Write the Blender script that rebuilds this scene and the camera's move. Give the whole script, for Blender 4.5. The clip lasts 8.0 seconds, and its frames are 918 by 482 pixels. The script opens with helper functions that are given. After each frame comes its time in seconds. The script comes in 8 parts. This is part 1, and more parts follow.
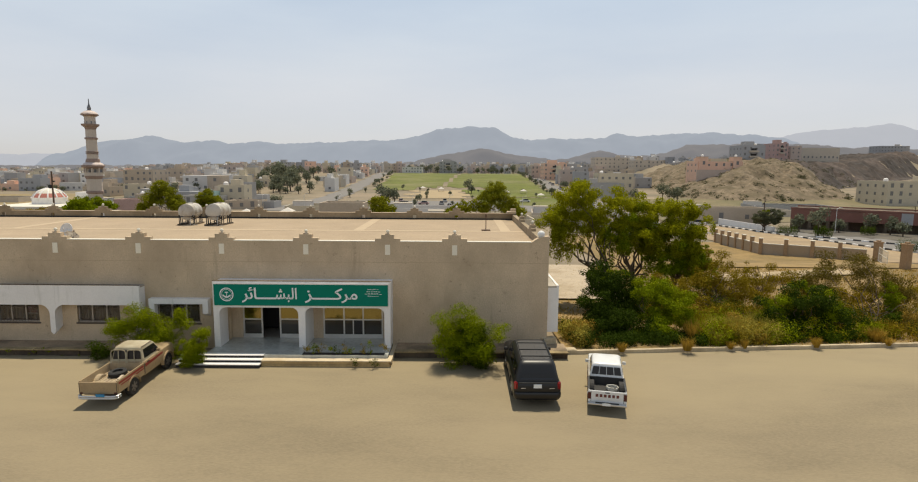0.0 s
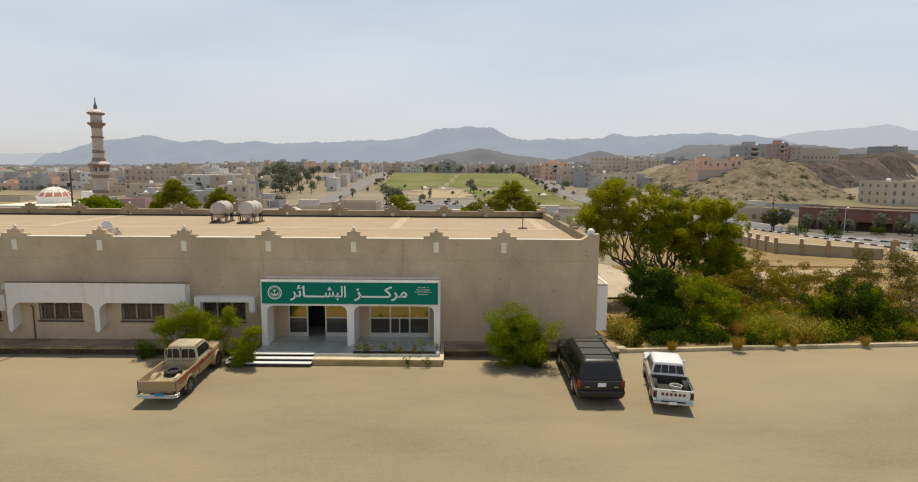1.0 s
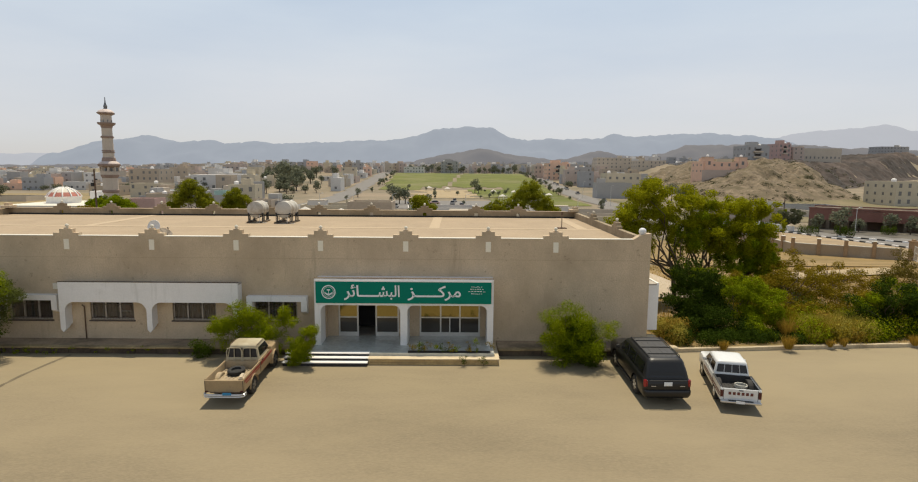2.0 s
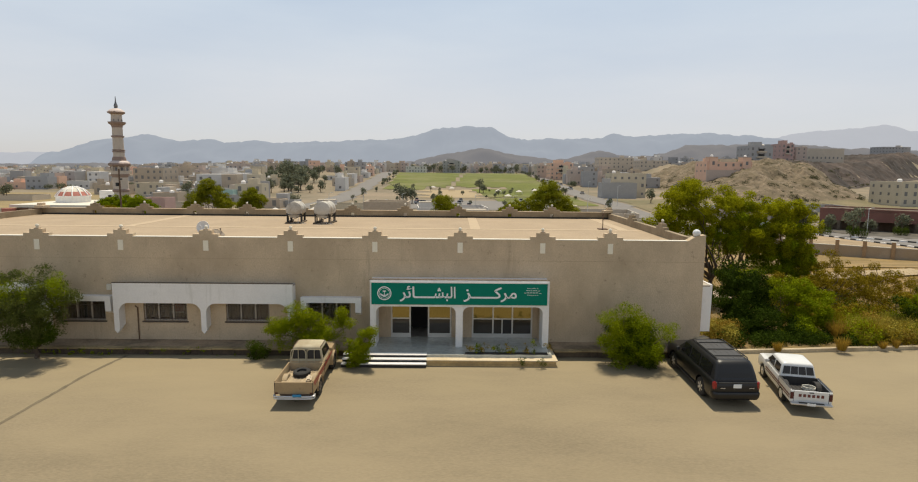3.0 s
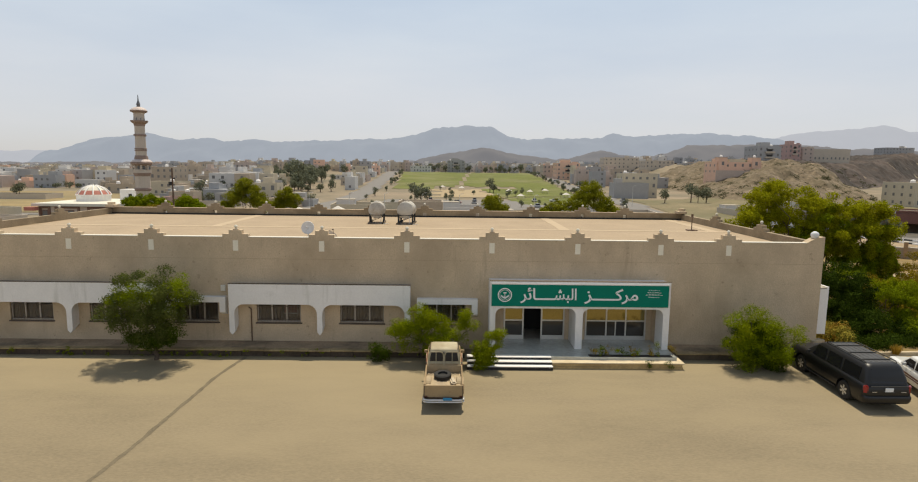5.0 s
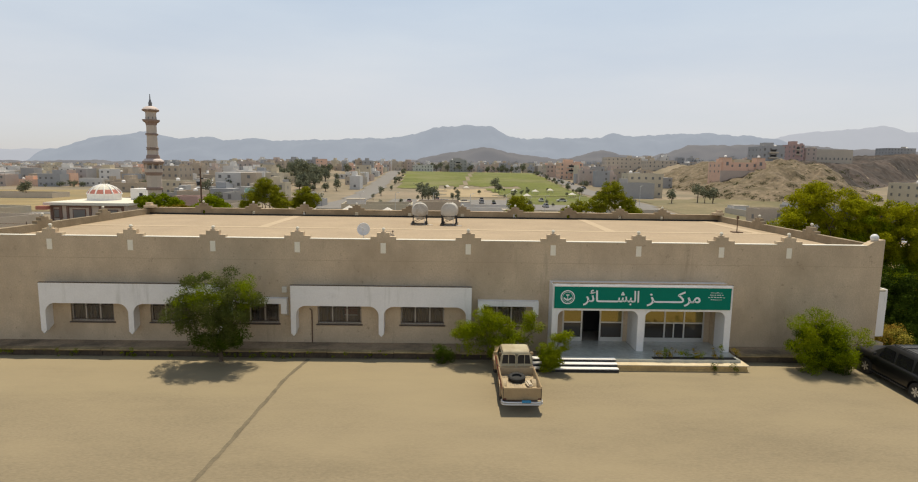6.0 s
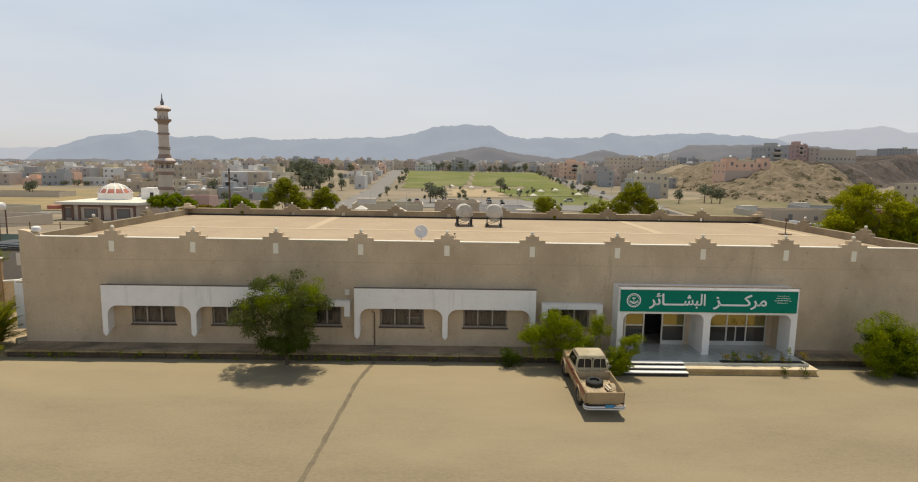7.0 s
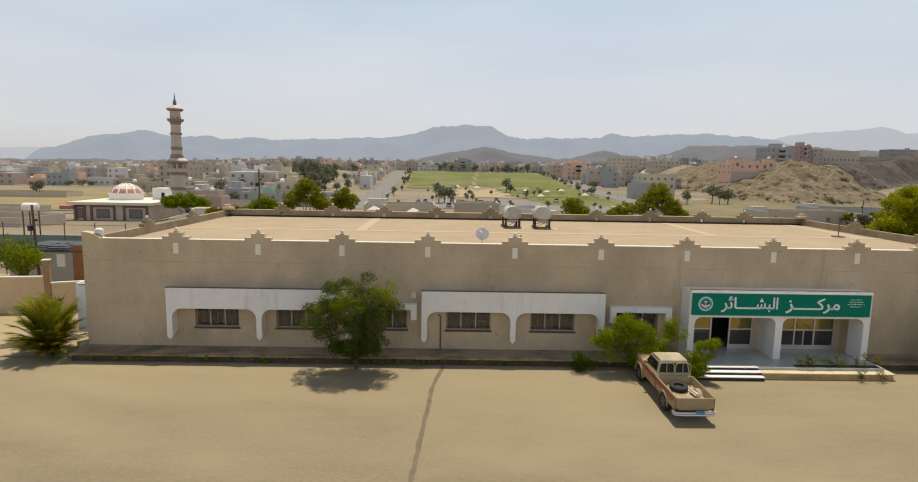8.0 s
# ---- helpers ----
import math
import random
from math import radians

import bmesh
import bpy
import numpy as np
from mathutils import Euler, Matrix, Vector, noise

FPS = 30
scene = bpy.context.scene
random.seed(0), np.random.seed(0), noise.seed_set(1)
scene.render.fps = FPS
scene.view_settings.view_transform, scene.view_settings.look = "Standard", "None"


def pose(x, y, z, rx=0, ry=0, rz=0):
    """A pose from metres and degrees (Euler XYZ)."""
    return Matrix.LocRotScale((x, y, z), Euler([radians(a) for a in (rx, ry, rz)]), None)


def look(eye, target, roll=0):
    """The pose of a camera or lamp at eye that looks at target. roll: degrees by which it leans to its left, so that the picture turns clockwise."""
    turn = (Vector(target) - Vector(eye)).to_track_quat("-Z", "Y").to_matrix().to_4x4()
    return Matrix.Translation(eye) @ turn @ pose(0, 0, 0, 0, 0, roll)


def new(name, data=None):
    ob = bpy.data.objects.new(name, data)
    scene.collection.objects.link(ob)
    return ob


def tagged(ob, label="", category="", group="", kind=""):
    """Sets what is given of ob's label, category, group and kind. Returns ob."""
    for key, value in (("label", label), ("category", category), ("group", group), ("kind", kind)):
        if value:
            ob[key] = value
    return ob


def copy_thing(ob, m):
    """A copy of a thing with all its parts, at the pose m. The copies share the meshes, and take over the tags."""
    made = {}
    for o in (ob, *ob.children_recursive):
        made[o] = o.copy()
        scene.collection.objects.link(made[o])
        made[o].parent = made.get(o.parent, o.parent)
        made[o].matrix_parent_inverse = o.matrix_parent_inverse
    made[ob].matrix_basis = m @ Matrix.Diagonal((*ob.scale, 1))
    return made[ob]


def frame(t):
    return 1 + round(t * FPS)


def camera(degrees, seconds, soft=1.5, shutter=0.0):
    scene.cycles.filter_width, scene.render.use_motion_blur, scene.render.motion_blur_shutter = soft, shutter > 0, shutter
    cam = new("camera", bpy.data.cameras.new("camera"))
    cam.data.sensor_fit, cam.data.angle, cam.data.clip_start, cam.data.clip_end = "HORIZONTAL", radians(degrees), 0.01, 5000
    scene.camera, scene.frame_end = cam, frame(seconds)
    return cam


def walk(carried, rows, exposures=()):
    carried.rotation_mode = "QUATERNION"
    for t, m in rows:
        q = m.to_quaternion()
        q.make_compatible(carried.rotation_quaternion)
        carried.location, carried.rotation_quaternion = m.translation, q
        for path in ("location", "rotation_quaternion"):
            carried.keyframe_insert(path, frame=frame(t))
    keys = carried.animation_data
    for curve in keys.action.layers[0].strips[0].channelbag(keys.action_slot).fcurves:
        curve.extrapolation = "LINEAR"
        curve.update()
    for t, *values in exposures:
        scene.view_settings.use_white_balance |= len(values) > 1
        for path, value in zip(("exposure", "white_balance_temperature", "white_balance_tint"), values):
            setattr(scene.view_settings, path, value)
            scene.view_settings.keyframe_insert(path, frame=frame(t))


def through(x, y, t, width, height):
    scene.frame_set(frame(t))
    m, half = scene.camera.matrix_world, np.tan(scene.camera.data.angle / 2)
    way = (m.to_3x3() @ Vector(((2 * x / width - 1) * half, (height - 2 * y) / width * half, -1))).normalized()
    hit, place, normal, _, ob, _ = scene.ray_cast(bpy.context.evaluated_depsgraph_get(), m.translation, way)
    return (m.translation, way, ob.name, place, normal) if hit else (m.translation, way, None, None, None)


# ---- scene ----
cam = camera(78.0, 8.0, soft=1.1)
PATH = [
    (0, (42.728, -29.696, 9.745), (42.728, -27.713, 9.490), 0.38),
    (0.5, (41.346, -29.541, 9.649), (41.349, -27.558, 9.394), 0.42),
    (1, (39.995, -29.437, 9.567), (40.005, -27.453, 9.312), 0.45),
    (1.5, (38.614, -29.447, 9.496), (38.626, -27.463, 9.242), 0.45),
    (3, (34.320, -29.385, 9.578), (34.336, -27.402, 9.322), 0.55),
    (3.5, (32.788, -29.218, 9.573), (32.805, -27.234, 9.318), 0.61),
    (4, (31.255, -29.152, 9.558), (31.273, -27.168, 9.301), 0.66),
    (4.5, (29.712, -29.100, 9.542), (29.732, -27.117, 9.285), 0.67),
    (6, (24.899, -29.062, 9.668), (24.924, -27.079, 9.408), 0.84),
    (6.5, (23.245, -29.001, 9.684), (23.273, -27.019, 9.424), 0.91),
    (7, (21.540, -28.851, 9.758), (21.569, -26.868, 9.496), 0.94),
    (7.5, (19.819, -28.700, 9.789), (19.850, -26.717, 9.528), 0.97),
    (8, (18.035, -28.441, 9.766), (18.067, -26.458, 9.505), 1.02),
]
walk(cam, [(t, look(eye, target, roll)) for t, eye, target, roll in PATH])

# ---- world, sun ----
SUN_ELEVATION, SUN_AZIMUTH = radians(71.5), radians(12)   # azimuth from +y towards +x
world = bpy.data.worlds.new("world")
scene.world = world
world.use_nodes = True
wn, wl = world.node_tree.nodes, world.node_tree.links
sky = wn.new("ShaderNodeTexSky")
sky.sky_type, sky.sun_disc = "NISHITA", False
sky.sun_elevation, sky.sun_rotation = SUN_ELEVATION, SUN_AZIMUTH
sky.altitude, sky.air_density, sky.dust_density, sky.ozone_density = 1500, 1.0, 4.0, 1.0
# thin high haze and a few faint clouds over the blue
coord = wn.new("ShaderNodeTexCoord")
squash = wn.new("ShaderNodeMapping")
squash.inputs["Scale"].default_value = (1.0, 1.0, 4.5)
cloud = wn.new("ShaderNodeTexNoise")
cloud.inputs["Scale"].default_value, cloud.inputs["Detail"].default_value = 1.7, 7
ramp = wn.new("ShaderNodeValToRGB")
ramp.color_ramp.elements[0].position, ramp.color_ramp.elements[0].color = 0.4, (0.7, 0.7, 0.7, 1)
ramp.color_ramp.elements[1].position, ramp.color_ramp.elements[1].color = 0.75, (0.97, 0.97, 0.97, 1)
haze = wn.new("ShaderNodeMix")
haze.data_type = "RGBA"
rise = wn.new("ShaderNodeSeparateXYZ")
tone = wn.new("ShaderNodeValToRGB")   # milky near the horizon, bluer above
tone.color_ramp.elements[0].position, tone.color_ramp.elements[0].color = 0.0, (0.693, 0.668, 0.664, 1)
tone.color_ramp.elements[1].position, tone.color_ramp.elements[1].color = 0.3, (0.612, 0.702, 0.787, 1)
for at, c in ((0.5, (0.38, 0.44, 0.52, 1)), (0.9, (0.24, 0.29, 0.35, 1))):
    tone.color_ramp.elements.new(at).color = c
wl.new(coord.outputs["Generated"], rise.inputs["Vector"])
wl.new(rise.outputs["Z"], tone.inputs["Fac"])
boost = wn.new("ShaderNodeVectorMath")
boost.operation = "SCALE"
boost.inputs["Scale"].default_value = 10.25
wl.new(tone.outputs["Color"], boost.inputs[0])
wl.new(boost.outputs["Vector"], haze.inputs["B"])
bg = wn["Background"]
bg.inputs["Strength"].default_value = 0.1
wl.new(coord.outputs["Generated"], squash.inputs["Vector"])
wl.new(squash.outputs["Vector"], cloud.inputs["Vector"])
wl.new(cloud.outputs["Fac"], ramp.inputs["Fac"])
wl.new(ramp.outputs["Color"], haze.inputs["Factor"])
wl.new(sky.outputs["Color"], haze.inputs["A"])
wl.new(haze.outputs["Result"], bg.inputs["Color"])

sun = new("sun", bpy.data.lights.new("sun", "SUN"))
sun.data.energy, sun.data.angle, sun.data.color = 4.15, radians(0.6), (1.0, 0.9, 0.71)
sun.matrix_world = look((0, 0, 60), (-math.sin(SUN_AZIMUTH) * math.cos(SUN_ELEVATION), -math.cos(SUN_AZIMUTH) * math.cos(SUN_ELEVATION), 60 - math.sin(SUN_ELEVATION)))
scene.view_settings.exposure = 0.05

# ---- materials ----
def rgba(c):
    return (c[0], c[1], c[2], 1.0)


def material(name, base, rough=0.8, metal=0.0, vary=0.25, scale=1.5, fine=25.0, bump=0.3, stain=None, stain_at=0.62, stretch=(1, 1, 1), island=0.0, obj=0.0, pits=None, streaks=None):
    """A surface with variation at two scales, grain relief and an optional second colour in blotches."""
    m = bpy.data.materials.new(name)
    m.use_nodes = True
    n, k = m.node_tree.nodes, m.node_tree.links
    b = n["Principled BSDF"]
    b.inputs["Roughness"].default_value, b.inputs["Metallic"].default_value = rough, metal
    geo = n.new("ShaderNodeNewGeometry")
    mp = n.new("ShaderNodeMapping")
    mp.inputs["Scale"].default_value = stretch
    k.new(geo.outputs["Position"], mp.inputs["Vector"])
    big = n.new("ShaderNodeTexNoise")
    big.inputs["Scale"].default_value, big.inputs["Detail"].default_value, big.inputs["Roughness"].default_value = scale, 5, 0.6
    small = n.new("ShaderNodeTexNoise")
    small.inputs["Scale"].default_value, small.inputs["Detail"].default_value = fine, 3
    k.new(mp.outputs["Vector"], big.inputs["Vector"])
    k.new(mp.outputs["Vector"], small.inputs["Vector"])
    add = n.new("ShaderNodeMath")
    add.operation = "ADD"
    k.new(big.outputs["Fac"], add.inputs[0])
    k.new(small.outputs["Fac"], add.inputs[1])
    last = add
    if island or obj:
        src = geo.outputs["Random Per Island"]
        if obj:
            src = n.new("ShaderNodeObjectInfo").outputs["Random"]
        mul = n.new("ShaderNodeMath")
        mul.operation = "MULTIPLY_ADD"
        mul.inputs[1].default_value, mul.inputs[2].default_value = island or obj, -0.5 * (island or obj)
        k.new(src, mul.inputs[0])
        more = n.new("ShaderNodeMath")
        more.operation = "ADD"
        k.new(add.outputs[0], more.inputs[0])
        k.new(mul.outputs[0], more.inputs[1])
        last = more
    span = n.new("ShaderNodeMapRange")
    span.inputs["From Min"].default_value, span.inputs["From Max"].default_value = 0.6, 1.4
    k.new(last.outputs[0], span.inputs["Value"])
    mix = n.new("ShaderNodeMix")
    mix.data_type = "RGBA"
    mix.inputs["A"].default_value = rgba([c * (1 - vary) for c in base])
    mix.inputs["B"].default_value = rgba([min(0.9, c * (1 + vary)) for c in base])
    k.new(span.outputs["Result"], mix.inputs["Factor"])
    colour = mix.outputs["Result"]
    if stain:
        blot = n.new("ShaderNodeTexNoise")
        blot.inputs["Scale"].default_value, blot.inputs["Detail"].default_value, blot.inputs["Roughness"].default_value = scale * 0.45, 7, 0.65
        k.new(mp.outputs["Vector"], blot.inputs["Vector"])
        edge = n.new("ShaderNodeMapRange")
        edge.inputs["From Min"].default_value, edge.inputs["From Max"].default_value = stain_at - 0.1, stain_at + 0.12
        k.new(blot.outputs["Fac"], edge.inputs["Value"])
        over = n.new("ShaderNodeMix")
        over.data_type = "RGBA"
        over.inputs["B"].default_value = rgba(stain)
        k.new(edge.outputs["Result"], over.inputs["Factor"])
        k.new(colour, over.inputs["A"])
        colour = over.outputs["Result"]
    for extra, size, low, shape in ((pits, 3.0, 0.605, (1, 1, 1)), (streaks, 1.1, 0.57, (1, 1, 0.12))):
        if not extra:
            continue
        em = n.new("ShaderNodeMapping")
        em.inputs["Scale"].default_value, em.inputs["Location"].default_value = shape, (7.3, 1.1, 2.9)
        k.new(geo.outputs["Position"], em.inputs["Vector"])
        en = n.new("ShaderNodeTexNoise")
        en.inputs["Scale"].default_value, en.inputs["Detail"].default_value, en.inputs["Roughness"].default_value = size, 8, 0.72
        k.new(em.outputs["Vector"], en.inputs["Vector"])
        er = n.new("ShaderNodeMapRange")
        er.inputs["From Min"].default_value, er.inputs["From Max"].default_value, er.inputs["To Max"].default_value = low, low + 0.12, 0.75
        k.new(en.outputs["Fac"], er.inputs["Value"])
        eo = n.new("ShaderNodeMix")
        eo.data_type = "RGBA"
        eo.inputs["B"].default_value = rgba(extra)
        k.new(er.outputs["Result"], eo.inputs["Factor"])
        k.new(colour, eo.inputs["A"])
        colour = eo.outputs["Result"]
    k.new(colour, b.inputs["Base Color"])
    if bump:
        rel = n.new("ShaderNodeBump")
        rel.inputs["Strength"].default_value, rel.inputs["Distance"].default_value = bump, 0.02
        k.new(small.outputs["Fac"], rel.inputs["Height"])
        k.new(rel.outputs["Normal"], b.inputs["Normal"])
    return m


def leaf_material(name, base, vary=0.32, through=0.28):
    m = material(name, base, rough=0.8, vary=vary, scale=0.6, fine=5, bump=0, island=0.9)
    n, k = m.node_tree.nodes, m.node_tree.links
    b = n["Principled BSDF"]
    b.inputs["Specular IOR Level"].default_value = 0.04
    t = n.new("ShaderNodeBsdfTranslucent")
    mix = n.new("ShaderNodeMixShader")
    mix.inputs["Fac"].default_value = through
    k.new(b.inputs["Base Color"].links[0].from_socket, t.inputs["Color"])
    k.new(b.outputs[0], mix.inputs[1])
    k.new(t.outputs[0], mix.inputs[2])
    k.new(mix.outputs[0], n["Material Output"].inputs["Surface"])
    return m


def gloss(name, base, rough=0.2, metal=0.0, coat=0.0, vary=0.08):
    m = material(name, base, rough, metal, vary=vary, scale=3, fine=60, bump=0.03)
    m.node_tree.nodes["Principled BSDF"].inputs["Coat Weight"].default_value = coat
    return m


def glass_material(name, tint, rough=0.05, clear=0.0):
    m = gloss(name, tint, rough, vary=0.03)
    m.node_tree.nodes["Principled BSDF"].inputs["Transmission Weight"].default_value = clear
    return m


STUCCO = material("stucco", (0.575, 0.452, 0.308), 0.95, vary=0.2, scale=0.7, fine=15, bump=0.9, stain=(0.45, 0.35, 0.235), stain_at=0.54, stretch=(1, 1, 0.8), pits=(0.22, 0.16, 0.105), streaks=(0.4, 0.31, 0.205))
# Darker copy of the stucco: shade on rear and end walls, painted in.
STUCCO_SHADED = material("old_stucco", (0.33, 0.26, 0.17), 0.95, vary=0.22, scale=0.9, fine=9, bump=0.9, stain=(0.22, 0.17, 0.105), stain_at=0.52, pits=(0.13, 0.1, 0.06))
WHITE = material("white_paint", (0.81, 0.785, 0.75), 0.7, vary=0.06, scale=1.2, fine=12, bump=0.15, stain=(0.6, 0.57, 0.52), stain_at=0.7, streaks=(0.62, 0.6, 0.55))
CREAM = material("cream_paint", (0.662, 0.626, 0.534), 0.8, vary=0.1, scale=2, fine=14, bump=0.2)
LOT = material("dusty_asphalt", (0.226, 0.181, 0.113), 0.95, vary=0.22, scale=0.22, fine=14, bump=0.5, stretch=(0.55, 1.3, 1), stain=(0.288, 0.231, 0.141), stain_at=0.55, pits=(0.282, 0.228, 0.137))
OCHRE = material("ochre_soil", (0.27, 0.18, 0.068), 0.97, vary=0.3, scale=0.35, fine=4, bump=0.6, stain=(0.163, 0.116, 0.041), stain_at=0.53)
SOIL = material("dry_soil", (0.262, 0.205, 0.137), 0.97, vary=0.25, scale=0.05, fine=1.2, bump=0.5, stain=(0.165, 0.14, 0.09), stain_at=0.5)
ROOF = material("roof_screed", (0.368, 0.28, 0.186), 0.95, vary=0.16, scale=0.4, fine=8, bump=0.2)
STRIPE = material("pale_screed", (0.465, 0.361, 0.242), 0.95, vary=0.08, scale=0.6, fine=8, bump=0.2)
KERB_TAN = material("tan_kerb", (0.5, 0.41, 0.27), 0.95, vary=0.22, scale=1.5, fine=10, bump=0.4, stain=(0.289, 0.230, 0.145), stain_at=0.55)
KERB_BROWN = material("brown_kerb", (0.15, 0.112, 0.078), 0.95, vary=0.35, scale=1.2, fine=9, bump=0.6, stain=(0.10, 0.08, 0.05), stain_at=0.55)
CONCRETE = material("concrete", (0.40, 0.36, 0.30), 0.92, vary=0.18, scale=1.0, fine=14, bump=0.4)
MARBLE = material("marble_floor", (0.43, 0.44, 0.4), 0.22, vary=0.2, scale=0.9, fine=6, bump=0.05)
# Near-black: dark risers and soil, and stand-in shade in rooms and openings.
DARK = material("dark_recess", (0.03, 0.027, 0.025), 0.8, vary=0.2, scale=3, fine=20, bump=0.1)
TAR = material("crack_tar", (0.15, 0.12, 0.075), 0.9, vary=0.3, scale=2, fine=14, bump=0.5)
GREEN = gloss("sign_green", (0.0, 0.185, 0.125), 0.6)
GREEN.node_tree.nodes["Principled BSDF"].inputs["Specular IOR Level"].default_value = 0.15
LETTER = gloss("sign_letter", (0.78, 0.8, 0.8), 0.45)
GLASS = glass_material("window_glass", (0.55, 0.52, 0.48), 0.03, 0.92)
BRONZE = glass_material("bronze_glass", (0.035, 0.027, 0.01), 0.03)
BRONZE.node_tree.nodes["Principled BSDF"].inputs["IOR"].default_value = 3.2
BRONZE.node_tree.nodes["Principled BSDF"].inputs["Specular Tint"].default_value = (1.0, 0.82, 0.32, 1)
ALU = gloss("aluminium", (0.62, 0.6, 0.56), 0.4, 0.6)
BROWN_FRAME = gloss("brown_frame", (0.07, 0.05, 0.04), 0.5)


def drifted(m, sand):
    """Wind-blown sand on the asphalt, thick towards the building and ragged at its edge."""
    n, k = m.node_tree.nodes, m.node_tree.links
    b = n["Principled BSDF"]
    geo, sep = n.new("ShaderNodeNewGeometry"), n.new("ShaderNodeSeparateXYZ")
    k.new(geo.outputs["Position"], sep.inputs["Vector"])
    near = n.new("ShaderNodeMapRange")
    near.inputs["From Min"].default_value, near.inputs["From Max"].default_value = -14.0, -2.0
    k.new(sep.outputs["Y"], near.inputs["Value"])
    blot = n.new("ShaderNodeTexNoise")
    blot.inputs["Scale"].default_value, blot.inputs["Detail"].default_value, blot.inputs["Roughness"].default_value = 0.35, 8, 0.62
    drag = n.new("ShaderNodeMapping")
    drag.inputs["Scale"].default_value = (0.4, 1.35, 1.0)
    k.new(geo.outputs["Position"], drag.inputs["Vector"])
    k.new(drag.outputs["Vector"], blot.inputs["Vector"])
    both = n.new("ShaderNodeMath")
    both.operation = "MULTIPLY"
    k.new(near.outputs["Result"], both.inputs[0])
    k.new(blot.outputs["Fac"], both.inputs[1])
    edge = n.new("ShaderNodeMapRange")
    edge.inputs["From Min"].default_value, edge.inputs["From Max"].default_value, edge.inputs["To Max"].default_value = 0.22, 0.56, 0.72
    k.new(both.outputs[0], edge.inputs["Value"])
    over = n.new("ShaderNodeMix")
    over.data_type = "RGBA"
    over.inputs["B"].default_value = rgba(sand)
    k.new(b.inputs["Base Color"].links[0].from_socket, over.inputs["A"])
    k.new(edge.outputs["Result"], over.inputs["Factor"])
    k.new(over.outputs["Result"], b.inputs["Base Color"])


drifted(LOT, (0.305, 0.246, 0.145))
CURTAIN = material("curtain", (0.18, 0.115, 0.08), 0.9, vary=0.45, scale=2, fine=8, bump=0.3, stretch=(4, 1, 0.15))
STEEL = gloss("galvanised_steel", (0.6, 0.6, 0.58), 0.45, 0.7)
RUST = material("rusty_steel", (0.13, 0.08, 0.05), 0.85, vary=0.4, scale=5, fine=40, bump=0.4)
RUBBER = material("rubber", (0.022, 0.021, 0.02), 0.85, vary=0.2, scale=5, fine=40, bump=0.3)
CHROME = gloss("chrome", (0.66, 0.66, 0.66), 0.45, 1.0)
BLACK_PLASTIC = material("black_plastic", (0.025, 0.025, 0.025), 0.6, vary=0.2, scale=4, fine=50, bump=0.15)
CAR_GLASS = glass_material("car_glass", (0.012, 0.012, 0.014), 0.04)
CAR_GLASS.node_tree.nodes["Principled BSDF"].inputs["Specular IOR Level"].default_value = 0.4
RED_LAMP = gloss("red_lamp", (0.3, 0.01, 0.012), 0.2, coat=0.6)
BARK = material("bark", (0.11, 0.08, 0.055), 0.95, vary=0.35, scale=4, fine=30, bump=0.8, stretch=(1, 1, 0.3))

# ---- building helpers ----
def box(bm, x0, y0, z0, x1, y1, z1, m=None):
    v = [bm.verts.new((x, y, z)) for z in (z0, z1) for x, y in ((x0, y0), (x1, y0), (x1, y1), (x0, y1))]
    if m is not None:
        for q in v:
            q.co = m @ q.co
    for f in ((3, 2, 1, 0), (4, 5, 6, 7), (0, 1, 5, 4), (1, 2, 6, 5), (2, 3, 7, 6), (3, 0, 4, 7)):
        bm.faces.new([v[i] for i in f])
    return v


def soften(bm, width, segments=1):
    bmesh.ops.bevel(bm, geom=list(bm.edges), offset=width, segments=segments, affect="EDGES", clamp_overlap=True)


def loft(bm, rings, cap=True, closed=True):
    """Joins rings of equally many points into a skin."""
    vs = [[bm.verts.new(p) for p in r] for r in rings]
    n = len(vs[0])
    for a, b in zip(vs, vs[1:]):
        for i in range(n if closed else n - 1):
            j = (i + 1) % n
            bm.faces.new((a[i], a[j], b[j], b[i]))
    if cap and closed:
        bm.faces.new(list(reversed(vs[0])))
        bm.faces.new(vs[-1])
    return vs


def tube(bm, points, radii, sides=8):
    """A tapered tube along points."""
    rings = []
    for i, p in enumerate(points):
        p = Vector(p)
        a, b = Vector(points[max(0, i - 1)]), Vector(points[min(len(points) - 1, i + 1)])
        d = (b - a).normalized()
        u = d.cross(Vector((0.31, 0.95, 0.05))).normalized()
        w = d.cross(u)
        r = radii[i] if isinstance(radii, (list, tuple)) else radii
        rings.append([p + r * (math.cos(2 * math.pi * k / sides) * u + math.sin(2 * math.pi * k / sides) * w) for k in range(sides)])
    loft(bm, rings)


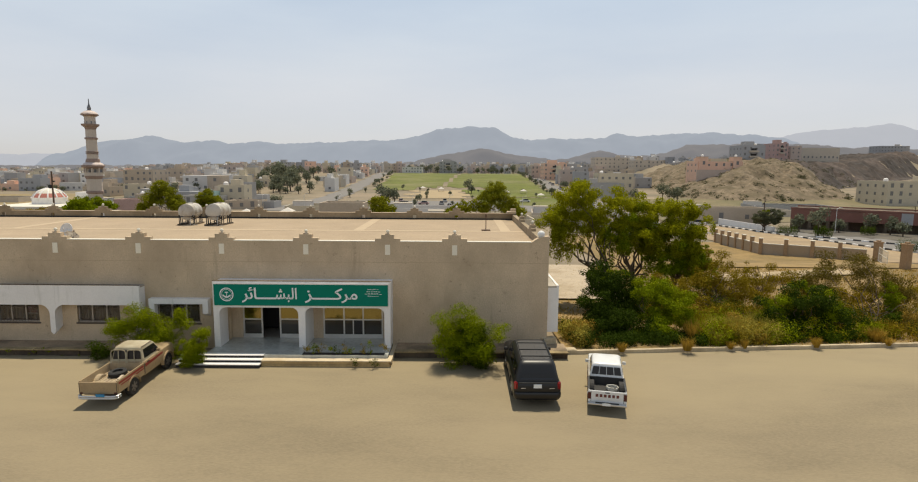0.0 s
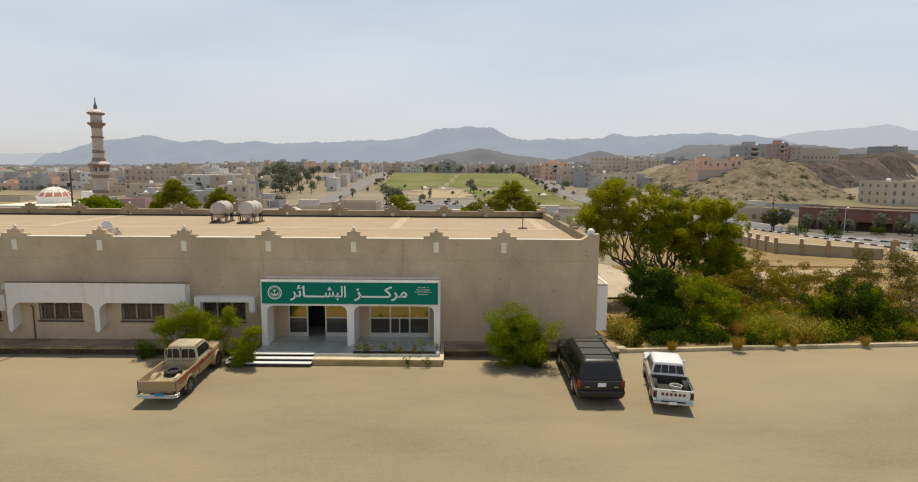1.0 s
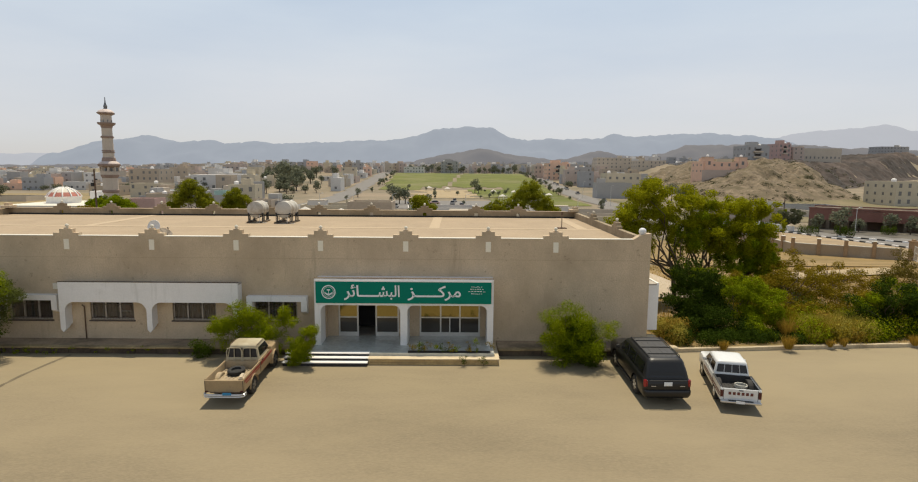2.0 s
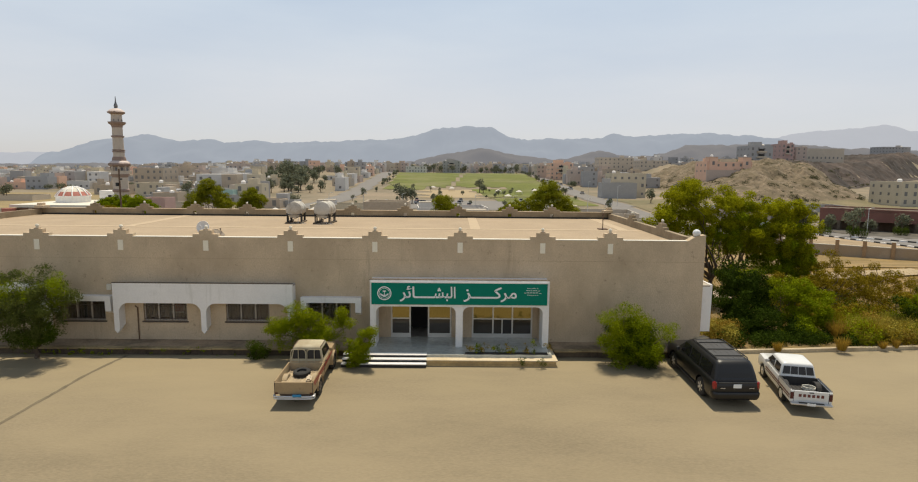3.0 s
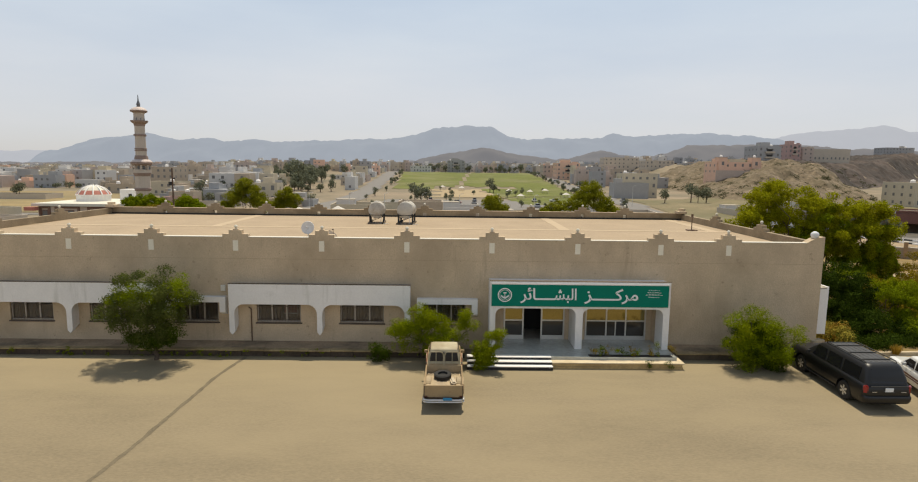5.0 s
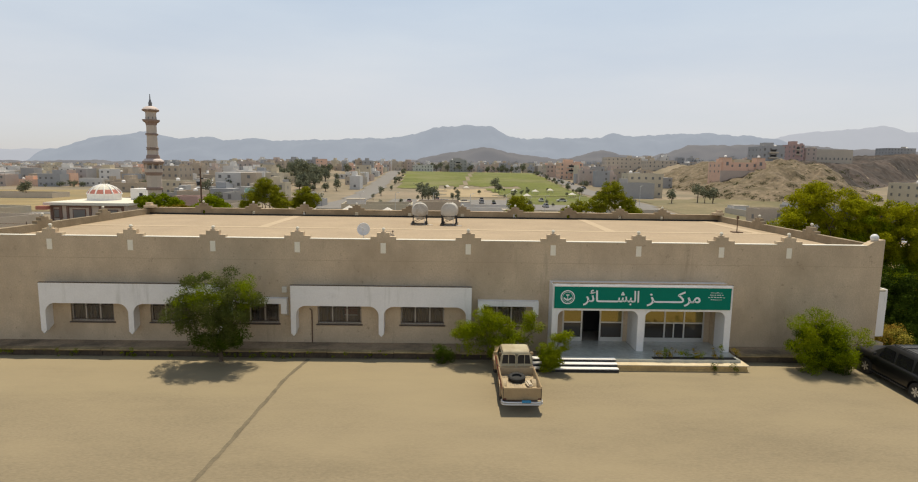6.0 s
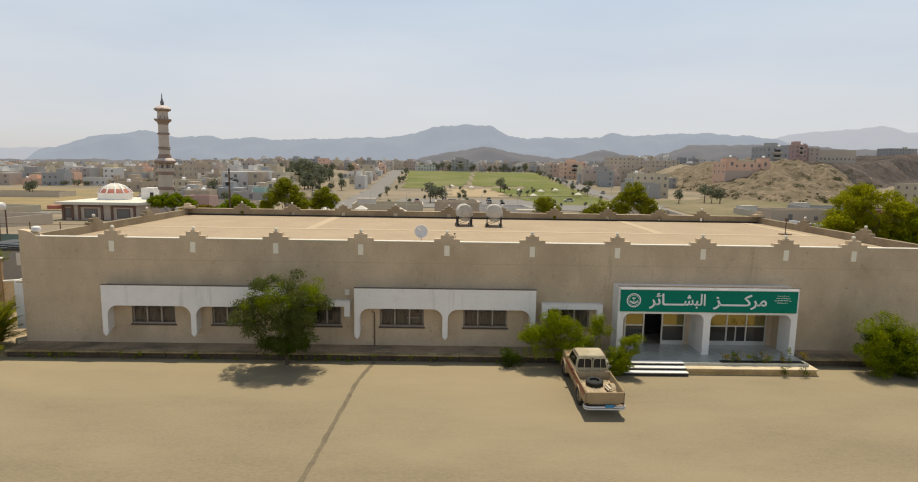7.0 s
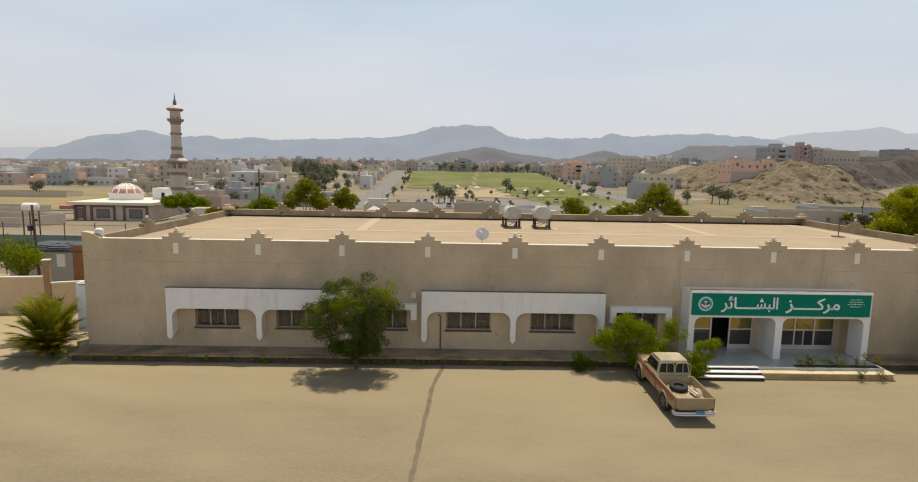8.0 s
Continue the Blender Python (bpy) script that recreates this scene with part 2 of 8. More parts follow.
def spin(bm, profile, centre=(0, 0, 0), steps=24, axis="z"):
    """A lathe: profile of (radius, height) pairs turned about an axis."""
    cx, cy, cz = centre
    rings = []
    for r, h in profile:
        ring = []
        for k in range(steps):
            a = 2 * math.pi * k / steps
            c, s = max(r, 1e-4) * math.cos(a), max(r, 1e-4) * math.sin(a)
            ring.append({"z": (cx + c, cy + s, cz + h), "y": (cx + c, cy + h, cz - s), "x": (cx + h, cy + c, cz + s)}[axis])
        rings.append(ring)
    loft(bm, rings)


def ball(bm, centre, r, rows=8):
    spin(bm, [(r * math.sin(math.pi * i / rows), -r * math.cos(math.pi * i / rows)) for i in range(rows + 1)], centre, 12)


def mesh_of(name, bm, mat, smooth=False):
    bmesh.ops.recalc_face_normals(bm, faces=list(bm.faces))
    me = bpy.data.meshes.new(name)
    bm.to_mesh(me)
    bm.free()
    me.materials.append(mat)
    if smooth:
        me.shade_smooth()
        me.set_sharp_from_angle(angle=radians(38))
    return me


def part(name, bm, mat, parent=None, label="", smooth=False):
    ob = new(name, mesh_of(name, bm, mat, smooth))
    ob.parent = parent
    if label:
        tagged(ob, label)
    return ob


def again(ob, parent, m, name=None):
    """Another object on the same mesh."""
    o = new(name or ob.name.split(".")[0], ob.data)
    o.parent, o.matrix_basis = parent, m
    return o


def box_part(name, dims, mat, parent=None, label="", bevel=0.0, m=None):
    bm = bmesh.new()
    box(bm, *dims, m)
    if bevel:
        soften(bm, bevel)
    return part(name, bm, mat, parent, label)


def empty(name, m=None):
    ob = new(name)
    if m is not None:
        ob.matrix_basis = m
    return ob


def wall_with_holes(bm, u0, u1, z0, z1, holes, w0, w1, along="x"):
    """A wall slab with rectangular openings (u0, u1, z0, z1)."""
    us = sorted({u0, u1, *[h[0] for h in holes], *[h[1] for h in holes]})
    zs = sorted({z0, z1, *[h[2] for h in holes], *[h[3] for h in holes]})
    for za, zb in zip(zs, zs[1:]):
        run = None
        for a, b in zip(us, us[1:]):
            solid = not any(h[0] <= a and b <= h[1] and h[2] <= za and zb <= h[3] for h in holes)
            if solid:
                run = (run[0], b) if run else (a, b)
            if run and (not solid or b == us[-1]):
                if along == "x":
                    box(bm, run[0], w0, za, run[1], w1, zb)
                else:
                    box(bm, w0, run[0], za, w1, run[1], zb)
                run = None


def smooth_step(a, b, x):
    t = min(1.0, max(0.0, (x - a) / (b - a)))
    return t * t * (3 - 2 * t)


def hill(x, y):
    """The rocky hill beside the town: a spur, and the terrace behind it that carries the blocks."""
    spur = 17.0 * smooth_step(126, 194, x) * smooth_step(240, 212, x) * math.exp(-((y - 208 - 0.56 * (x - 115)) / 30) ** 2)
    front = 302 + 0.87 * (x - 188)
    shelf = (20.0 + 12.0 * smooth_step(340, 500, x)) * smooth_step(150, 225, x) * smooth_step(front - 62, front - 14, y) * smooth_step(front + 330, front + 190, y)
    return max(spur, shelf)


def height(x, y):
    """The lie of the land: a slope that falls to the valley floor and rises again to the town."""
    z = 0.0
    if y < -2:
        z -= 0.04 * min(-y - 2, 8)
    if y > 2:
        u = (x - 30) / (y + 29)
        z = -5.2 * (1 - math.exp(-(y - 2) / 115)) + 9.5 * smooth_step(200, 560, y) * smooth_step(-0.9, -0.25, u) - 9.0 * smooth_step(-0.4, -0.8, u) * smooth_step(40, 220, y)
        z += 8.0 * smooth_step(560, 1100, y) * smooth_step(-0.2, 0.3, u)
        z -= 1.2 * smooth_step(62, 80, x) * smooth_step(33, 50, y) * smooth_step(195, 150, y)
        if y > 60:
            h = hill(x, y)
            rock = noise.noise(Vector((x * 0.055, y * 0.055, 4))) + 0.6 * noise.noise(Vector((x * 0.15, y * 0.15, 7))) - 0.9 * abs(noise.noise(Vector((x * 0.11, y * 0.05, 9))))
            z = max(z, h - 5.0) + (2.6 * rock + 0.9 * noise.noise(Vector((x * 0.31, y * 0.31, 2)))) * smooth_step(3, 8, h)
            z += 0.7 * noise.noise(Vector((x * 0.011, y * 0.011, 0))) * smooth_step(60, 140, y)
    return z


def bake(verts, faces, name, mat, parent=None, label=""):
    me = bpy.data.meshes.new(name)
    me.from_pydata(verts, [], faces)
    me.materials.append(mat)
    ob = new(name, me)
    ob.parent = parent
    if label:
        tagged(ob, label)
    return ob

# ---- ground ----
def axis(*spans):
    out = []
    for a, b, s in spans:
        n = max(1, round((b - a) / s))
        out += [a + (b - a) * i / n for i in range(n)]
    return out + [spans[-1][1]]


gx = axis((-4200, -700, 250), (-700, -60, 20), (-60, 90, 5), (90, 290, 4), (290, 480, 8), (480, 900, 40), (900, 4200, 250))
gy = axis((-400, -40, 40), (-40, -12, 4), (-12, 0, 1), (0, 24, 6), (24, 140, 6), (140, 480, 4), (480, 720, 12), (720, 1300, 60), (1300, 4300, 300))
ground = bake([(x, y, height(x, y) - 0.03) for y in gy for x in gx],
              [(j * len(gx) + i, j * len(gx) + i + 1, (j + 1) * len(gx) + i + 1, (j + 1) * len(gx) + i) for j in range(len(gy) - 1) for i in range(len(gx) - 1)],
              "ground", SOIL)
ground.data.shade_smooth()
tagged(ground, "dry sandy ground with patches of scrub and gravel", "ground", kind="structure")

lx = axis((-60, 120, 6))
ly = axis((-70, -12, 6), (-12, -1, 1))


def lot_edge(x):
    """Where the asphalt ends against the kerb."""
    return -0.72 + 0.088 * max(0.0, x - 48.5)


ly.append(0.0)
lot = bake([(x, y if y < 0 else lot_edge(x), height(x, y)) for y in ly for x in lx],
           [(j * len(lx) + i, j * len(lx) + i + 1, (j + 1) * len(lx) + i + 1, (j + 1) * len(lx) + i) for j in range(len(ly) - 1) for i in range(len(lx) - 1)],
           "pavement", LOT)
tagged(lot, "dusty sun-bleached asphalt parking lot", "parking lot", kind="structure")


def crack(points, width, seed, mat=None, label="dark ragged tar joint across the dusty asphalt"):
    """A tar-filled joint in the asphalt, ragged at the edges."""
    rnd = random.Random(seed)
    left, right = [], []
    for (xa, ya), (xb, yb) in zip(points, points[1:]):
        n = max(2, int(math.hypot(xb - xa, yb - ya) / 0.25))
        for i in range(n):
            x, y = xa + (xb - xa) * i / n, ya + (yb - ya) * i / n
            w = width * rnd.uniform(0.8, 1.15)
            o = rnd.uniform(-0.018, 0.018)
            nx, ny = (ya - yb), (xb - xa)
            q = w / math.hypot(nx, ny)
            left.append((x - nx * q + o, y - ny * q, height(x, y) + 0.006))
            right.append((x + nx * q + o, y + ny * q, height(x, y) + 0.006))
    n = len(left)
    ob = bake(left + right, [(i, n + i, n + i + 1, i + 1) for i in range(n - 1)], "pavement_joint", mat or TAR)
    return tagged(ob, label, "pavement joint", kind="structure")


crack([(17.8, -1.6), (17.35, -4.0), (16.87, -11.5), (16.1, -24)], 0.095, 5)

# ---- the long building ----
X0, W, D, TOP, ROOF_Z, T = -0.42, 47.5, 18.4, 5.86, 5.42, 0.3
MERLONS = [4.24, 8.36, 12.58, 16.92, 21.35, 25.75, 30.16, 34.62, 38.95, 42.5]
WINDOWS = [(5.07, 7.3), (9.2, 11.45), (13.6, 15.9), (17.9, 20.2), (22.25, 24.55), (26.55, 28.85)]
SILL, HEAD = 1.38, 2.46
slits = [(x - 0.135, x + 0.135, 5.16, 5.70) for x in MERLONS]
bm = bmesh.new()
wall_with_holes(bm, X0, W, 0, TOP, [(a, b, SILL, HEAD) for a, b in WINDOWS] + slits + [(30.3, 38.9, 0.36, 2.72)], 0, T)
wall_south = tagged(part("wall_south", bm, STUCCO), "weathered grey-beige stucco facade with a stepped parapet", "wall", kind="structure")
bm = bmesh.new()
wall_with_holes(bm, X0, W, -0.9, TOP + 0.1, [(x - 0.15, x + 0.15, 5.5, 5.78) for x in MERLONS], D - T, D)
wall_north = tagged(part("wall_north", bm, STUCCO_SHADED), "weathered stucco rear wall and parapet, darkened for shade", "wall", kind="structure")
SIDE = [5.9, 12.0]
side_walls = []
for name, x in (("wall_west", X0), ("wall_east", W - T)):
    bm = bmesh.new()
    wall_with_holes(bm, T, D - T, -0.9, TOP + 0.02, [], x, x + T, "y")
    side_walls.append(tagged(part(name, bm, STUCCO_SHADED), "weathered stucco end wall and parapet, darkened for shade", "wall", kind="structure"))
roof = box_part("roof", (X0 + T, T, ROOF_Z - 0.3, W - T, D - T, ROOF_Z), ROOF)
tagged(roof, "flat sunlit beige screed roof", "roof", kind="structure")
for name, d in (("roof_stripe", (X0 + T, 8.9, ROOF_Z, W - T, 9.4, ROOF_Z + 0.012)), ("roof_stripe", (35.4, 9.41, ROOF_Z, 36.1, D - T, ROOF_Z + 0.012)),
                ("roof_stripe", (11.7, 9.41, ROOF_Z, 12.4, D - T, ROOF_Z + 0.012)), ("roof_stripe", (45.6, 9.41, ROOF_Z, 46.3, D - T, ROOF_Z + 0.012))):
    box_part(name, d, STRIPE, roof, "paler strip of mortar over a roof joint")


SLIT = material("slit_cream", (0.86, 0.79, 0.64), 0.8, vary=0.06, scale=2, fine=12, bump=0.15)


def merlon_mesh(width=1.32):
    bm = bmesh.new()
    box(bm, -width / 2, 0, 0, width / 2, T, 0.17)
    box(bm, -0.33, 0.0, 0.17, 0.33, T, 0.37)
    box(bm, -0.13, 0.06, 0.37, 0.13, T - 0.06, 0.43)
    return mesh_of("merlon", bm, STUCCO)


def knob_mesh():
    bm = bmesh.new()
    spin(bm, [(0.05, 0), (0.05, 0.03), (0.085, 0.07), (0.095, 0.12), (0.06, 0.18), (0.0, 0.2)], steps=12)
    return mesh_of("knob", bm, CREAM, True)


MERLON, KNOB = merlon_mesh(), knob_mesh()
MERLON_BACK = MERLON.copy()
MERLON_BACK.materials[0] = STUCCO_SHADED


def merlon(parent, m):
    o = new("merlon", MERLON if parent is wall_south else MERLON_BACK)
    o.parent, o.matrix_basis = parent, m
    k = new("knob", KNOB)
    k.parent, k.matrix_basis = o, pose(0, T / 2, 0.43)


for x in MERLONS:
    merlon(wall_south, pose(x, 0, TOP))
    merlon(wall_north, pose(x, D - T, TOP + 0.1))
    box_part("slit_panel", (x - 0.135, -0.012, 5.16, x + 0.135, 0.2, 5.70), SLIT, wall_south, "cream painted slit panel")
for w, x in zip(side_walls, (X0, W)):
    for y in SIDE:
        merlon(w, pose(x + (T if x == X0 else 0), y, TOP + 0.02, 0, 0, 90))
bm = bmesh.new()
for x0, s in ((X0, 1), (W, -1)):
    v = [(x0, TOP), (x0 + s * 0.95, TOP), (x0 + s * 0.6, TOP + 0.22), (x0 + s * 0.35, TOP + 0.3), (x0, TOP + 0.34)]
    loft(bm, [[(x, y, z) for x, z in v] for y in (0.0, 0.45)])
    a, b = sorted((x0, x0 + s * 0.75))
    box(bm, a, D - 0.75, TOP + 0.1, b, D, TOP + 0.3)
    a, b = sorted((x0, x0 + s * 0.42))
    box(bm, a, D - 0.42, TOP + 0.3, b, D, TOP + 0.5)
part("corner_block", bm, STUCCO, wall_south)
bm = bmesh.new()
box(bm, X0 + T, T, 0.3, W - T, D - T, 0.34)
tagged(part("floor", bm, CONCRETE), "plain concrete floor inside the building", "floor", kind="structure")
box_part("skirting", (X0 + T, D - T - 0.06, ROOF_Z, W - T, D - T, ROOF_Z + 0.12), DARK, wall_north, "thin dark strip at the foot of the parapet")
box_part("render_joint", (X0, -0.008, 4.745, W, 0.0, 4.76), material("joint_mortar", (0.42, 0.325, 0.215), 0.95), wall_south, "dark horizontal joint in the stucco")
# copings: pale mortar along the parapet tops
spans, last = [], 0.0
for x in MERLONS:
    spans.append((last, x - 0.66))
    last = x + 0.66
spans.append((last, W - 0.95))
spans[0] = (X0 + 0.95, spans[0][1])
for a, b in spans:
    box_part("coping", (a, -0.025, TOP, b, T + 0.02, TOP + 0.035), CREAM, wall_south)
    box_part("coping", (a, D - T - 0.02, TOP + 0.1, b, D + 0.02, TOP + 0.12), STUCCO, wall_north)

PAVING = material("walkway_paving", (0.34, 0.25, 0.16), 0.95, vary=0.3, scale=1.1, fine=9, bump=0.5, stain=(0.13, 0.1, 0.065), stain_at=0.55, pits=(0.26, 0.2, 0.1))
# Very dark kerb faces: the shadow under the overhanging cap is painted in.
KERB_SHADE = material("kerb_foot", (0.075, 0.055, 0.038), 0.95, vary=0.4, scale=1.2, fine=9, bump=0.6, stain=(0.13, 0.1, 0.06), stain_at=0.6)
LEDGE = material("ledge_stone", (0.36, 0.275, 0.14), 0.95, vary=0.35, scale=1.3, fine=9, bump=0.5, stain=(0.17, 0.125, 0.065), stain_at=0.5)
# ---- raised walkway along the foot of the facade ----
def walkway(x0, x1):
    e = empty("walkway")
    tagged(e, "raised stone-edged walkway at the foot of the facade", "walkway", kind="structure")
    box_part("paving", (x0, -1.18, -0.1, x1, 0.0, 0.37), PAVING, e)
    n = int((x1 - x0) / 1.1)
    stone = cap = None
    for i in range(n):
        a = x0 + (x1 - x0) * i / n
        L = (x1 - x0) / n - 0.015
        if stone is None:
            stone = box_part("kerb_stone", (0, -1.40, -0.2, L, -1.185, 0.31), KERB_SHADE, e, bevel=0.02)
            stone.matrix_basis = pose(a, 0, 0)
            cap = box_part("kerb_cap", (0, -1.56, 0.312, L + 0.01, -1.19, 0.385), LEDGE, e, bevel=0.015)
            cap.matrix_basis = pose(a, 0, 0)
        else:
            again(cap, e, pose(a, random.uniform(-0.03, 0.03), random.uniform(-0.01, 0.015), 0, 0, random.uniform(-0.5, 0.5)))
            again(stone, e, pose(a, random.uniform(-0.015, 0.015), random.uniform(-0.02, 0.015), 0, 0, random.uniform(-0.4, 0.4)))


walkway(X0, 28.8)
walkway(39.45, 48.4)


# ---- windows ----
TAUPE = gloss("taupe_frame", (0.42, 0.36, 0.3), 0.5)


def window(x0, x1, number):
    e = empty("window_%d" % number)
    tagged(e, "brown framed window with an iron grille and drawn curtains", "window", kind="structure")
    w, n = x1 - x0, 3
    bm = bmesh.new()
    for a in range(n + 1):
        x = x0 + w * a / n
        x = min(max(x, x0 + 0.035), x1 - 0.035)
        box(bm, x - 0.035, 0.085, SILL + 0.06, x + 0.035, 0.18, HEAD - 0.06)
    box(bm, x0, 0.115, SILL, x1, 0.185, SILL + 0.06)
    box(bm, x0, 0.115, HEAD - 0.06, x1, 0.185, HEAD)
    part("window_frame", bm, TAUPE, e)
    for a in range(n):
        xa, xb = x0 + w * a / n, x0 + w * (a + 1) / n
        box_part("pane", (xa + 0.035, 0.145, SILL + 0.06, xb - 0.035, 0.153, HEAD - 0.06), GLASS, e).visible_shadow = False
    bm = bmesh.new()
    k = 14
    for i in range(k + 1):
        x = x0 + 0.03 + (w - 0.06) * i / k
        box(bm, x - 0.005, 0.05, SILL + 0.03, x + 0.005, 0.062, HEAD - 0.02)
    for z in (SILL + 0.12, HEAD - 0.25):
        box(bm, x0, 0.045, z - 0.012, x1, 0.072, z + 0.012)
    part("grille", bm, BROWN_FRAME, e)
    box_part("window_sill", (x0 - 0.06, -0.06, SILL - 0.07, x1 + 0.06, 0.1, SILL - 0.002), BROWN_FRAME, e)
    rnd = random.Random(number)
    bm = bmesh.new()
    pts = [(x0 - 0.1 + (w + 0.2) * i / 60, 0.33 + rnd.uniform(0.01, 0.05) * (1 if i % 2 else -1)) for i in range(61)]
    gap = rnd.uniform(0.42, 0.6)
    for run in (pts[:int(60 * gap)], pts[int(60 * gap) + 3:]):
        loft(bm, [[(x, y, z) for x, y in run] + [(x, y + 0.012, z) for x, y in reversed(run)] for z in (SILL - 0.15, HEAD + 0.15)])
    part("curtain", bm, CURTAIN, e, "drawn brown curtain in folds")
    # Near-black plate that paints the room's shade behind the curtain.
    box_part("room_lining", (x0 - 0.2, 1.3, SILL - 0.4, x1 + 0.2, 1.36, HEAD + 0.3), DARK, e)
    if number == 4:
        box_part("hung_cloth", (x0 + 1.38, 0.2, SILL + 0.42, x0 + 2.05, 0.215, HEAD - 0.1), gloss("red_cloth", (0.2, 0.03, 0.025), 0.8), e, "dark red cloth with a pale border hung behind the pane")
        box_part("cloth_border", (x0 + 1.38, 0.19, SILL + 0.42, x0 + 2.05, 0.199, SILL + 0.46), LETTER, e)


for i, (a, b) in enumerate(WINDOWS):
    window(a, b, i + 1)


# ---- white canopies with arched bays ----
def arched_front(bm, x0, x1, legs, z_leg, z_arch, z_top, r, y0, y1, pointed=True):
    """The front plate of a canopy: a band on legs with rounded arch corners. legs: (left, right) pairs."""
    pts = []
    for i, (a, b) in enumerate(legs):
        if i:
            pts += [(a - r + r * math.sin(t), z_arch - r + r * math.cos(t)) for t in [j * math.pi / 16 for j in range(9)]]
        if pointed:
            pts += [(a, z_leg + 0.16), ((a + b) / 2, z_leg), (b, z_leg + 0.16)]
        else:
            pts += [(a, z_leg), (b, z_leg)]
        if i < len(legs) - 1:
            pts += [(b + r - r * math.cos(t), z_arch - r + r * math.sin(t)) for t in [j * math.pi / 16 for j in range(9)]]
    pts += [(x1, z_top), (x0, z_top)]
    front = [bm.verts.new((x, y0, z)) for x, z in pts]
    back = [bm.verts.new((x, y1, z)) for x, z in pts]
    bm.faces.new(front)
    bm.faces.new(list(reversed(back)))
    for i in range(len(pts)):
        j = (i + 1) % len(pts)
        bm.faces.new((front[i], front[j], back[j], back[i]))


def canopy(x0, x1):
    e = empty("canopy")
    tagged(e, "white plastered window canopy with two rounded arches", "canopy", kind="structure")
    m = (x0 + x1) / 2
    legs = [(x0, x0 + 0.27), (m - 0.135, m + 0.135), (x1 - 0.27, x1)]
    bm = bmesh.new()
    arched_front(bm, x0, x1, legs, 0.86, 2.47, 3.52, 0.5, -0.56, -0.44)
    part("front_band", bm, WHITE, e)
    for a, b in legs:
        bm = bmesh.new()
        v = [(a, -0.44, 1.0), (b, -0.44, 1.0), (b, 0.0, 1.22), (a, 0.0, 1.22)]
        t = [(a, -0.44, 3.4), (b, -0.44, 3.4), (b, 0.0, 3.4), (a, 0.0, 3.4)]
        loft(bm, [v, t])
        part("fin", bm, WHITE, e)
    box_part("top_slab", (x0, -0.438, 3.4, x1, 0.0, 3.48), CONCRETE, e, "stained grey canopy top")
    box_part("band_cap", (x0 - 0.01, -0.57, 3.522, x1 + 0.01, -0.43, 3.55), KERB_BROWN, e, "dark weathered mortar cap")


canopy(3.88, 13.1)
canopy(16.66, 25.95)


def hood(x0, x1):
    e = empty("window_hood")
    tagged(e, "small white plastered hood over a window", "canopy", kind="structure")
    box_part("top_slab", (x0, -0.35, 2.5, x1, 0.0, 2.78), WHITE, e)
    for a, b in ((x0, x0 + 0.3), (x1 - 0.3, x1)):
        bm = bmesh.new()
        loft(bm, [[(a, -0.35, 1.98), (b, -0.35, 1.98), (b, 0, 1.8), (a, 0, 1.8)], [(a, -0.35, 2.5), (b, -0.35, 2.5), (b, 0, 2.5), (a, 0, 2.5)]])
        part("fin", bm, WHITE, e)


hood(13.25, 16.4)
hood(26.3, 29.45)

# ---- entrance porch with its sign ----
porch = empty("porch")
tagged(porch, "white entrance porch with two arches, marble floor and glass front", "porch", kind="structure")
PX0, PX1, PY = 30.03, 39.2, -1.05
legs = [(30.03, 30.33), (34.42, 34.78), (38.88, 39.2)]
bm = bmesh.new()
arched_front(bm, PX0, PX1, legs, 0.41, 2.52, 3.9, 0.35, PY, PY + 0.14, False)
part("front_band", bm, WHITE, porch)
for a, b in legs:
    bm = bmesh.new()
    box(bm, a, PY + 0.14, 0.41, b, 0.0 if a != 34.42 else 0.62, 2.74)
    part("fin", bm, WHITE, porch)
box_part("top_slab", (PX0, PY + 0.14, 2.74, PX1, 0.0, 3.84), WHITE, porch)
box_part("band_cap", (PX0 - 0.01, PY - 0.01, 3.902, PX1 + 0.01, PY + 0.2, 3.93), KERB_BROWN, porch, "dark weathered mortar cap")
box_part("porch_floor", (30.03, -2.3, 0.0, 39.2, 0.68, 0.41), MARBLE, porch, "grey polished marble floor")
for i in range(3):
    box_part("step", (28.9, -2.95 + 0.3 * i, -0.1, 33.0, -2.65 + 0.3 * i if i < 2 else -2.302, 0.105 + 0.14 * i), DARK, porch)
    box_part("tread", (28.88, -2.98 + 0.3 * i, 0.106 + 0.14 * i, 33.0, -2.68 + 0.3 * i + 0.02, 0.145 + 0.14 * i), WHITE, porch, "white marble tread")
box_part("recess_side", (30.03, 0.302, 0.41, 30.33, 0.68, 2.74), STUCCO, porch)
box_part("recess_side", (38.88, 0.302, 0.41, 39.2, 0.68, 2.74), STUCCO, porch)
box_part("porch_ceiling", (30.3, 0.0, 2.74, 38.9, 0.8, 2.82), WHITE, porch)


LOWER_GLASS = glass_material("smoked_glass", (0.05, 0.042, 0.032), 0.03)


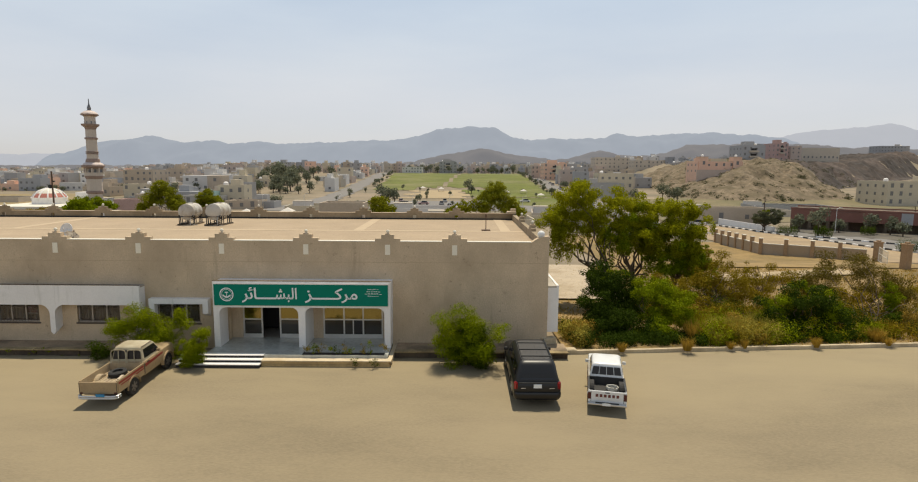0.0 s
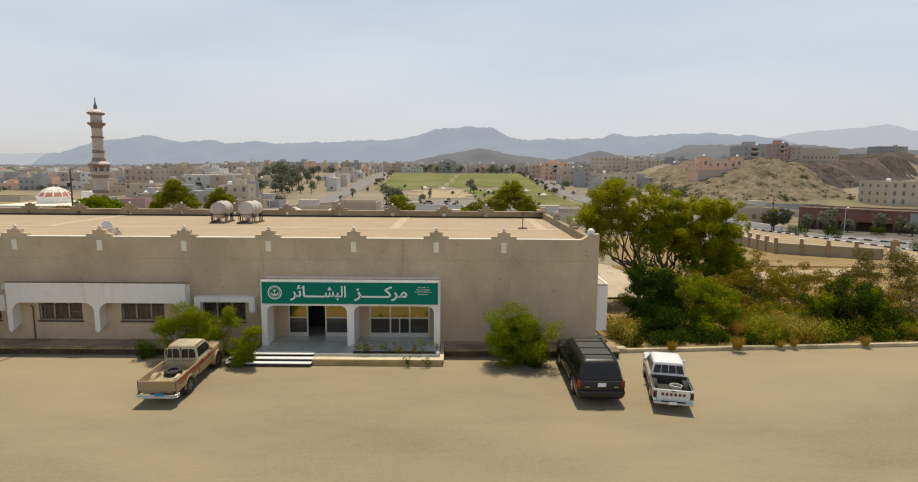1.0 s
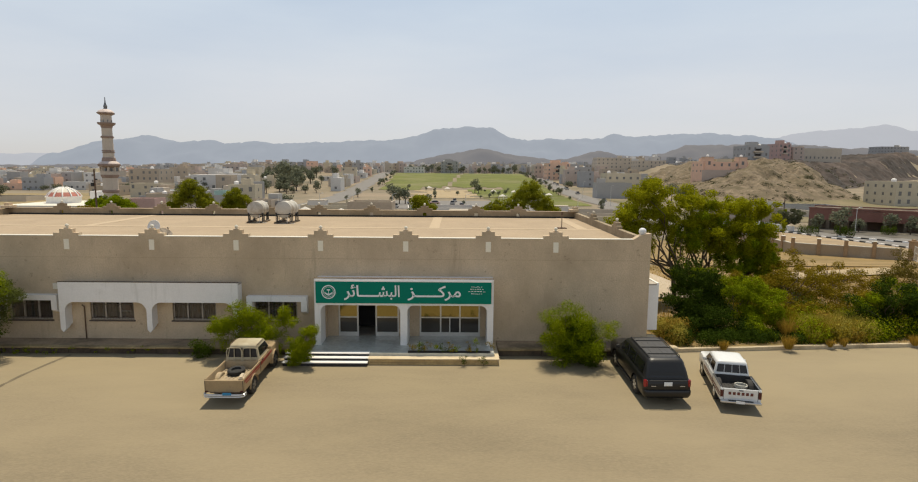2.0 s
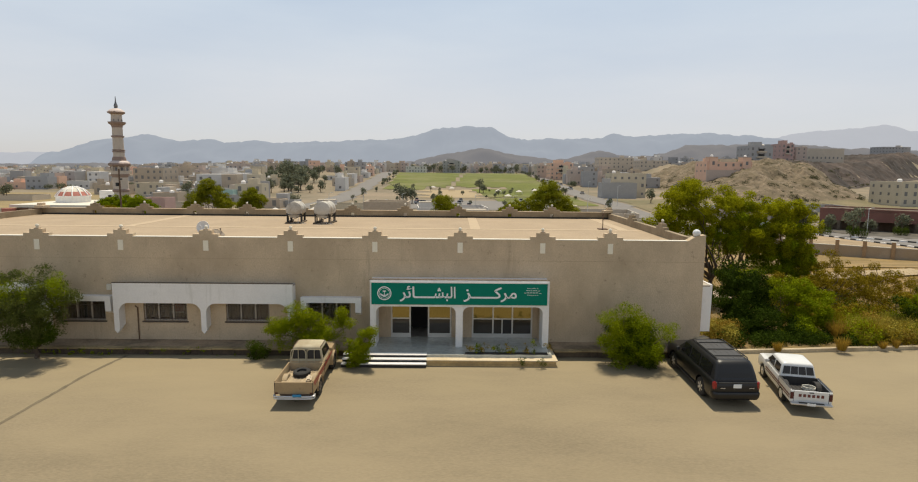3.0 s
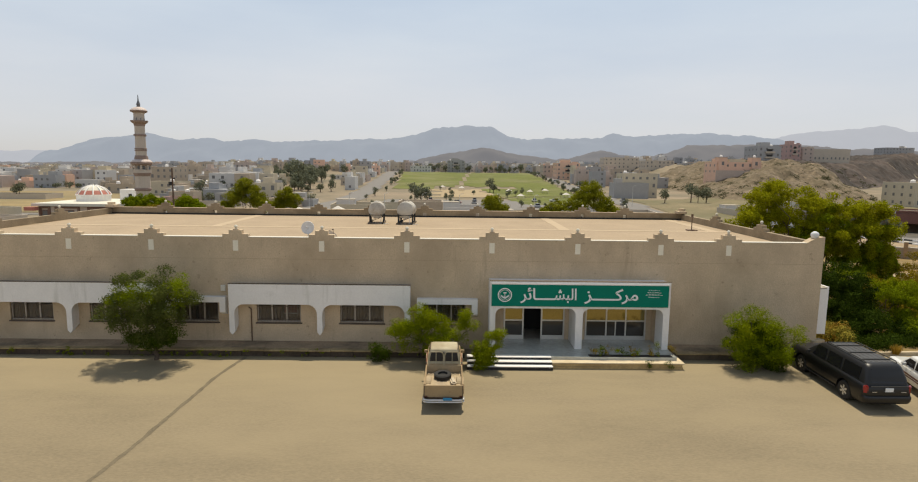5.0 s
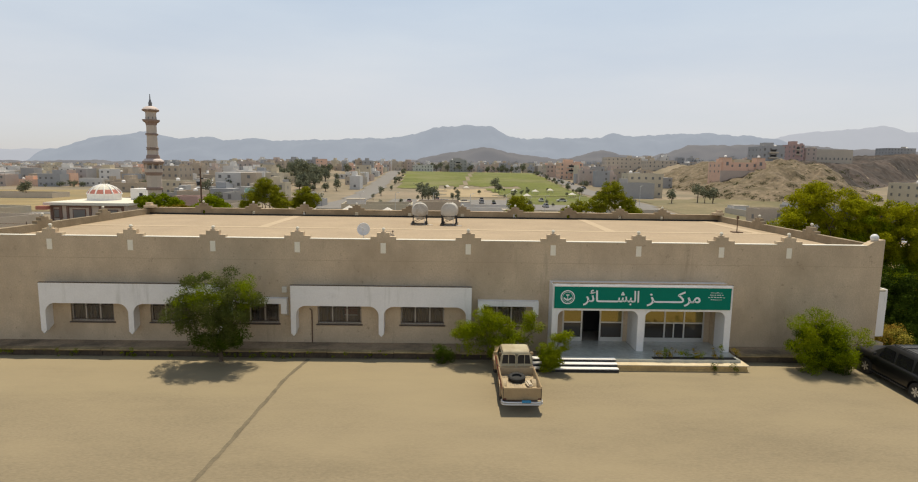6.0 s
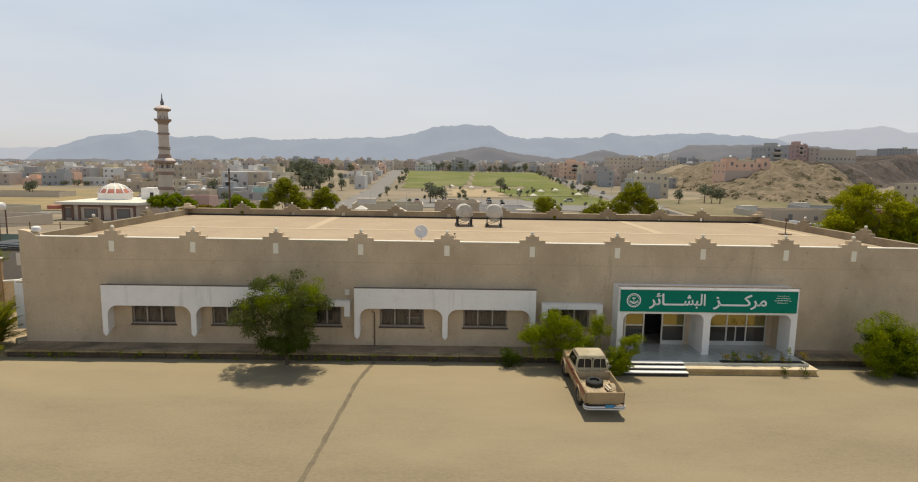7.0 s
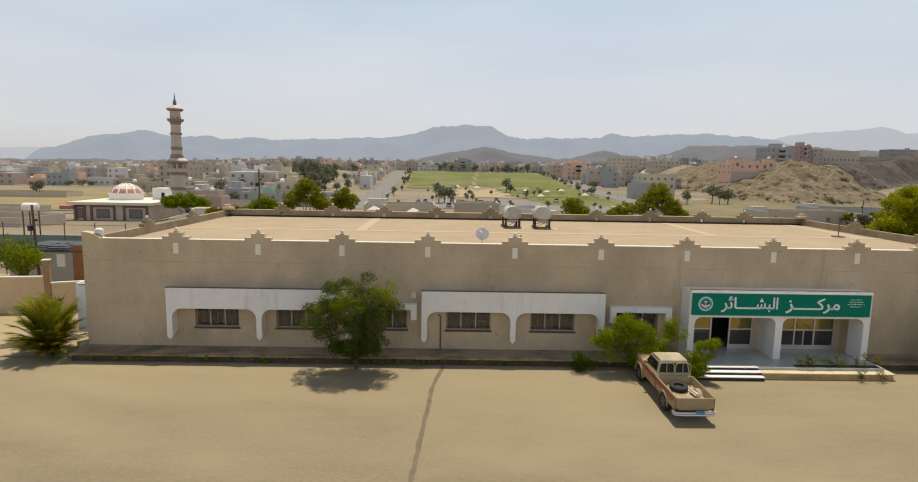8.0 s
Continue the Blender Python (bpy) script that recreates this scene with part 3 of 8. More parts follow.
def glazing(x0, x1, posts, rail, door=None):
    e = empty("door_1" if door else "window_7")
    tagged(e, "aluminium entrance glazing with bronze glass and an open dark doorway" if door else "aluminium glazing with bronze reflecting glass", "door" if door else "window", kind="structure")
    bm = bmesh.new()
    for x in posts:
        box(bm, x - 0.04, 0.6, 0.41, x + 0.04, 0.68, 2.72)
    for a, b in zip(posts, posts[1:]):
        if door and abs(a - door) < 0.01:
            continue
        for z, w in ((0.41, 0.22), (rail, 0.07), (2.62, 0.1)):
            box(bm, a + 0.04, 0.61, z, b - 0.04, 0.67, z + w)
    part("window_frame", bm, ALU, e)
    for a, b in zip(posts, posts[1:]):
        if door and abs(a - door) < 0.01:
            continue
        for z0, z1, g in ((0.63, rail, LOWER_GLASS), (rail + 0.07, 2.62, BRONZE)):
            box_part("pane", (a + 0.04, 0.635, z0, b - 0.04, 0.645, z1), g, e)


glazing(30.95, 34.3, [30.95, 31.95, 32.95, 34.15], 1.42, 31.95)
glazing(35.3, 38.6, [35.35, 36.45, 37.5, 38.55], 1.42)
box_part("mullion", (36.92, 0.6, 0.63, 36.98, 0.66, 1.42), ALU, porch)
# Near-black plates paint in the shade of the sash and hall.
box_part("open_pane", (36.98, 0.615, 0.63, 37.46, 0.632, 1.42), DARK, porch, "near-black plate painted as the shade in an open sash")
box_part("entrance_hall", (30.4, 2.6, 0.41, 38.8, 2.7, 2.74), DARK, porch, "near-black plate painted as the unlit entrance hall")
box_part("recess_pier", (34.2, 0.6, 0.41, 35.3, 0.7, 2.74), STUCCO, porch)
box_part("recess_pier", (30.33, 0.6, 0.41, 30.9, 0.7, 2.74), STUCCO, porch)
box_part("recess_pier", (38.6, 0.6, 0.41, 38.88, 0.7, 2.74), STUCCO, porch)

PLANTER_RIM = material("planter_rim", (0.6, 0.5, 0.34), 0.8, vary=0.15, scale=1.4, fine=9, bump=0.3, stain=(0.46, 0.35, 0.19), stain_at=0.56)
PLANTER_TAN = material("planter_stone", (0.45, 0.32, 0.145), 0.9, vary=0.25, scale=1.5, fine=10, bump=0.4, stain=(0.3, 0.21, 0.1), stain_at=0.56)
planter = empty("planter")
tagged(planter, "low tan masonry planter with a pale stained rim beside the steps", "planter", kind="structure")
box_part("front_course", (33.02, -2.75, -0.1, 39.35, -2.32, 0.08), PLANTER_TAN, planter)
box_part("front_course", (33.02, -2.72, 0.085, 39.32, -2.32, 0.235), PLANTER_TAN, planter)
box_part("rim", (33.0, -2.76, 0.237, 39.42, -2.31, 0.28), PLANTER_RIM, planter)
box_part("rim", (39.22, -2.31, 0.0, 39.42, 0.0, 0.28), PLANTER_RIM, planter)
box_part("soil_bed", (34.9, -2.24, 0.41, 39.0, -1.98, 0.45), DARK, planter, "dark strip of planting soil")

# ---- sign ----
sign = empty("sign")
tagged(sign, "long green signboard with white Arabic lettering over the porch", "sign")
box_part("board", (30.12, -1.12, 2.64, 39.08, -1.053, 3.76), GREEN, sign)
box_part("board_frame", (30.1, -1.13, 3.762, 39.12, -1.053, 3.83), WHITE, sign)


def glyphs(text, size=0.8):
    """The mesh of some joined letters, and its bounds."""
    c = bpy.data.curves.new("lettering", "FONT")
    c.body, c.size, c.extrude, c.offset = text, size, 0.012, 0.012
    ob = new("lettering", c)
    bpy.context.view_layer.update()
    me = bpy.data.meshes.new_from_object(ob.evaluated_get(bpy.context.evaluated_depsgraph_get()))
    bpy.data.objects.remove(ob)
    me.materials.clear()
    me.materials.append(LETTER)
    xs, ys = [v.co.x for v in me.vertices], [v.co.y for v in me.vertices]
    return me, min(xs), max(xs), min(ys), max(ys)


BASE_Z = 3.0
STROKE = glyphs("\u0640")[3:]


def lettering(text, x0, x1):
    me, a, b, _, _ = glyphs(text)
    k = (x1 - x0) / (b - a)
    o = new("lettering", me)
    o.parent, o.matrix_basis = sign, pose(x0 - k * a, -1.13, BASE_Z, 90) @ Matrix.Diagonal((k, 1, 1, 1))


def joining_stroke(x0, x1):
    box_part("joining_stroke", (x0 - 0.03, -1.141, BASE_Z + STROKE[0], x1 + 0.03, -1.119, BASE_Z + STROKE[1]), LETTER, sign)


lettering("\ufeae\ufe8b\ufe8e", 31.56, 32.45)
joining_stroke(32.42, 33.3)
lettering("\ufeb8\ufe92\ufedf\ufe8d", 33.26, 34.4)
lettering("\ufeb0", 34.8, 35.3)
joining_stroke(35.26, 36.38)
lettering("\ufedb\ufeae\ufee3", 36.34, 37.52)
bm = bmesh.new()
for r0, r1 in ((0.36, 0.31), (0.27, 0.25)):
    n = 32
    a = [[bm.verts.new((30.78 + r * math.cos(2 * math.pi * i / n), -1.128, 3.22 + r * math.sin(2 * math.pi * i / n))) for i in range(n)] for r in (r0, r1)]
    for i in range(n):
        bm.faces.new((a[0][i], a[0][(i + 1) % n], a[1][(i + 1) % n], a[1][i]))
for i in range(-4, 5):
    z = 3.12 + 0.012 * abs(i) ** 1.5
    box(bm, 30.78 + 0.045 * i - 0.02, -1.13, z - 0.09, 30.78 + 0.045 * i + 0.02, -1.122, z)
box(bm, 30.765, -1.13, 3.12, 30.795, -1.122, 3.3)
box(bm, 30.7, -1.13, 3.3, 30.86, -1.122, 3.36)
part("emblem", bm, LETTER, sign, "round white emblem")
rnd = random.Random(3)
for i in range(4):
    w = rnd.uniform(0.5, 0.95)
    for j in range(6):
        a = 38.35 - w / 2 + w * j / 6
        lift = rnd.uniform(0, 0.02)
        box_part("text_bar", (a, -1.128, 3.5 - 0.12 * i + lift, a + w / 6 - rnd.uniform(0.02, 0.06), -1.121, 3.52 - 0.12 * i + 2 * lift), LETTER, sign)


# ---- canopies on the end walls, roof fittings ----
def end_canopy(x0, x1, name):
    e = empty("canopy")
    tagged(e, "white plastered canopy along the end wall", "canopy", kind="structure")
    for y in (0.25, 5.1, 10.0):
        box_part("fin", (x0, y, 0.95, x1, y + 0.27, 3.4), WHITE, e)
    outer = (x1 - 0.12, x1) if x1 > 10 else (x0, x0 + 0.12)
    box_part("front_band", (outer[0], 0.24, 2.4, outer[1], 10.28, 3.52), WHITE, e)
    box_part("top_slab", (x0 if x1 > 10 else x0 + 0.12, 0.24, 3.4, x1 - 0.12 if x1 > 10 else x1, 10.28, 3.48), CONCRETE, e)


end_canopy(W, W + 0.62, "east")
end_canopy(X0 - 0.62, X0, "west")


def water_tank(m):
    e = empty("water_tank", m)
    tagged(e, "pale cylindrical water tank on a rusty steel stand on the roof", "water tank", "rooftop water tanks")
    bm = bmesh.new()
    spin(bm, [(0.0, -0.92), (0.2, -0.9), (0.42, -0.85), (0.57, -0.78), (0.58, -0.4), (0.595, -0.38), (0.58, -0.36), (0.58, 0.36), (0.595, 0.38), (0.58, 0.4), (0.57, 0.78), (0.42, 0.85), (0.2, 0.9), (0.0, 0.92)], (0, 0, 0.95), 28, "y")
    part("drum", bm, TANK, e, smooth=True)
    bm = bmesh.new()
    spin(bm, [(0.0, 0), (0.16, 0), (0.16, 0.06), (0.0, 0.07)], (0, 0.1, 1.51), 14)
    part("lid", bm, TANK, e)
    bm = bmesh.new()
    for y in (-0.6, 0.6):
        for x in (-0.48, 0.48):
            box(bm, x - 0.03, y - 0.03, 0.1, x + 0.03, y + 0.03, 0.75)
        box(bm, -0.5, y - 0.03, 0.5, 0.5, y + 0.03, 0.56)
        tube(bm, [(-0.48, y, 0.12), (0.48, y, 0.5)], 0.018, 5)
    for x in (-0.48, 0.48):
        box(bm, x - 0.03, -0.9, 0.66, x + 0.03, 0.9, 0.72)
    for y in (-0.85, -0.3, 0.3, 0.85):
        tube(bm, [(-0.5, y, 0.62), (0.5, y, 0.62)], 0.03, 6)
        tube(bm, [(-0.48, y, 0.1), (-0.48, y, 0.7)], 0.03, 6)
        tube(bm, [(0.48, y, 0.1), (0.48, y, 0.7)], 0.03, 6)
    part("stand", bm, BLACK_PLASTIC, e)
    for x in (-0.48, 0.48):
        box_part("plinth", (x - 0.1, -1.0, 0, x + 0.1, 1.0, 0.1), KERB_BROWN, e)
    bm = bmesh.new()
    tube(bm, [(0.3, -0.7, 0.8), (0.3, -0.85, 0.5), (0.3, -0.9, 0.05), (0.9, -1.2, 0.04)], 0.02, 6)
    part("pipe", bm, STEEL, e)
    return e


TANK = material("tank_paint", (0.5, 0.47, 0.41), 0.5, vary=0.15, scale=2.5, fine=30, bump=0.05, stain=(0.3, 0.24, 0.17), stain_at=0.56)
tank = water_tank(pose(22.5, 12.9, ROOF_Z, 0, 0, 4) @ Matrix.Scale(1.03, 4))
copy_thing(tank, pose(24.7, 12.7, ROOF_Z, 0, 0, -3) @ Matrix.Scale(1.03, 4))


def dish(m, r, label, mat, arm):
    e = empty("satellite_dish", m)
    tagged(e, label, "satellite dish")
    bm = bmesh.new()
    tilt = Matrix.Translation((0, 0, 0.62)) @ Matrix.Rotation(radians(76), 4, "X") @ Matrix.Rotation(radians(12), 4, "Y")
    prof = [(r * i / 7, 0.24 * r * (i / 7) ** 2) for i in range(8)] + [(r * i / 7 + (0.012 if i == 7 else 0), 0.24 * r * (i / 7) ** 2 - 0.015) for i in range(7, -1, -1)]
    spin(bm, prof, steps=26)
    bm.transform(tilt)
    part("reflector", bm, mat, e, smooth=True)
    bm = bmesh.new()
    tube(bm, [(0, 0, 0), (0, 0, 0.62)], 0.03, 8)
    box(bm, -0.2, -0.2, 0, 0.2, 0.2, 0.04)
    part("mast", bm, arm, e)
    bm = bmesh.new()
    for a in (0.3, 2.4, 4.5):
        tube(bm, [tilt @ Vector((r * 0.9 * math.cos(a), r * 0.9 * math.sin(a), 0.2 * r)), tilt @ Vector((0, 0, r * 0.85))], 0.01, 5)
    ball(bm, tilt @ Vector((0, 0, r * 0.88)), 0.05, 5)
    part("feed_arm", bm, arm, e)
    return e


GREY_DISH = gloss("dish_paint", (0.7, 0.7, 0.69), 0.5)
dish(pose(19.85, 3.2, ROOF_Z, 0, 0, -14), 0.36, "grey satellite dish on a short mast on the roof", GREY_DISH, STEEL)
OLD_DISH = material("old_dish", (0.3, 0.25, 0.19), 0.7, vary=0.35, scale=4, fine=20, bump=0.2, stain=(0.12, 0.09, 0.065), stain_at=0.5)
dish(pose(22.0, 0.75, ROOF_Z + 0.12, -48, 0, 60), 0.34, "small rusty upturned satellite dish behind the parapet", OLD_DISH, OLD_DISH)
bm = bmesh.new()
tube(bm, [(0, 0, 0), (0, 0, 0.95)], 0.03, 8)
box(bm, -0.3, -0.3, 0, 0.3, 0.3, 0.07)
box(bm, -0.06, -0.06, 0.95, 0.06, 0.06, 1.15)
vent = part("vent_pipe", bm, RUST)
vent.matrix_basis = pose(44.6, 9.7, ROOF_Z)
tagged(vent, "thin rusty vent pipe on a concrete foot on the roof", "pipe")
# Plain unlit balls on the two front parapet corners.
bm = bmesh.new()
spin(bm, [(0.0, 0.0), (0.2, 0.02), (0.23, 0.12), (0.19, 0.23), (0.1, 0.28), (0.0, 0.29)], (X0 + 0.7, 0.3, TOP + 0.22), 16)
tagged(part("lamp_globe", bm, GREY_DISH, smooth=True), "pale round globe on the corner of the parapet", "globe")
bm = bmesh.new()
ball(bm, (W - 0.4, 0.25, TOP + 0.42), 0.2, 10)
spin(bm, [(0.09, 0), (0.09, 0.3)], (W - 0.4, 0.25, TOP + 0.1), 10)
tagged(part("lamp_globe", bm, GREY_DISH, smooth=True), "pale grey ball on the corner of the parapet", "globe")
# rain pipe and meter boxes on the facade
bm = bmesh.new()
tube(bm, [(17.62, -0.05, 0.27), (17.62, -0.05, 2.1), (17.5, -0.05, 2.2)], 0.03, 8)
pipe = part("drain_pipe", bm, RUST)
tagged(pipe, "thin rusty drain pipe down the facade", "pipe")
bm = bmesh.new()
box(bm, 16.1, -0.12, 3.05, 16.35, 0.0, 3.35)
soften(bm, 0.01)
mb = part("meter_box", bm, CREAM)
tagged(mb, "pale meter box fixed to the facade", "meter box")

# ---- vehicles ----
def rrect(hx, y0, y1, z, r=0.15, n=4, dz=0.0):
    """A rounded rectangle of points, counter-clockwise, seen from above. dz lifts the front end."""
    out = []
    for cx, cy, a0 in ((hx - r, y1 - r, 0), (-hx + r, y1 - r, 90), (-hx + r, y0 + r, 180), (hx - r, y0 + r, 270)):
        for i in range(n + 1):
            a = radians(a0 + 90 * i / n)
            x, y = cx + r * math.cos(a), cy + r * math.sin(a)
            out.append((x, y, z + dz * (y - y0) / (y1 - y0)))
    return out


def carve(me, cutters):
    """The mesh less the cutters, given as meshes."""
    ob = new("carving", me)
    made = [ob]
    for c in cutters:
        k = new("cutter", c)
        made.append(k)
        mod = ob.modifiers.new("cut", "BOOLEAN")
        mod.operation, mod.object, mod.solver = "DIFFERENCE", k, "EXACT"
    bpy.context.view_layer.update()
    out = bpy.data.meshes.new_from_object(ob.evaluated_get(bpy.context.evaluated_depsgraph_get()))
    for o in made:
        bpy.data.objects.remove(o)
    return out


def solid(name, rings, mat, cutters=(), angle=32):
    bm = bmesh.new()
    loft(bm, rings)
    me = mesh_of(name, bm, mat)
    if cutters:
        made = []
        for c in cutters:
            b = bmesh.new()
            c(b)
            made.append(mesh_of("cutter", b, mat))
        me = carve(me, made)
    me.shade_smooth()
    me.set_sharp_from_angle(angle=radians(angle))
    return me


def add(name, me, parent, label=""):
    o = new(name, me)
    o.parent = parent
    if label:
        tagged(o, label)
    return o


def wheel(parent, x, y, r, width, rim_mat, side):
    """side: -1 on the left, 1 on the right."""
    e = new("wheel")
    e.parent, e.matrix_basis = parent, pose(x, y, r)
    bm = bmesh.new()
    h = width / 2
    spin(bm, [(r * 0.62, -h * 0.9), (r * 0.9, -h), (r, -h * 0.7), (r, h * 0.7), (r * 0.9, h), (r * 0.62, h * 0.9)], steps=28, axis="x")
    part("tyre", bm, RUBBER, e, smooth=True)
    bm = bmesh.new()
    o = side * h * 0.72
    spin(bm, [(0.001, o - 0.02), (r * 0.6, o - 0.02), (r * 0.64, o), (r * 0.6, o + 0.02 * side), (r * 0.54, o), (0.001, o - 0.01)], steps=24, axis="x")
    for i in range(6):
        a = math.pi * i / 3
        box(bm, o - 0.005, -0.045, 0.08, o + 0.03 * side + 0.005, 0.045, r * 0.55, Matrix.Rotation(a, 4, "X"))
    spin(bm, [(0.001, o), (0.075, o), (0.06, o + 0.045 * side), (0.001, o + 0.05 * side)], steps=14, axis="x")
    part("rim", bm, rim_mat, e)


def arch_cut(y, r, hx):
    def cut(b):
        spin(b, [(r, -hx), (r, -hx + 0.32)], (0, y, r * 0.9), 26, "x")
    def cut2(b):
        spin(b, [(r, hx - 0.32), (r, hx)], (0, y, r * 0.9), 26, "x")
    return [cut, cut2]


def panel(name, corners, thick, mat, parent, label=""):
    """A thin plate through four corners, lifted along its normal."""
    p = [Vector(c) for c in corners]
    nrm = (p[1] - p[0]).cross(p[3] - p[0]).normalized() * thick
    bm = bmesh.new()
    a, b = [bm.verts.new(q - 0.3 * nrm) for q in p], [bm.verts.new(q + nrm) for q in p]
    bm.faces.new(list(reversed(a)))
    bm.faces.new(b)
    for i in range(4):
        bm.faces.new((a[i], a[(i + 1) % 4], b[(i + 1) % 4], b[i]))
    return part(name, bm, mat, parent, label)


def mirror_on(parent, x, y, z, side, mat):
    bm = bmesh.new()
    box(bm, x, y - 0.05, z - 0.06, x + 0.17 * side, y + 0.05, z + 0.1)
    soften(bm, 0.025)
    part("wing_mirror", bm, mat, parent)


def suv(m):
    paint = gloss("black_paint", (0.006, 0.006, 0.007), 0.35, coat=0.2)
    roof_paint = gloss("dusty_black_paint", (0.014, 0.014, 0.015), 0.4)
    for q in (paint, roof_paint):
        q.node_tree.nodes["Principled BSDF"].inputs["Specular IOR Level"].default_value = 0.4
    e = empty("suv", m)
    tagged(e, "large black full-size SUV with roof rails parked on the lot", "car")
    L, hx = 5.3, 0.99
    cuts = arch_cut(1.25, 0.47, hx + 0.04) + arch_cut(4.3, 0.47, hx + 0.04)
    add("body", solid("body", [rrect(hx * 0.93, 0.14, L - 0.1, 0.3, 0.2), rrect(hx, 0.02, L, 0.48, 0.22), rrect(hx + 0.015, 0.0, L, 0.72, 0.22), rrect(hx, 0.03, L - 0.04, 1.0, 0.22), rrect(hx - 0.05, 0.07, L - 0.12, 1.1, 0.24), rrect(hx - 0.14, 0.16, L - 0.25, 1.16, 0.25), rrect(hx - 0.22, 0.24, L - 0.33, 1.165, 0.25)], paint, cuts), e)
    add("cabin", solid("cabin", [rrect(hx - 0.08, 0.1, 4.25, 1.12, 0.16), rrect(hx - 0.13, 0.16, 3.95, 1.36, 0.17), rrect(hx - 0.22, 0.3, 3.5, 1.72, 0.2), rrect(hx - 0.27, 0.4, 3.3, 1.83, 0.2), rrect(hx - 0.36, 0.52, 3.1, 1.875, 0.2), rrect(hx - 0.44, 0.6, 3.02, 1.885, 0.2), rrect(hx - 0.5, 0.66, 2.96, 1.886, 0.2)], roof_paint, angle=50), e)
    # The panel's grey holds dust and the sky's sheen, painted in.
    bm = bmesh.new()
    loft(bm, [rrect(0.6, 0.62, 2.98, 1.872, 0.2), rrect(0.59, 0.64, 2.96, 1.892, 0.2)])
    for x in (-0.36, -0.12, 0.12, 0.36):
        box(bm, x - 0.02, 0.7, 1.892, x + 0.02, 2.9, 1.9)
    part("roof_panel", bm, gloss("sun_bleached_roof", (0.05, 0.048, 0.047), 0.5), e, "dusty ribbed roof, the sky's sheen painted in as grey")
    panel("rear_window", [(-0.72, 0.118, 1.18), (0.72, 0.118, 1.18), (0.62, 0.32, 1.72), (-0.62, 0.32, 1.72)], 0.012, CAR_GLASS, e)
    for s in (-1, 1):
        for y0, y1, k in ((0.55, 1.6, 0), (1.72, 2.62, 0), (2.74, 3.62, 0.22)):
            panel("side_window", [(s * 0.899, y0, 1.18), (s * 0.899, y1, 1.18), (s * 0.797, y1 - k, 1.66), (s * 0.797, y0 + 0.06, 1.66)][::s], 0.012, CAR_GLASS, e)
        bm = bmesh.new()
        tube(bm, [(s * 0.64, 0.6, 1.87), (s * 0.66, 0.7, 1.93), (s * 0.66, 3.0, 1.93), (s * 0.64, 3.1, 1.87)], 0.022)
        part("roof_rail", bm, BLACK_PLASTIC, e)
        bm = bmesh.new()
        box(bm, -0.095, -0.05, 0.76, 0.095, 0.05, 1.1, Matrix.Translation((s * 0.905, 0.098, 0)) @ Matrix.Rotation(s * radians(45), 4, "Z"))
        soften(bm, 0.035, 2)
        part("tail_light", bm, RED_LAMP, e)
        mirror_on(e, s * 0.95, 3.75, 1.2, s, BLACK_PLASTIC)
        for y in (1.25, 4.3):
            wheel(e, s * 0.86, y, 0.4, 0.27, ALU, s)
        bm = bmesh.new()
        box(bm, s * 0.9 - 0.1, 1.8, 0.3, s * 0.9 + 0.12, 4.0, 0.36)
        part("running_board", bm, BLACK_PLASTIC, e)
    bm = bmesh.new()
    loft(bm, [rrect(0.95, -0.04, 0.5, 0.36, 0.2), rrect(1.0, -0.08, 0.5, 0.46, 0.22), rrect(1.005, -0.085, 0.5, 0.6, 0.22), rrect(0.98, -0.05, 0.5, 0.68, 0.2)])
    part("rear_bumper", bm, paint, e, smooth=True)
    bm = bmesh.new()
    box(bm, -0.78, -0.012, 1.06, 0.78, 0.02, 1.1)
    part("trim_bar", bm, BLACK_PLASTIC, e)
    box_part("number_plate", (-0.17, -0.02, 0.86, 0.17, 0.0, 1.03), LETTER, e, bevel=0.006)
    for y in (0.95, 1.75, 2.6):
        box_part("crossbar", (-0.64, y - 0.03, 1.905, 0.64, y + 0.03, 1.93), BLACK_PLASTIC, e)
    box_part("badge", (0.5, -0.014, 0.84, 0.7, -0.002, 0.865), ALU, e)
    box_part("badge", (-0.7, -0.014, 0.84, -0.5, -0.002, 0.865), ALU, e)
    return e


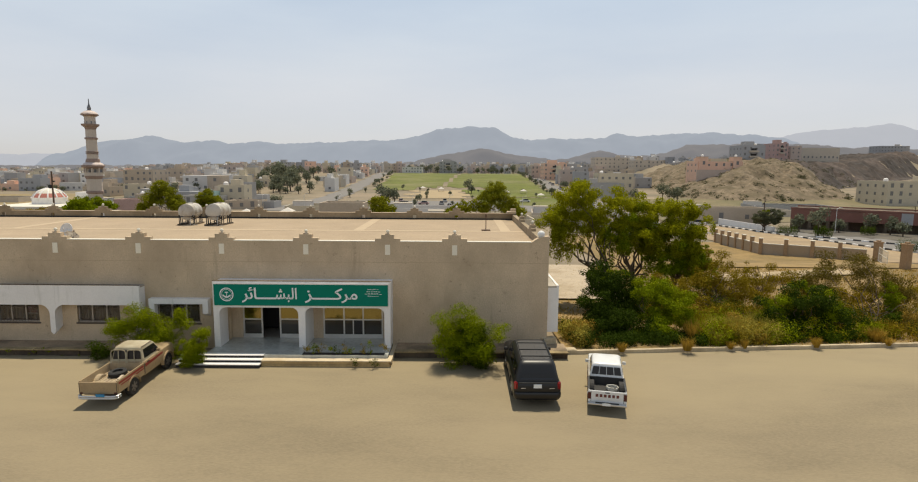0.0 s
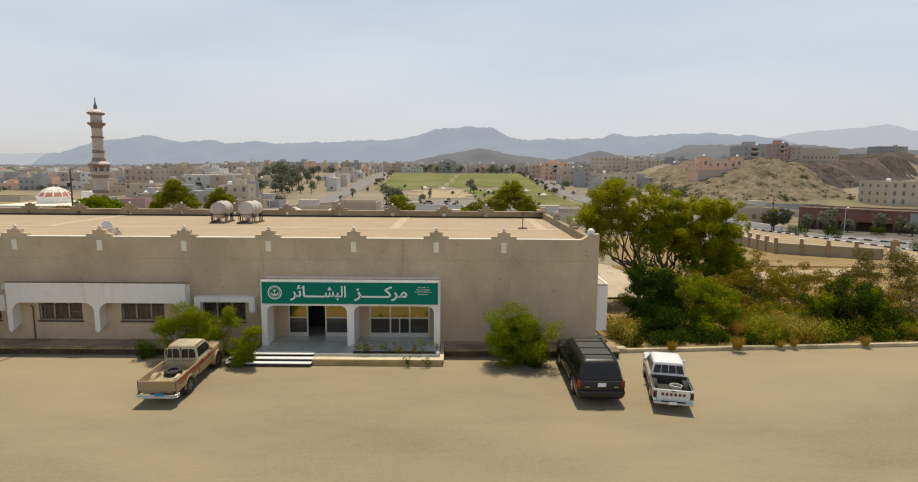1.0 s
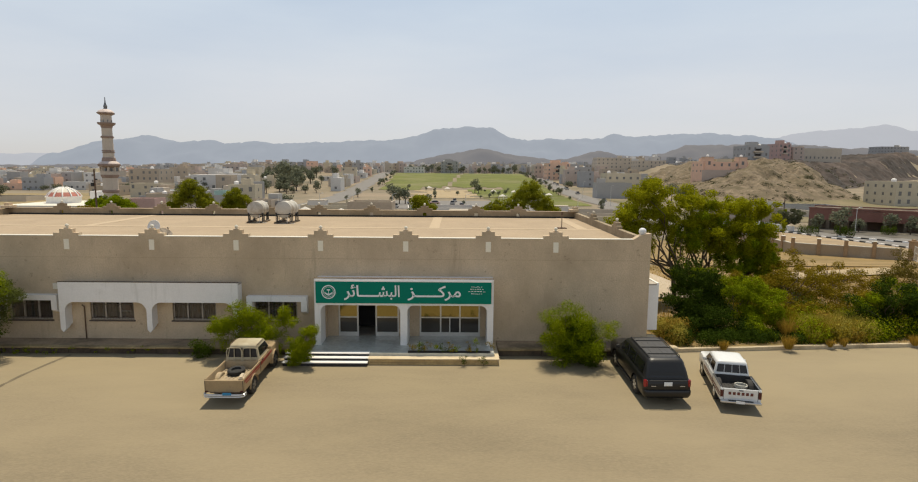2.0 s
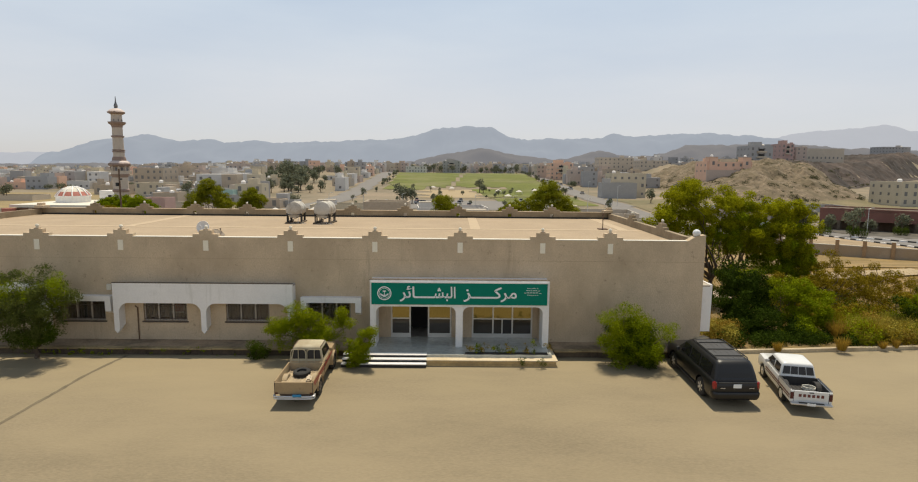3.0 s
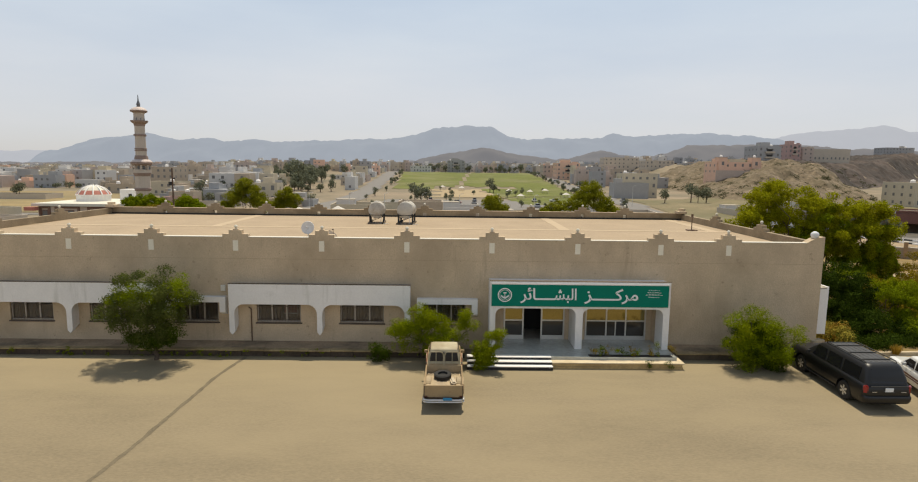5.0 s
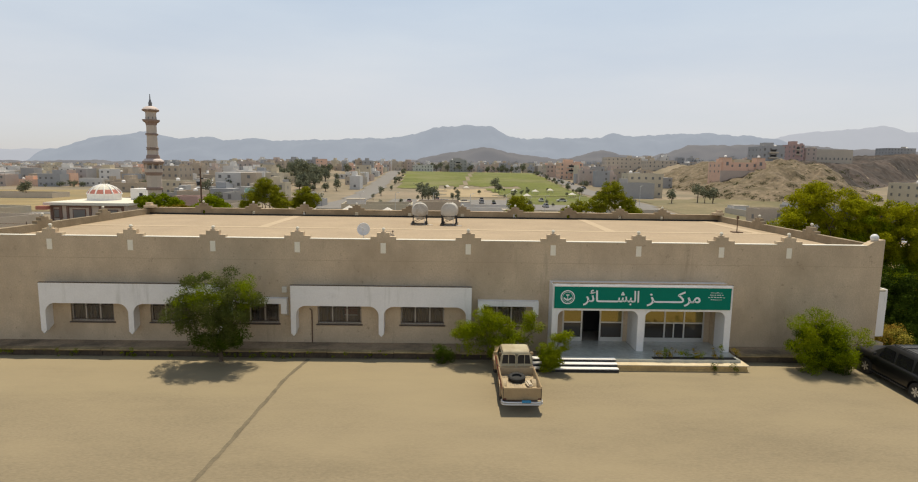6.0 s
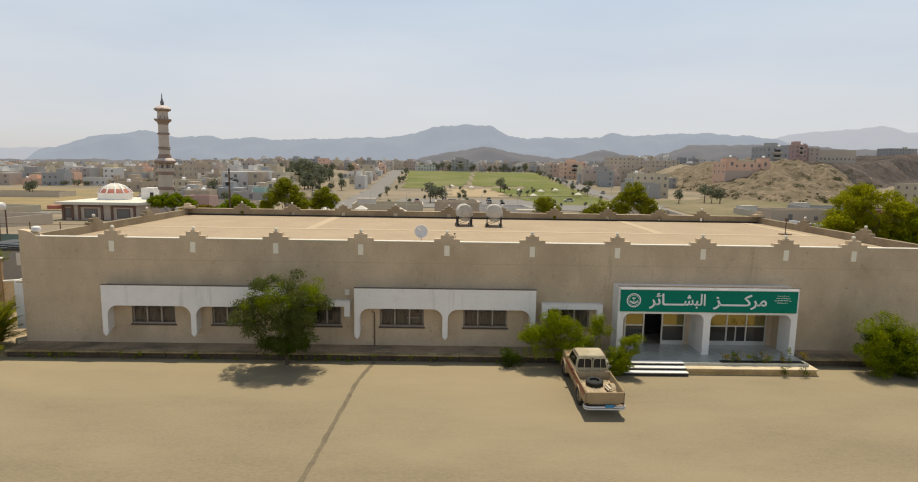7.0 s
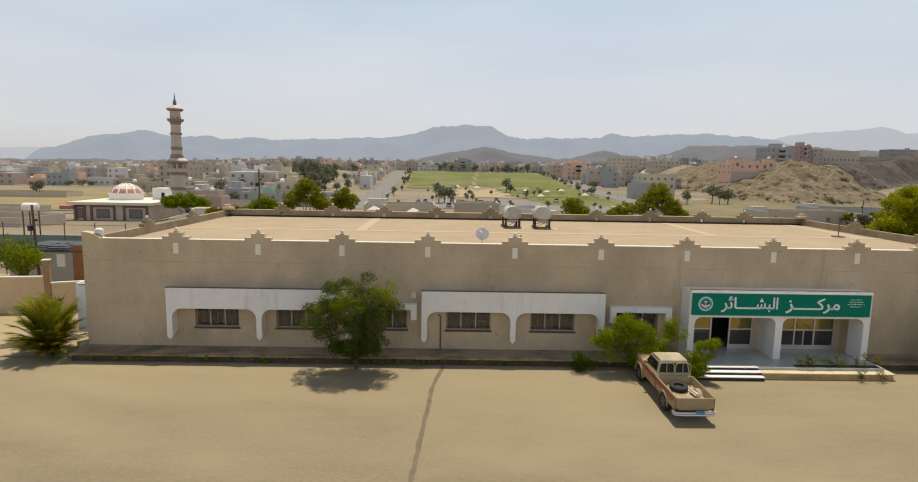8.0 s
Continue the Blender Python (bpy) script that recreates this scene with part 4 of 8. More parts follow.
def bed(e, paint, hx, L, floor, top, liner):
    """An open pickup bed with its tailgate at y = 0."""
    t = 0.06
    for s in (-1, 1):
        bm = bmesh.new()
        box(bm, min(s * hx, s * (hx - t)), t, floor - 0.2, max(s * hx, s * (hx - t)), L, top)
        soften(bm, 0.012)
        part("bed_side", bm, paint, e)
        bm = bmesh.new()
        tube(bm, [(s * (hx - 0.03), 0.02, top + 0.01), (s * (hx - 0.03), L, top + 0.01)], 0.032)
        part("bed_rail", bm, paint, e)
        bm = bmesh.new()
        spin(bm, [(0.43, -0.12), (0.46, -0.1), (0.46, 0.1), (0.43, 0.12)], (s * (hx - t - 0.1), 1.22, 0.5), 24, "x")
        bmesh.ops.bisect_plane(bm, geom=list(bm.verts) + list(bm.edges) + list(bm.faces), plane_co=(0, 0, floor), plane_no=(0, 0, -1), clear_outer=True)
        part("wheel_housing", bm, liner, e)
    box_part("bed_floor", (-hx + t, 0.02, floor - 0.05, hx - t, L, floor), liner, e)
    bm = bmesh.new()
    for i in range(9):
        x = -hx + 0.15 + (2 * hx - 0.3) * i / 8
        box(bm, x - 0.03, 0.06, floor, x + 0.03, L - 0.05, floor + 0.018)
    part("bed_ribs", bm, liner, e)
    box_part("headboard", (-hx, L, floor - 0.2, hx, L + 0.05, top + 0.02), liner, e)
    for s in (-1, 1):
        box_part("bed_lining", (min(s * (hx - t - 0.008), s * (hx - t)), 0.04, floor, max(s * (hx - t - 0.008), s * (hx - t)), L, top - 0.03), liner, e)
    bm = bmesh.new()
    box(bm, -hx, -0.03, floor - 0.2, hx, 0.03, top)
    soften(bm, 0.015)
    gate = part("tailgate", bm, paint, e)
    return gate


def cab(e, paint, hx, y0, y1, belt, roof, glass_rake=0.35, doors=1, rear_panes=2, roof_mat=None):
    add("cabin", solid("cabin", [rrect(hx - 0.04, y0, y1, belt - 0.05, 0.08), rrect(hx - 0.06, y0 + 0.02, y1 - 0.05, belt + 0.05, 0.09), rrect(hx - 0.145, y0 + 0.115, y1 - glass_rake + 0.01, roof - 0.13, 0.12), rrect(hx - 0.158, y0 + 0.13, y1 - glass_rake - 0.03, roof - 0.08, 0.13), rrect(hx - 0.185, y0 + 0.16, y1 - glass_rake - 0.08, roof - 0.042, 0.14), rrect(hx - 0.23, y0 + 0.21, y1 - glass_rake - 0.14, roof - 0.018, 0.15), rrect(hx - 0.31, y0 + 0.29, y1 - glass_rake - 0.23, roof - 0.002, 0.15), rrect(hx - 0.42, y0 + 0.4, y1 - glass_rake - 0.34, roof + 0.006, 0.15)], roof_mat or paint, angle=55), e)
    wz0, wz1 = belt + 0.09, roof - 0.16
    w0, w1 = hx - 0.13, hx - 0.2
    for i in range(rear_panes):
        a, b = -w0 + 2 * w0 * i / rear_panes + 0.016, -w0 + 2 * w0 * (i + 1) / rear_panes - 0.016
        k = w1 / w0
        panel("rear_window", [(a, y0 + 0.026, wz0), (b, y0 + 0.026, wz0), (b * k, y0 + 0.108, wz1), (a * k, y0 + 0.108, wz1)], 0.014, CAR_GLASS, e)
    ws = [(y0 + 0.16, y1 - glass_rake - 0.1)] if doors == 1 else [(y0 + 0.18, (y0 + y1) / 2 - 0.2), ((y0 + y1) / 2 - 0.12, y1 - glass_rake - 0.1)]
    for s in (-1, 1):
        for j, (a, b) in enumerate(ws):
            front = glass_rake * 0.75 if j == len(ws) - 1 else 0
            panel("side_window", [(s * (hx - 0.07), a, wz0), (s * (hx - 0.07), b + front, wz0), (s * (hx - 0.142), b, wz1), (s * (hx - 0.142), a + 0.05, wz1)][::s], 0.014, CAR_GLASS, e)
        mirror_on(e, s * (hx - 0.02), y1 - glass_rake - 0.05, belt + 0.12, s, paint)
    panel("windscreen", [(hx - 0.16, y1 - 0.07, belt + 0.06), (-hx + 0.16, y1 - 0.07, belt + 0.06), (-hx + 0.25, y1 - glass_rake - 0.01, roof - 0.14), (hx - 0.25, y1 - glass_rake - 0.01, roof - 0.14)], 0.03, CAR_GLASS, e)


DULL_LAMP = gloss("dull_red_lamp", (0.08, 0.012, 0.01), 0.4)
OLD_RIM = gloss("dusty_rim", (0.17, 0.15, 0.125), 0.6, 0.3)


def tan_pickup(m):
    paint = material("tan_paint", (0.37, 0.265, 0.145), 0.45, vary=0.16, scale=1.5, fine=30, bump=0.05, stain=(0.27, 0.195, 0.11), stain_at=0.57, pits=(0.2, 0.13, 0.07))
    red = gloss("red_stripe", (0.26, 0.03, 0.02), 0.5)
    dusty = material("dusty_cream_roof", (0.43, 0.38, 0.26), 0.7, vary=0.18, scale=2, fine=18, bump=0.1, stain=(0.32, 0.26, 0.16), stain_at=0.55)
    e = empty("pickup_truck", m)
    tagged(e, "worn tan single-cab pickup truck with red side stripes", "pickup truck")
    hx, L = 0.84, 5.1
    bed(e, paint, hx, 2.15, 0.78, 1.12, material("bed_liner_tan", (0.4, 0.31, 0.19), 0.7, vary=0.25, scale=3, fine=20, bump=0.2, stain=(0.3, 0.23, 0.16), stain_at=0.6))
    cuts = arch_cut(4.35, 0.45, hx + 0.02)
    add("body", solid("body", [rrect(hx - 0.06, 2.22, L - 0.1, 0.5, 0.08), rrect(hx - 0.02, 2.22, L, 0.65, 0.1), rrect(hx - 0.02, 2.22, L - 0.02, 1.05, 0.1), rrect(hx - 0.05, 2.22, L - 0.06, 1.16, 0.12), rrect(hx - 0.15, 2.3, L - 0.14, 1.2, 0.14)], paint, cuts), e)
    cab(e, paint, hx - 0.03, 2.25, 3.95, 1.2, 1.86, 0.45, 1, rear_panes=2, roof_mat=dusty)
    bm = bmesh.new()
    box(bm, -0.34, 2.0, 0.55, 0.34, 4.9, 0.68)
    box(bm, -0.5, 0.2, 0.5, -0.38, 4.9, 0.62)
    box(bm, 0.38, 0.2, 0.5, 0.5, 4.9, 0.62)
    part("chassis", bm, BLACK_PLASTIC, e)
    for s in (-1, 1):
        for y in (1.22, 4.35):
            wheel(e, s * (hx - 0.1), y, 0.41, 0.25, OLD_RIM, s)
        bm = bmesh.new()
        rings = []
        for i in range(9):
            a = math.pi * i / 8
            y, z = 4.35 - 0.52 * math.cos(a), 0.42 + 0.52 * math.sin(a)
            rings.append([(s * (hx - 0.12), y, z), (s * (hx + 0.06), y, z), (s * (hx + 0.06), y, z - 0.06), (s * (hx - 0.12), y, z - 0.06)])
        loft(bm, rings)
        part("wheel_arch", bm, paint, e)
        for z0, z1, y0, y1 in ((0.97, 1.07, 0.1, 2.1), (0.86, 0.92, 0.25, 2.1)):
            box_part("stripe", (min(s * hx, s * (hx + 0.006)), y0, z0, max(s * hx, s * (hx + 0.006)), y1, z1), red, e)
        panel("stripe", [(s * (hx - 0.012), 2.3, 0.9), (s * (hx - 0.012), 3.9, 0.98), (s * (hx - 0.012), 3.9, 1.08), (s * (hx - 0.012), 2.3, 1.06)][::s], 0.012, red, e)
        box_part("tail_light", (s * 0.74 - 0.06, -0.045, 0.6, s * 0.74 + 0.06, -0.028, 0.66), DULL_LAMP, e)
    for z in (0.43, 0.52):
        bm = bmesh.new()
        tube(bm, [(-0.86, 0.12, z), (-0.85, -0.05, z), (-0.78, -0.13, z), (-0.6, -0.16, z), (0.6, -0.16, z), (0.78, -0.13, z), (0.85, -0.05, z), (0.86, 0.12, z)], 0.042, 8)
        part("rear_bumper", bm, CHROME, e, smooth=True)
    box_part("number_plate", (-0.02, -0.205, 0.52, 0.36, -0.19, 0.64), gloss("blue_plate", (0.02, 0.22, 0.45), 0.4), e)
    bm = bmesh.new()
    for x in (-0.37, 0.37):
        tube(bm, [(x, 2.19, 1.1), (x, 2.24, 1.74)], 0.018, 6)
    for a, b in ((-0.72, -0.03), (0.03, 0.72)):
        tube(bm, [(a, 2.19, 1.1), (a, 2.23, 1.6), (a + 0.04, 2.238, 1.71), (a + 0.13, 2.24, 1.75), (b - 0.13, 2.24, 1.75), (b - 0.04, 2.238, 1.71), (b, 2.23, 1.6), (b, 2.19, 1.1)], 0.024, 6)
    part("headboard_rack", bm, dusty, e)
    for q in (-1, 1):
        box_part("tailgate_gap", (q * (hx - 0.03) - 0.01, -0.035, 0.58, q * (hx - 0.03) + 0.01, -0.0285, 1.11), BLACK_PLASTIC, e)
        box_part("bed_gap", (min(q * (hx - 0.05), q * (hx + 0.004)), 2.152, 0.6, max(q * (hx - 0.05), q * (hx + 0.004)), 2.215, 1.1), BLACK_PLASTIC, e)
        bm = bmesh.new()
        tube(bm, [(q * 0.62, 2.42, 1.83), (q * 0.64, 2.6, 1.845), (q * 0.64, 3.3, 1.845)], 0.014, 5)
        part("roof_gutter", bm, RUST, e)
        rings = []
        for k in range(9):
            a = math.pi * k / 8
            y, z = 1.22 - 0.5 * math.cos(a), 0.44 + 0.48 * math.sin(a)
            rings.append([(q * (hx - 0.02), y, z), (q * (hx + 0.05), y, z), (q * (hx + 0.05), y, z - 0.05), (q * (hx - 0.02), y, z - 0.05)])
        bm = bmesh.new()
        loft(bm, rings)
        part("wheel_arch", bm, paint, e)
        box_part("door_handle", (min(q * (hx - 0.03), q * (hx + 0.012)), 2.5, 1.08, max(q * (hx - 0.03), q * (hx + 0.012)), 2.64, 1.11), BLACK_PLASTIC, e)
    box_part("tailgate_hinge", (-0.6, -0.05, 0.56, 0.6, -0.032, 0.59), RUST, e)
    return e


def white_pickup(m):
    paint = gloss("white_car_paint", (0.72, 0.72, 0.7), 0.3, coat=0.5)
    stripe = gloss("maroon_stripe", (0.13, 0.03, 0.025), 0.4)
    e = empty("pickup_truck", m)
    tagged(e, "white double-cab pickup with maroon side stripes and an empty dark bed", "pickup truck")
    hx, L = 0.82, 4.7
    # Near-black liner; its tone also carries the shadow inside the bed.
    liner = material("bed_liner_dark", (0.03, 0.028, 0.027), 0.8, vary=0.3, scale=3, fine=20, bump=0.2)
    gate = bed(e, paint, hx, 1.5, 0.66, 1.0, liner)
    cuts = arch_cut(3.85, 0.39, hx + 0.02)
    add("body", solid("body", [rrect(hx - 0.06, 1.56, L - 0.1, 0.34, 0.08), rrect(hx, 1.56, L, 0.5, 0.1), rrect(hx, 1.56, L - 0.03, 0.85, 0.1), rrect(hx - 0.04, 1.56, L - 0.08, 0.98, 0.12), rrect(hx - 0.14, 1.64, L - 0.16, 1.02, 0.14)], paint, cuts), e)
    cab(e, paint, hx - 0.01, 1.58, 3.7, 1.02, 1.62, 0.55, 2, rear_panes=4)
    for s in (-1, 1):
        for y in (1.15, 3.85):
            wheel(e, s * (hx - 0.1), y, 0.34, 0.22, ALU, s)
        box_part("stripe", (min(s * hx, s * (hx + 0.006)), 0.08, 0.7, max(s * hx, s * (hx + 0.006)), 3.4, 0.78), stripe, e)
        box_part("stripe", (min(s * hx, s * (hx + 0.006)), 0.08, 0.6, max(s * hx, s * (hx + 0.006)), 3.4, 0.66), stripe, e)
        box_part("tail_light", (s * 0.76 - 0.06, -0.05, 0.62, s * 0.76 + 0.065, 0.04, 0.92), DULL_LAMP, e)
    bm = bmesh.new()
    box(bm, -0.82, -0.2, 0.4, 0.82, -0.06, 0.5)
    soften(bm, 0.025)
    part("rear_bumper", bm, CHROME, e)
    box_part("number_plate", (-0.2, -0.212, 0.41, 0.14, -0.2, 0.53), LETTER, e)
    for i in range(6):
        x = -0.44 + 0.176 * i
        box_part("tailgate_mark", (x - 0.055, -0.04, 0.73, x + 0.055, -0.03, 0.86), stripe, e, "maroon block on the tailgate")
    for q in (-1, 1):
        box_part("rail_cap", (min(q * 0.76, q * 0.825), 0.04, 1.035, max(q * 0.76, q * 0.825), 1.5, 1.05), BLACK_PLASTIC, e, "dark bed rail cap")
        box_part("tailgate_gap", (q * 0.69 - 0.008, -0.034, 0.5, q * 0.69 + 0.008, -0.029, 0.99), BLACK_PLASTIC, e)
        panel("door_line", [(q * (hx + 0.004), 2.62, 0.45), (q * (hx + 0.004), 2.635, 0.45), (q * (hx - 0.03), 2.635, 1.0), (q * (hx - 0.03), 2.62, 1.0)][::q], 0.004, BLACK_PLASTIC, e)
    box_part("tailgate_latch", (-0.09, -0.045, 0.92, 0.09, -0.028, 0.96), BLACK_PLASTIC, e)
    box_part("step_pad", (-0.5, -0.19, 0.502, 0.5, -0.07, 0.512), BLACK_PLASTIC, e)
    return e


def on_slope(x, y, yaw):
    return pose(x, y, height(x, y) + 0.005, 2.25, 0, yaw)


TAN_AT = on_slope(27.82, -7.15, 0.5) @ Matrix.Scale(0.95, 4)
tan_pickup(TAN_AT)
suv(on_slope(46.05, -7.0, 0))
WHITE_AT = on_slope(48.85, -7.45, -12.5) @ Matrix.Scale(0.94, 4)
white_pickup(WHITE_AT)


def loose_tyre(m):
    bm = bmesh.new()
    spin(bm, [(0.22, -0.09), (0.33, -0.11), (0.39, -0.07), (0.39, 0.07), (0.33, 0.11), (0.22, 0.09), (0.21, 0)], steps=30)
    o = part("spare_tyre", bm, RUBBER, smooth=True)
    o.matrix_basis = m
    return tagged(o, "worn black spare tyre lying in the pickup bed", "tyre")


loose_tyre(TAN_AT @ pose(-0.05, 1.55, 0.91, 3, -2, 0))
bm = bmesh.new()
box(bm, -0.12, -0.3, 0, 0.12, 0.3, 0.16)
soften(bm, 0.06, 3)
sack = part("sack", bm, material("sack_cloth", (0.5, 0.42, 0.31), 0.95, vary=0.2, scale=3, fine=25, bump=0.4), smooth=True)
sack.matrix_basis = TAN_AT @ pose(0.42, 0.95, 0.8, 0, 0, 8)
tagged(sack, "pale stuffed sack lying in the pickup bed", "sack")

# a coil of pale hose in the white pickup's bed
bm = bmesh.new()
pts = []
for k in range(40):
    a = 0.45 * k
    pts.append((0.26 * math.cos(a) * (1 + 0.05 * math.sin(3 * a)), 0.22 * math.sin(a), 0.03 + 0.0035 * k))
tube(bm, pts, 0.022, 6)
hose = part("hose", bm, CREAM, smooth=True)
hose.matrix_basis = WHITE_AT @ pose(0.25, 0.95, 0.685)
tagged(hose, "coil of pale hose lying in the dark pickup bed", "hose")

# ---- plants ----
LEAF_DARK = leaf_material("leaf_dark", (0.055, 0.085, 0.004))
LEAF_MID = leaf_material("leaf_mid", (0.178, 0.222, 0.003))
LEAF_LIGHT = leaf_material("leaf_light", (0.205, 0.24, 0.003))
LEAF_OLIVE = leaf_material("leaf_olive", (0.225, 0.165, 0.010))
LEAF_OLIVE_GREEN = leaf_material("leaf_olive_green", (0.23, 0.235, 0.012))
LEAF_DRY = leaf_material("leaf_dry", (0.34, 0.22, 0.035))
LEAF_STRAW = leaf_material("leaf_straw", (0.36, 0.30, 0.05))
PALE_SOIL = material("pale_soil", (0.43, 0.35, 0.25), 0.97, vary=0.2, scale=0.5, fine=4, bump=0.3, stain=(0.3, 0.23, 0.14), stain_at=0.6)
# Near-black green: the self-shadow of dense shrubs, put into the leaf colour.
LEAF_SHADED = leaf_material("leaf_deep", (0.038, 0.062, 0.005))
LEAF_SAGE = leaf_material("leaf_sage", (0.12, 0.125, 0.07))
LEAF_BROWN = leaf_material("leaf_brownish", (0.15, 0.115, 0.02))
LEAF_GREY = leaf_material("leaf_greyish", (0.1, 0.118, 0.026))
LEAF_EUC = leaf_material("leaf_eucalyptus", (0.29, 0.29, 0.006), through=0.4)


def leaves(name, clumps, count, size, mat, parent, seed, droop=0.3):
    """Many small leaves gathered round clumps (x, y, z, rx, ry, rz)."""
    g = np.random.default_rng(seed)
    c = np.array(clumps, float)
    vol = c[:, 3] * c[:, 4] * c[:, 5]
    pick = g.choice(len(c), count, p=vol ** 0.75 / (vol ** 0.75).sum())
    d = g.normal(size=(count, 3))
    d /= np.linalg.norm(d, axis=1)[:, None]
    r = g.uniform(0.25, 1.0, count) ** 0.45
    lump = 1 + 0.22 * np.sin(5 * d[:, 0] + pick) * np.cos(4 * d[:, 1] + 2 * pick) + 0.12 * g.normal(size=count)
    p = c[pick, :3] + d * c[pick, 3:6] * (r * lump)[:, None]
    nrm = d + 0.75 * g.normal(size=(count, 3)) + np.array([0, 0, 0.35])
    nrm /= np.linalg.norm(nrm, axis=1)[:, None]
    u = g.normal(size=(count, 3))
    u[:, 2] -= droop
    u -= nrm * (u * nrm).sum(1)[:, None]
    u /= np.linalg.norm(u, axis=1)[:, None]
    w = np.cross(nrm, u)
    s = size * g.uniform(0.6, 1.4, count)[:, None]
    a, b = u * s, w * s * 0.45
    co = np.stack([p - a * 0.5, p + b * 0.5 + a * 0.1, p + a * 0.6, p - b * 0.5 + a * 0.1], 1).reshape(-1, 3)
    me = bpy.data.meshes.new(name)
    me.vertices.add(4 * count)
    me.vertices.foreach_set("co", co.ravel())
    me.loops.add(4 * count)
    me.loops.foreach_set("vertex_index", np.arange(4 * count, dtype=np.int32))
    me.polygons.add(count)
    me.polygons.foreach_set("loop_start", np.arange(0, 4 * count, 4, dtype=np.int32))
    me.update(calc_edges=True)
    me.materials.append(mat)
    o = new(name, me)
    o.parent = parent
    return o


def clumps_in(seed, n, centre, spread, size, flat=0.8):
    rnd = random.Random(seed)
    out = []
    for _ in range(n):
        while True:
            d = [rnd.uniform(-1, 1) for _ in range(3)]
            if sum(q * q for q in d) < 1:
                break
        s = size * rnd.uniform(0.65, 1.35)
        out.append((centre[0] + d[0] * spread[0], centre[1] + d[1] * spread[1], centre[2] + d[2] * spread[2], s, s, s * flat))
    return out


def lobed(seed, lobes, n, size, hang=0.0):
    """Small clumps over the shells of some lobes (x, y, z, rx, ry, rz); the low ones hang down as sprays."""
    rnd = random.Random(seed)
    out = []
    for x, y, z, rx, ry, rz in lobes:
        for _ in range(n):
            d = Vector((rnd.gauss(0, 1), rnd.gauss(0, 1), rnd.gauss(0, 1))).normalized()
            r = rnd.uniform(0.25, 1.05) ** 0.6
            s = size * rnd.uniform(0.45, 1.3)
            low = hang if d.z < -0.1 and rnd.random() < 0.6 else 0.0
            out.append((x + d.x * rx * r, y + d.y * ry * r, z + d.z * rz * r - low * s, s * (1 - 0.4 * bool(low)), s * (1 - 0.4 * bool(low)), s * (0.7 + 1.3 * low)))
    return out


def branch(bm, a, b, r0, r1, rnd, bend=0.12, sides=6):
    a, b = Vector(a), Vector(b)
    n = 5
    k = (b - a).length * bend
    pts = [a.lerp(b, i / n) + Vector((rnd.uniform(-k, k), rnd.uniform(-k, k), rnd.uniform(-k, k) * 0.5)) * (0 if i in (0, n) else 1) for i in range(n + 1)]
    tube(bm, pts, [r0 + (r1 - r0) * i / n for i in range(n + 1)], sides)


def tree(name, label, foot, groups, trunk, fork, seed, category="tree"):
    """groups: (clumps, leaf count, leaf size, material); trunk: radius; fork: height of the fork above the foot."""
    rnd = random.Random(seed)
    e = empty(name, pose(*foot))
    tagged(e, label, category)
    bm = bmesh.new()
    top = Vector((rnd.uniform(-0.1, 0.1), rnd.uniform(-0.1, 0.1), fork))
    branch(bm, (0, 0, -0.1), top, trunk, trunk * 0.75, rnd, 0.06, 8)
    part("trunk", bm, BARK, e, smooth=True)
    f = Vector(foot)
    ends = [Vector(c[:3]) - f for g in groups for c in g[0]]
    rnd.shuffle(ends)
    bm = bmesh.new()
    for q in ends[:14]:
        branch(bm, top * rnd.uniform(0.6, 1.0), q, trunk * 0.5, 0.012, rnd)
    part("branchwork", bm, BARK, e, smooth=True)
    for i, (cl, count, size, mat) in enumerate(groups):
        leaves("crown", [(c[0] - f.x, c[1] - f.y, c[2] - f.z, *c[3:]) for c in cl], count, size, mat, e, seed + 31 * i)
    return e


# the tree in front of the facade
tree("tree", "round dark green tree at the edge of the lot", (13.6, -2.0, 0),
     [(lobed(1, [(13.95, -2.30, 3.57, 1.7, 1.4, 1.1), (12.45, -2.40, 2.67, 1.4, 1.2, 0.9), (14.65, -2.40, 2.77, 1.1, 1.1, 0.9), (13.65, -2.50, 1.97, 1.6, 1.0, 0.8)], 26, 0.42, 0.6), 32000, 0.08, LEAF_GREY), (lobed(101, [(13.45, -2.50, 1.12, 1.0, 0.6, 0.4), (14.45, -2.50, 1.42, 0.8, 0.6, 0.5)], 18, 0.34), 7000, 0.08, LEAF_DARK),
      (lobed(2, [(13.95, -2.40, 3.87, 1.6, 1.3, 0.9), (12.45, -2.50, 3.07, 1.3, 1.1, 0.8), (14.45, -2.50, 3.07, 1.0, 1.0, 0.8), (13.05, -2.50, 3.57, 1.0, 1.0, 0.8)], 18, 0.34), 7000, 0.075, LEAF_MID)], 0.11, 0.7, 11)
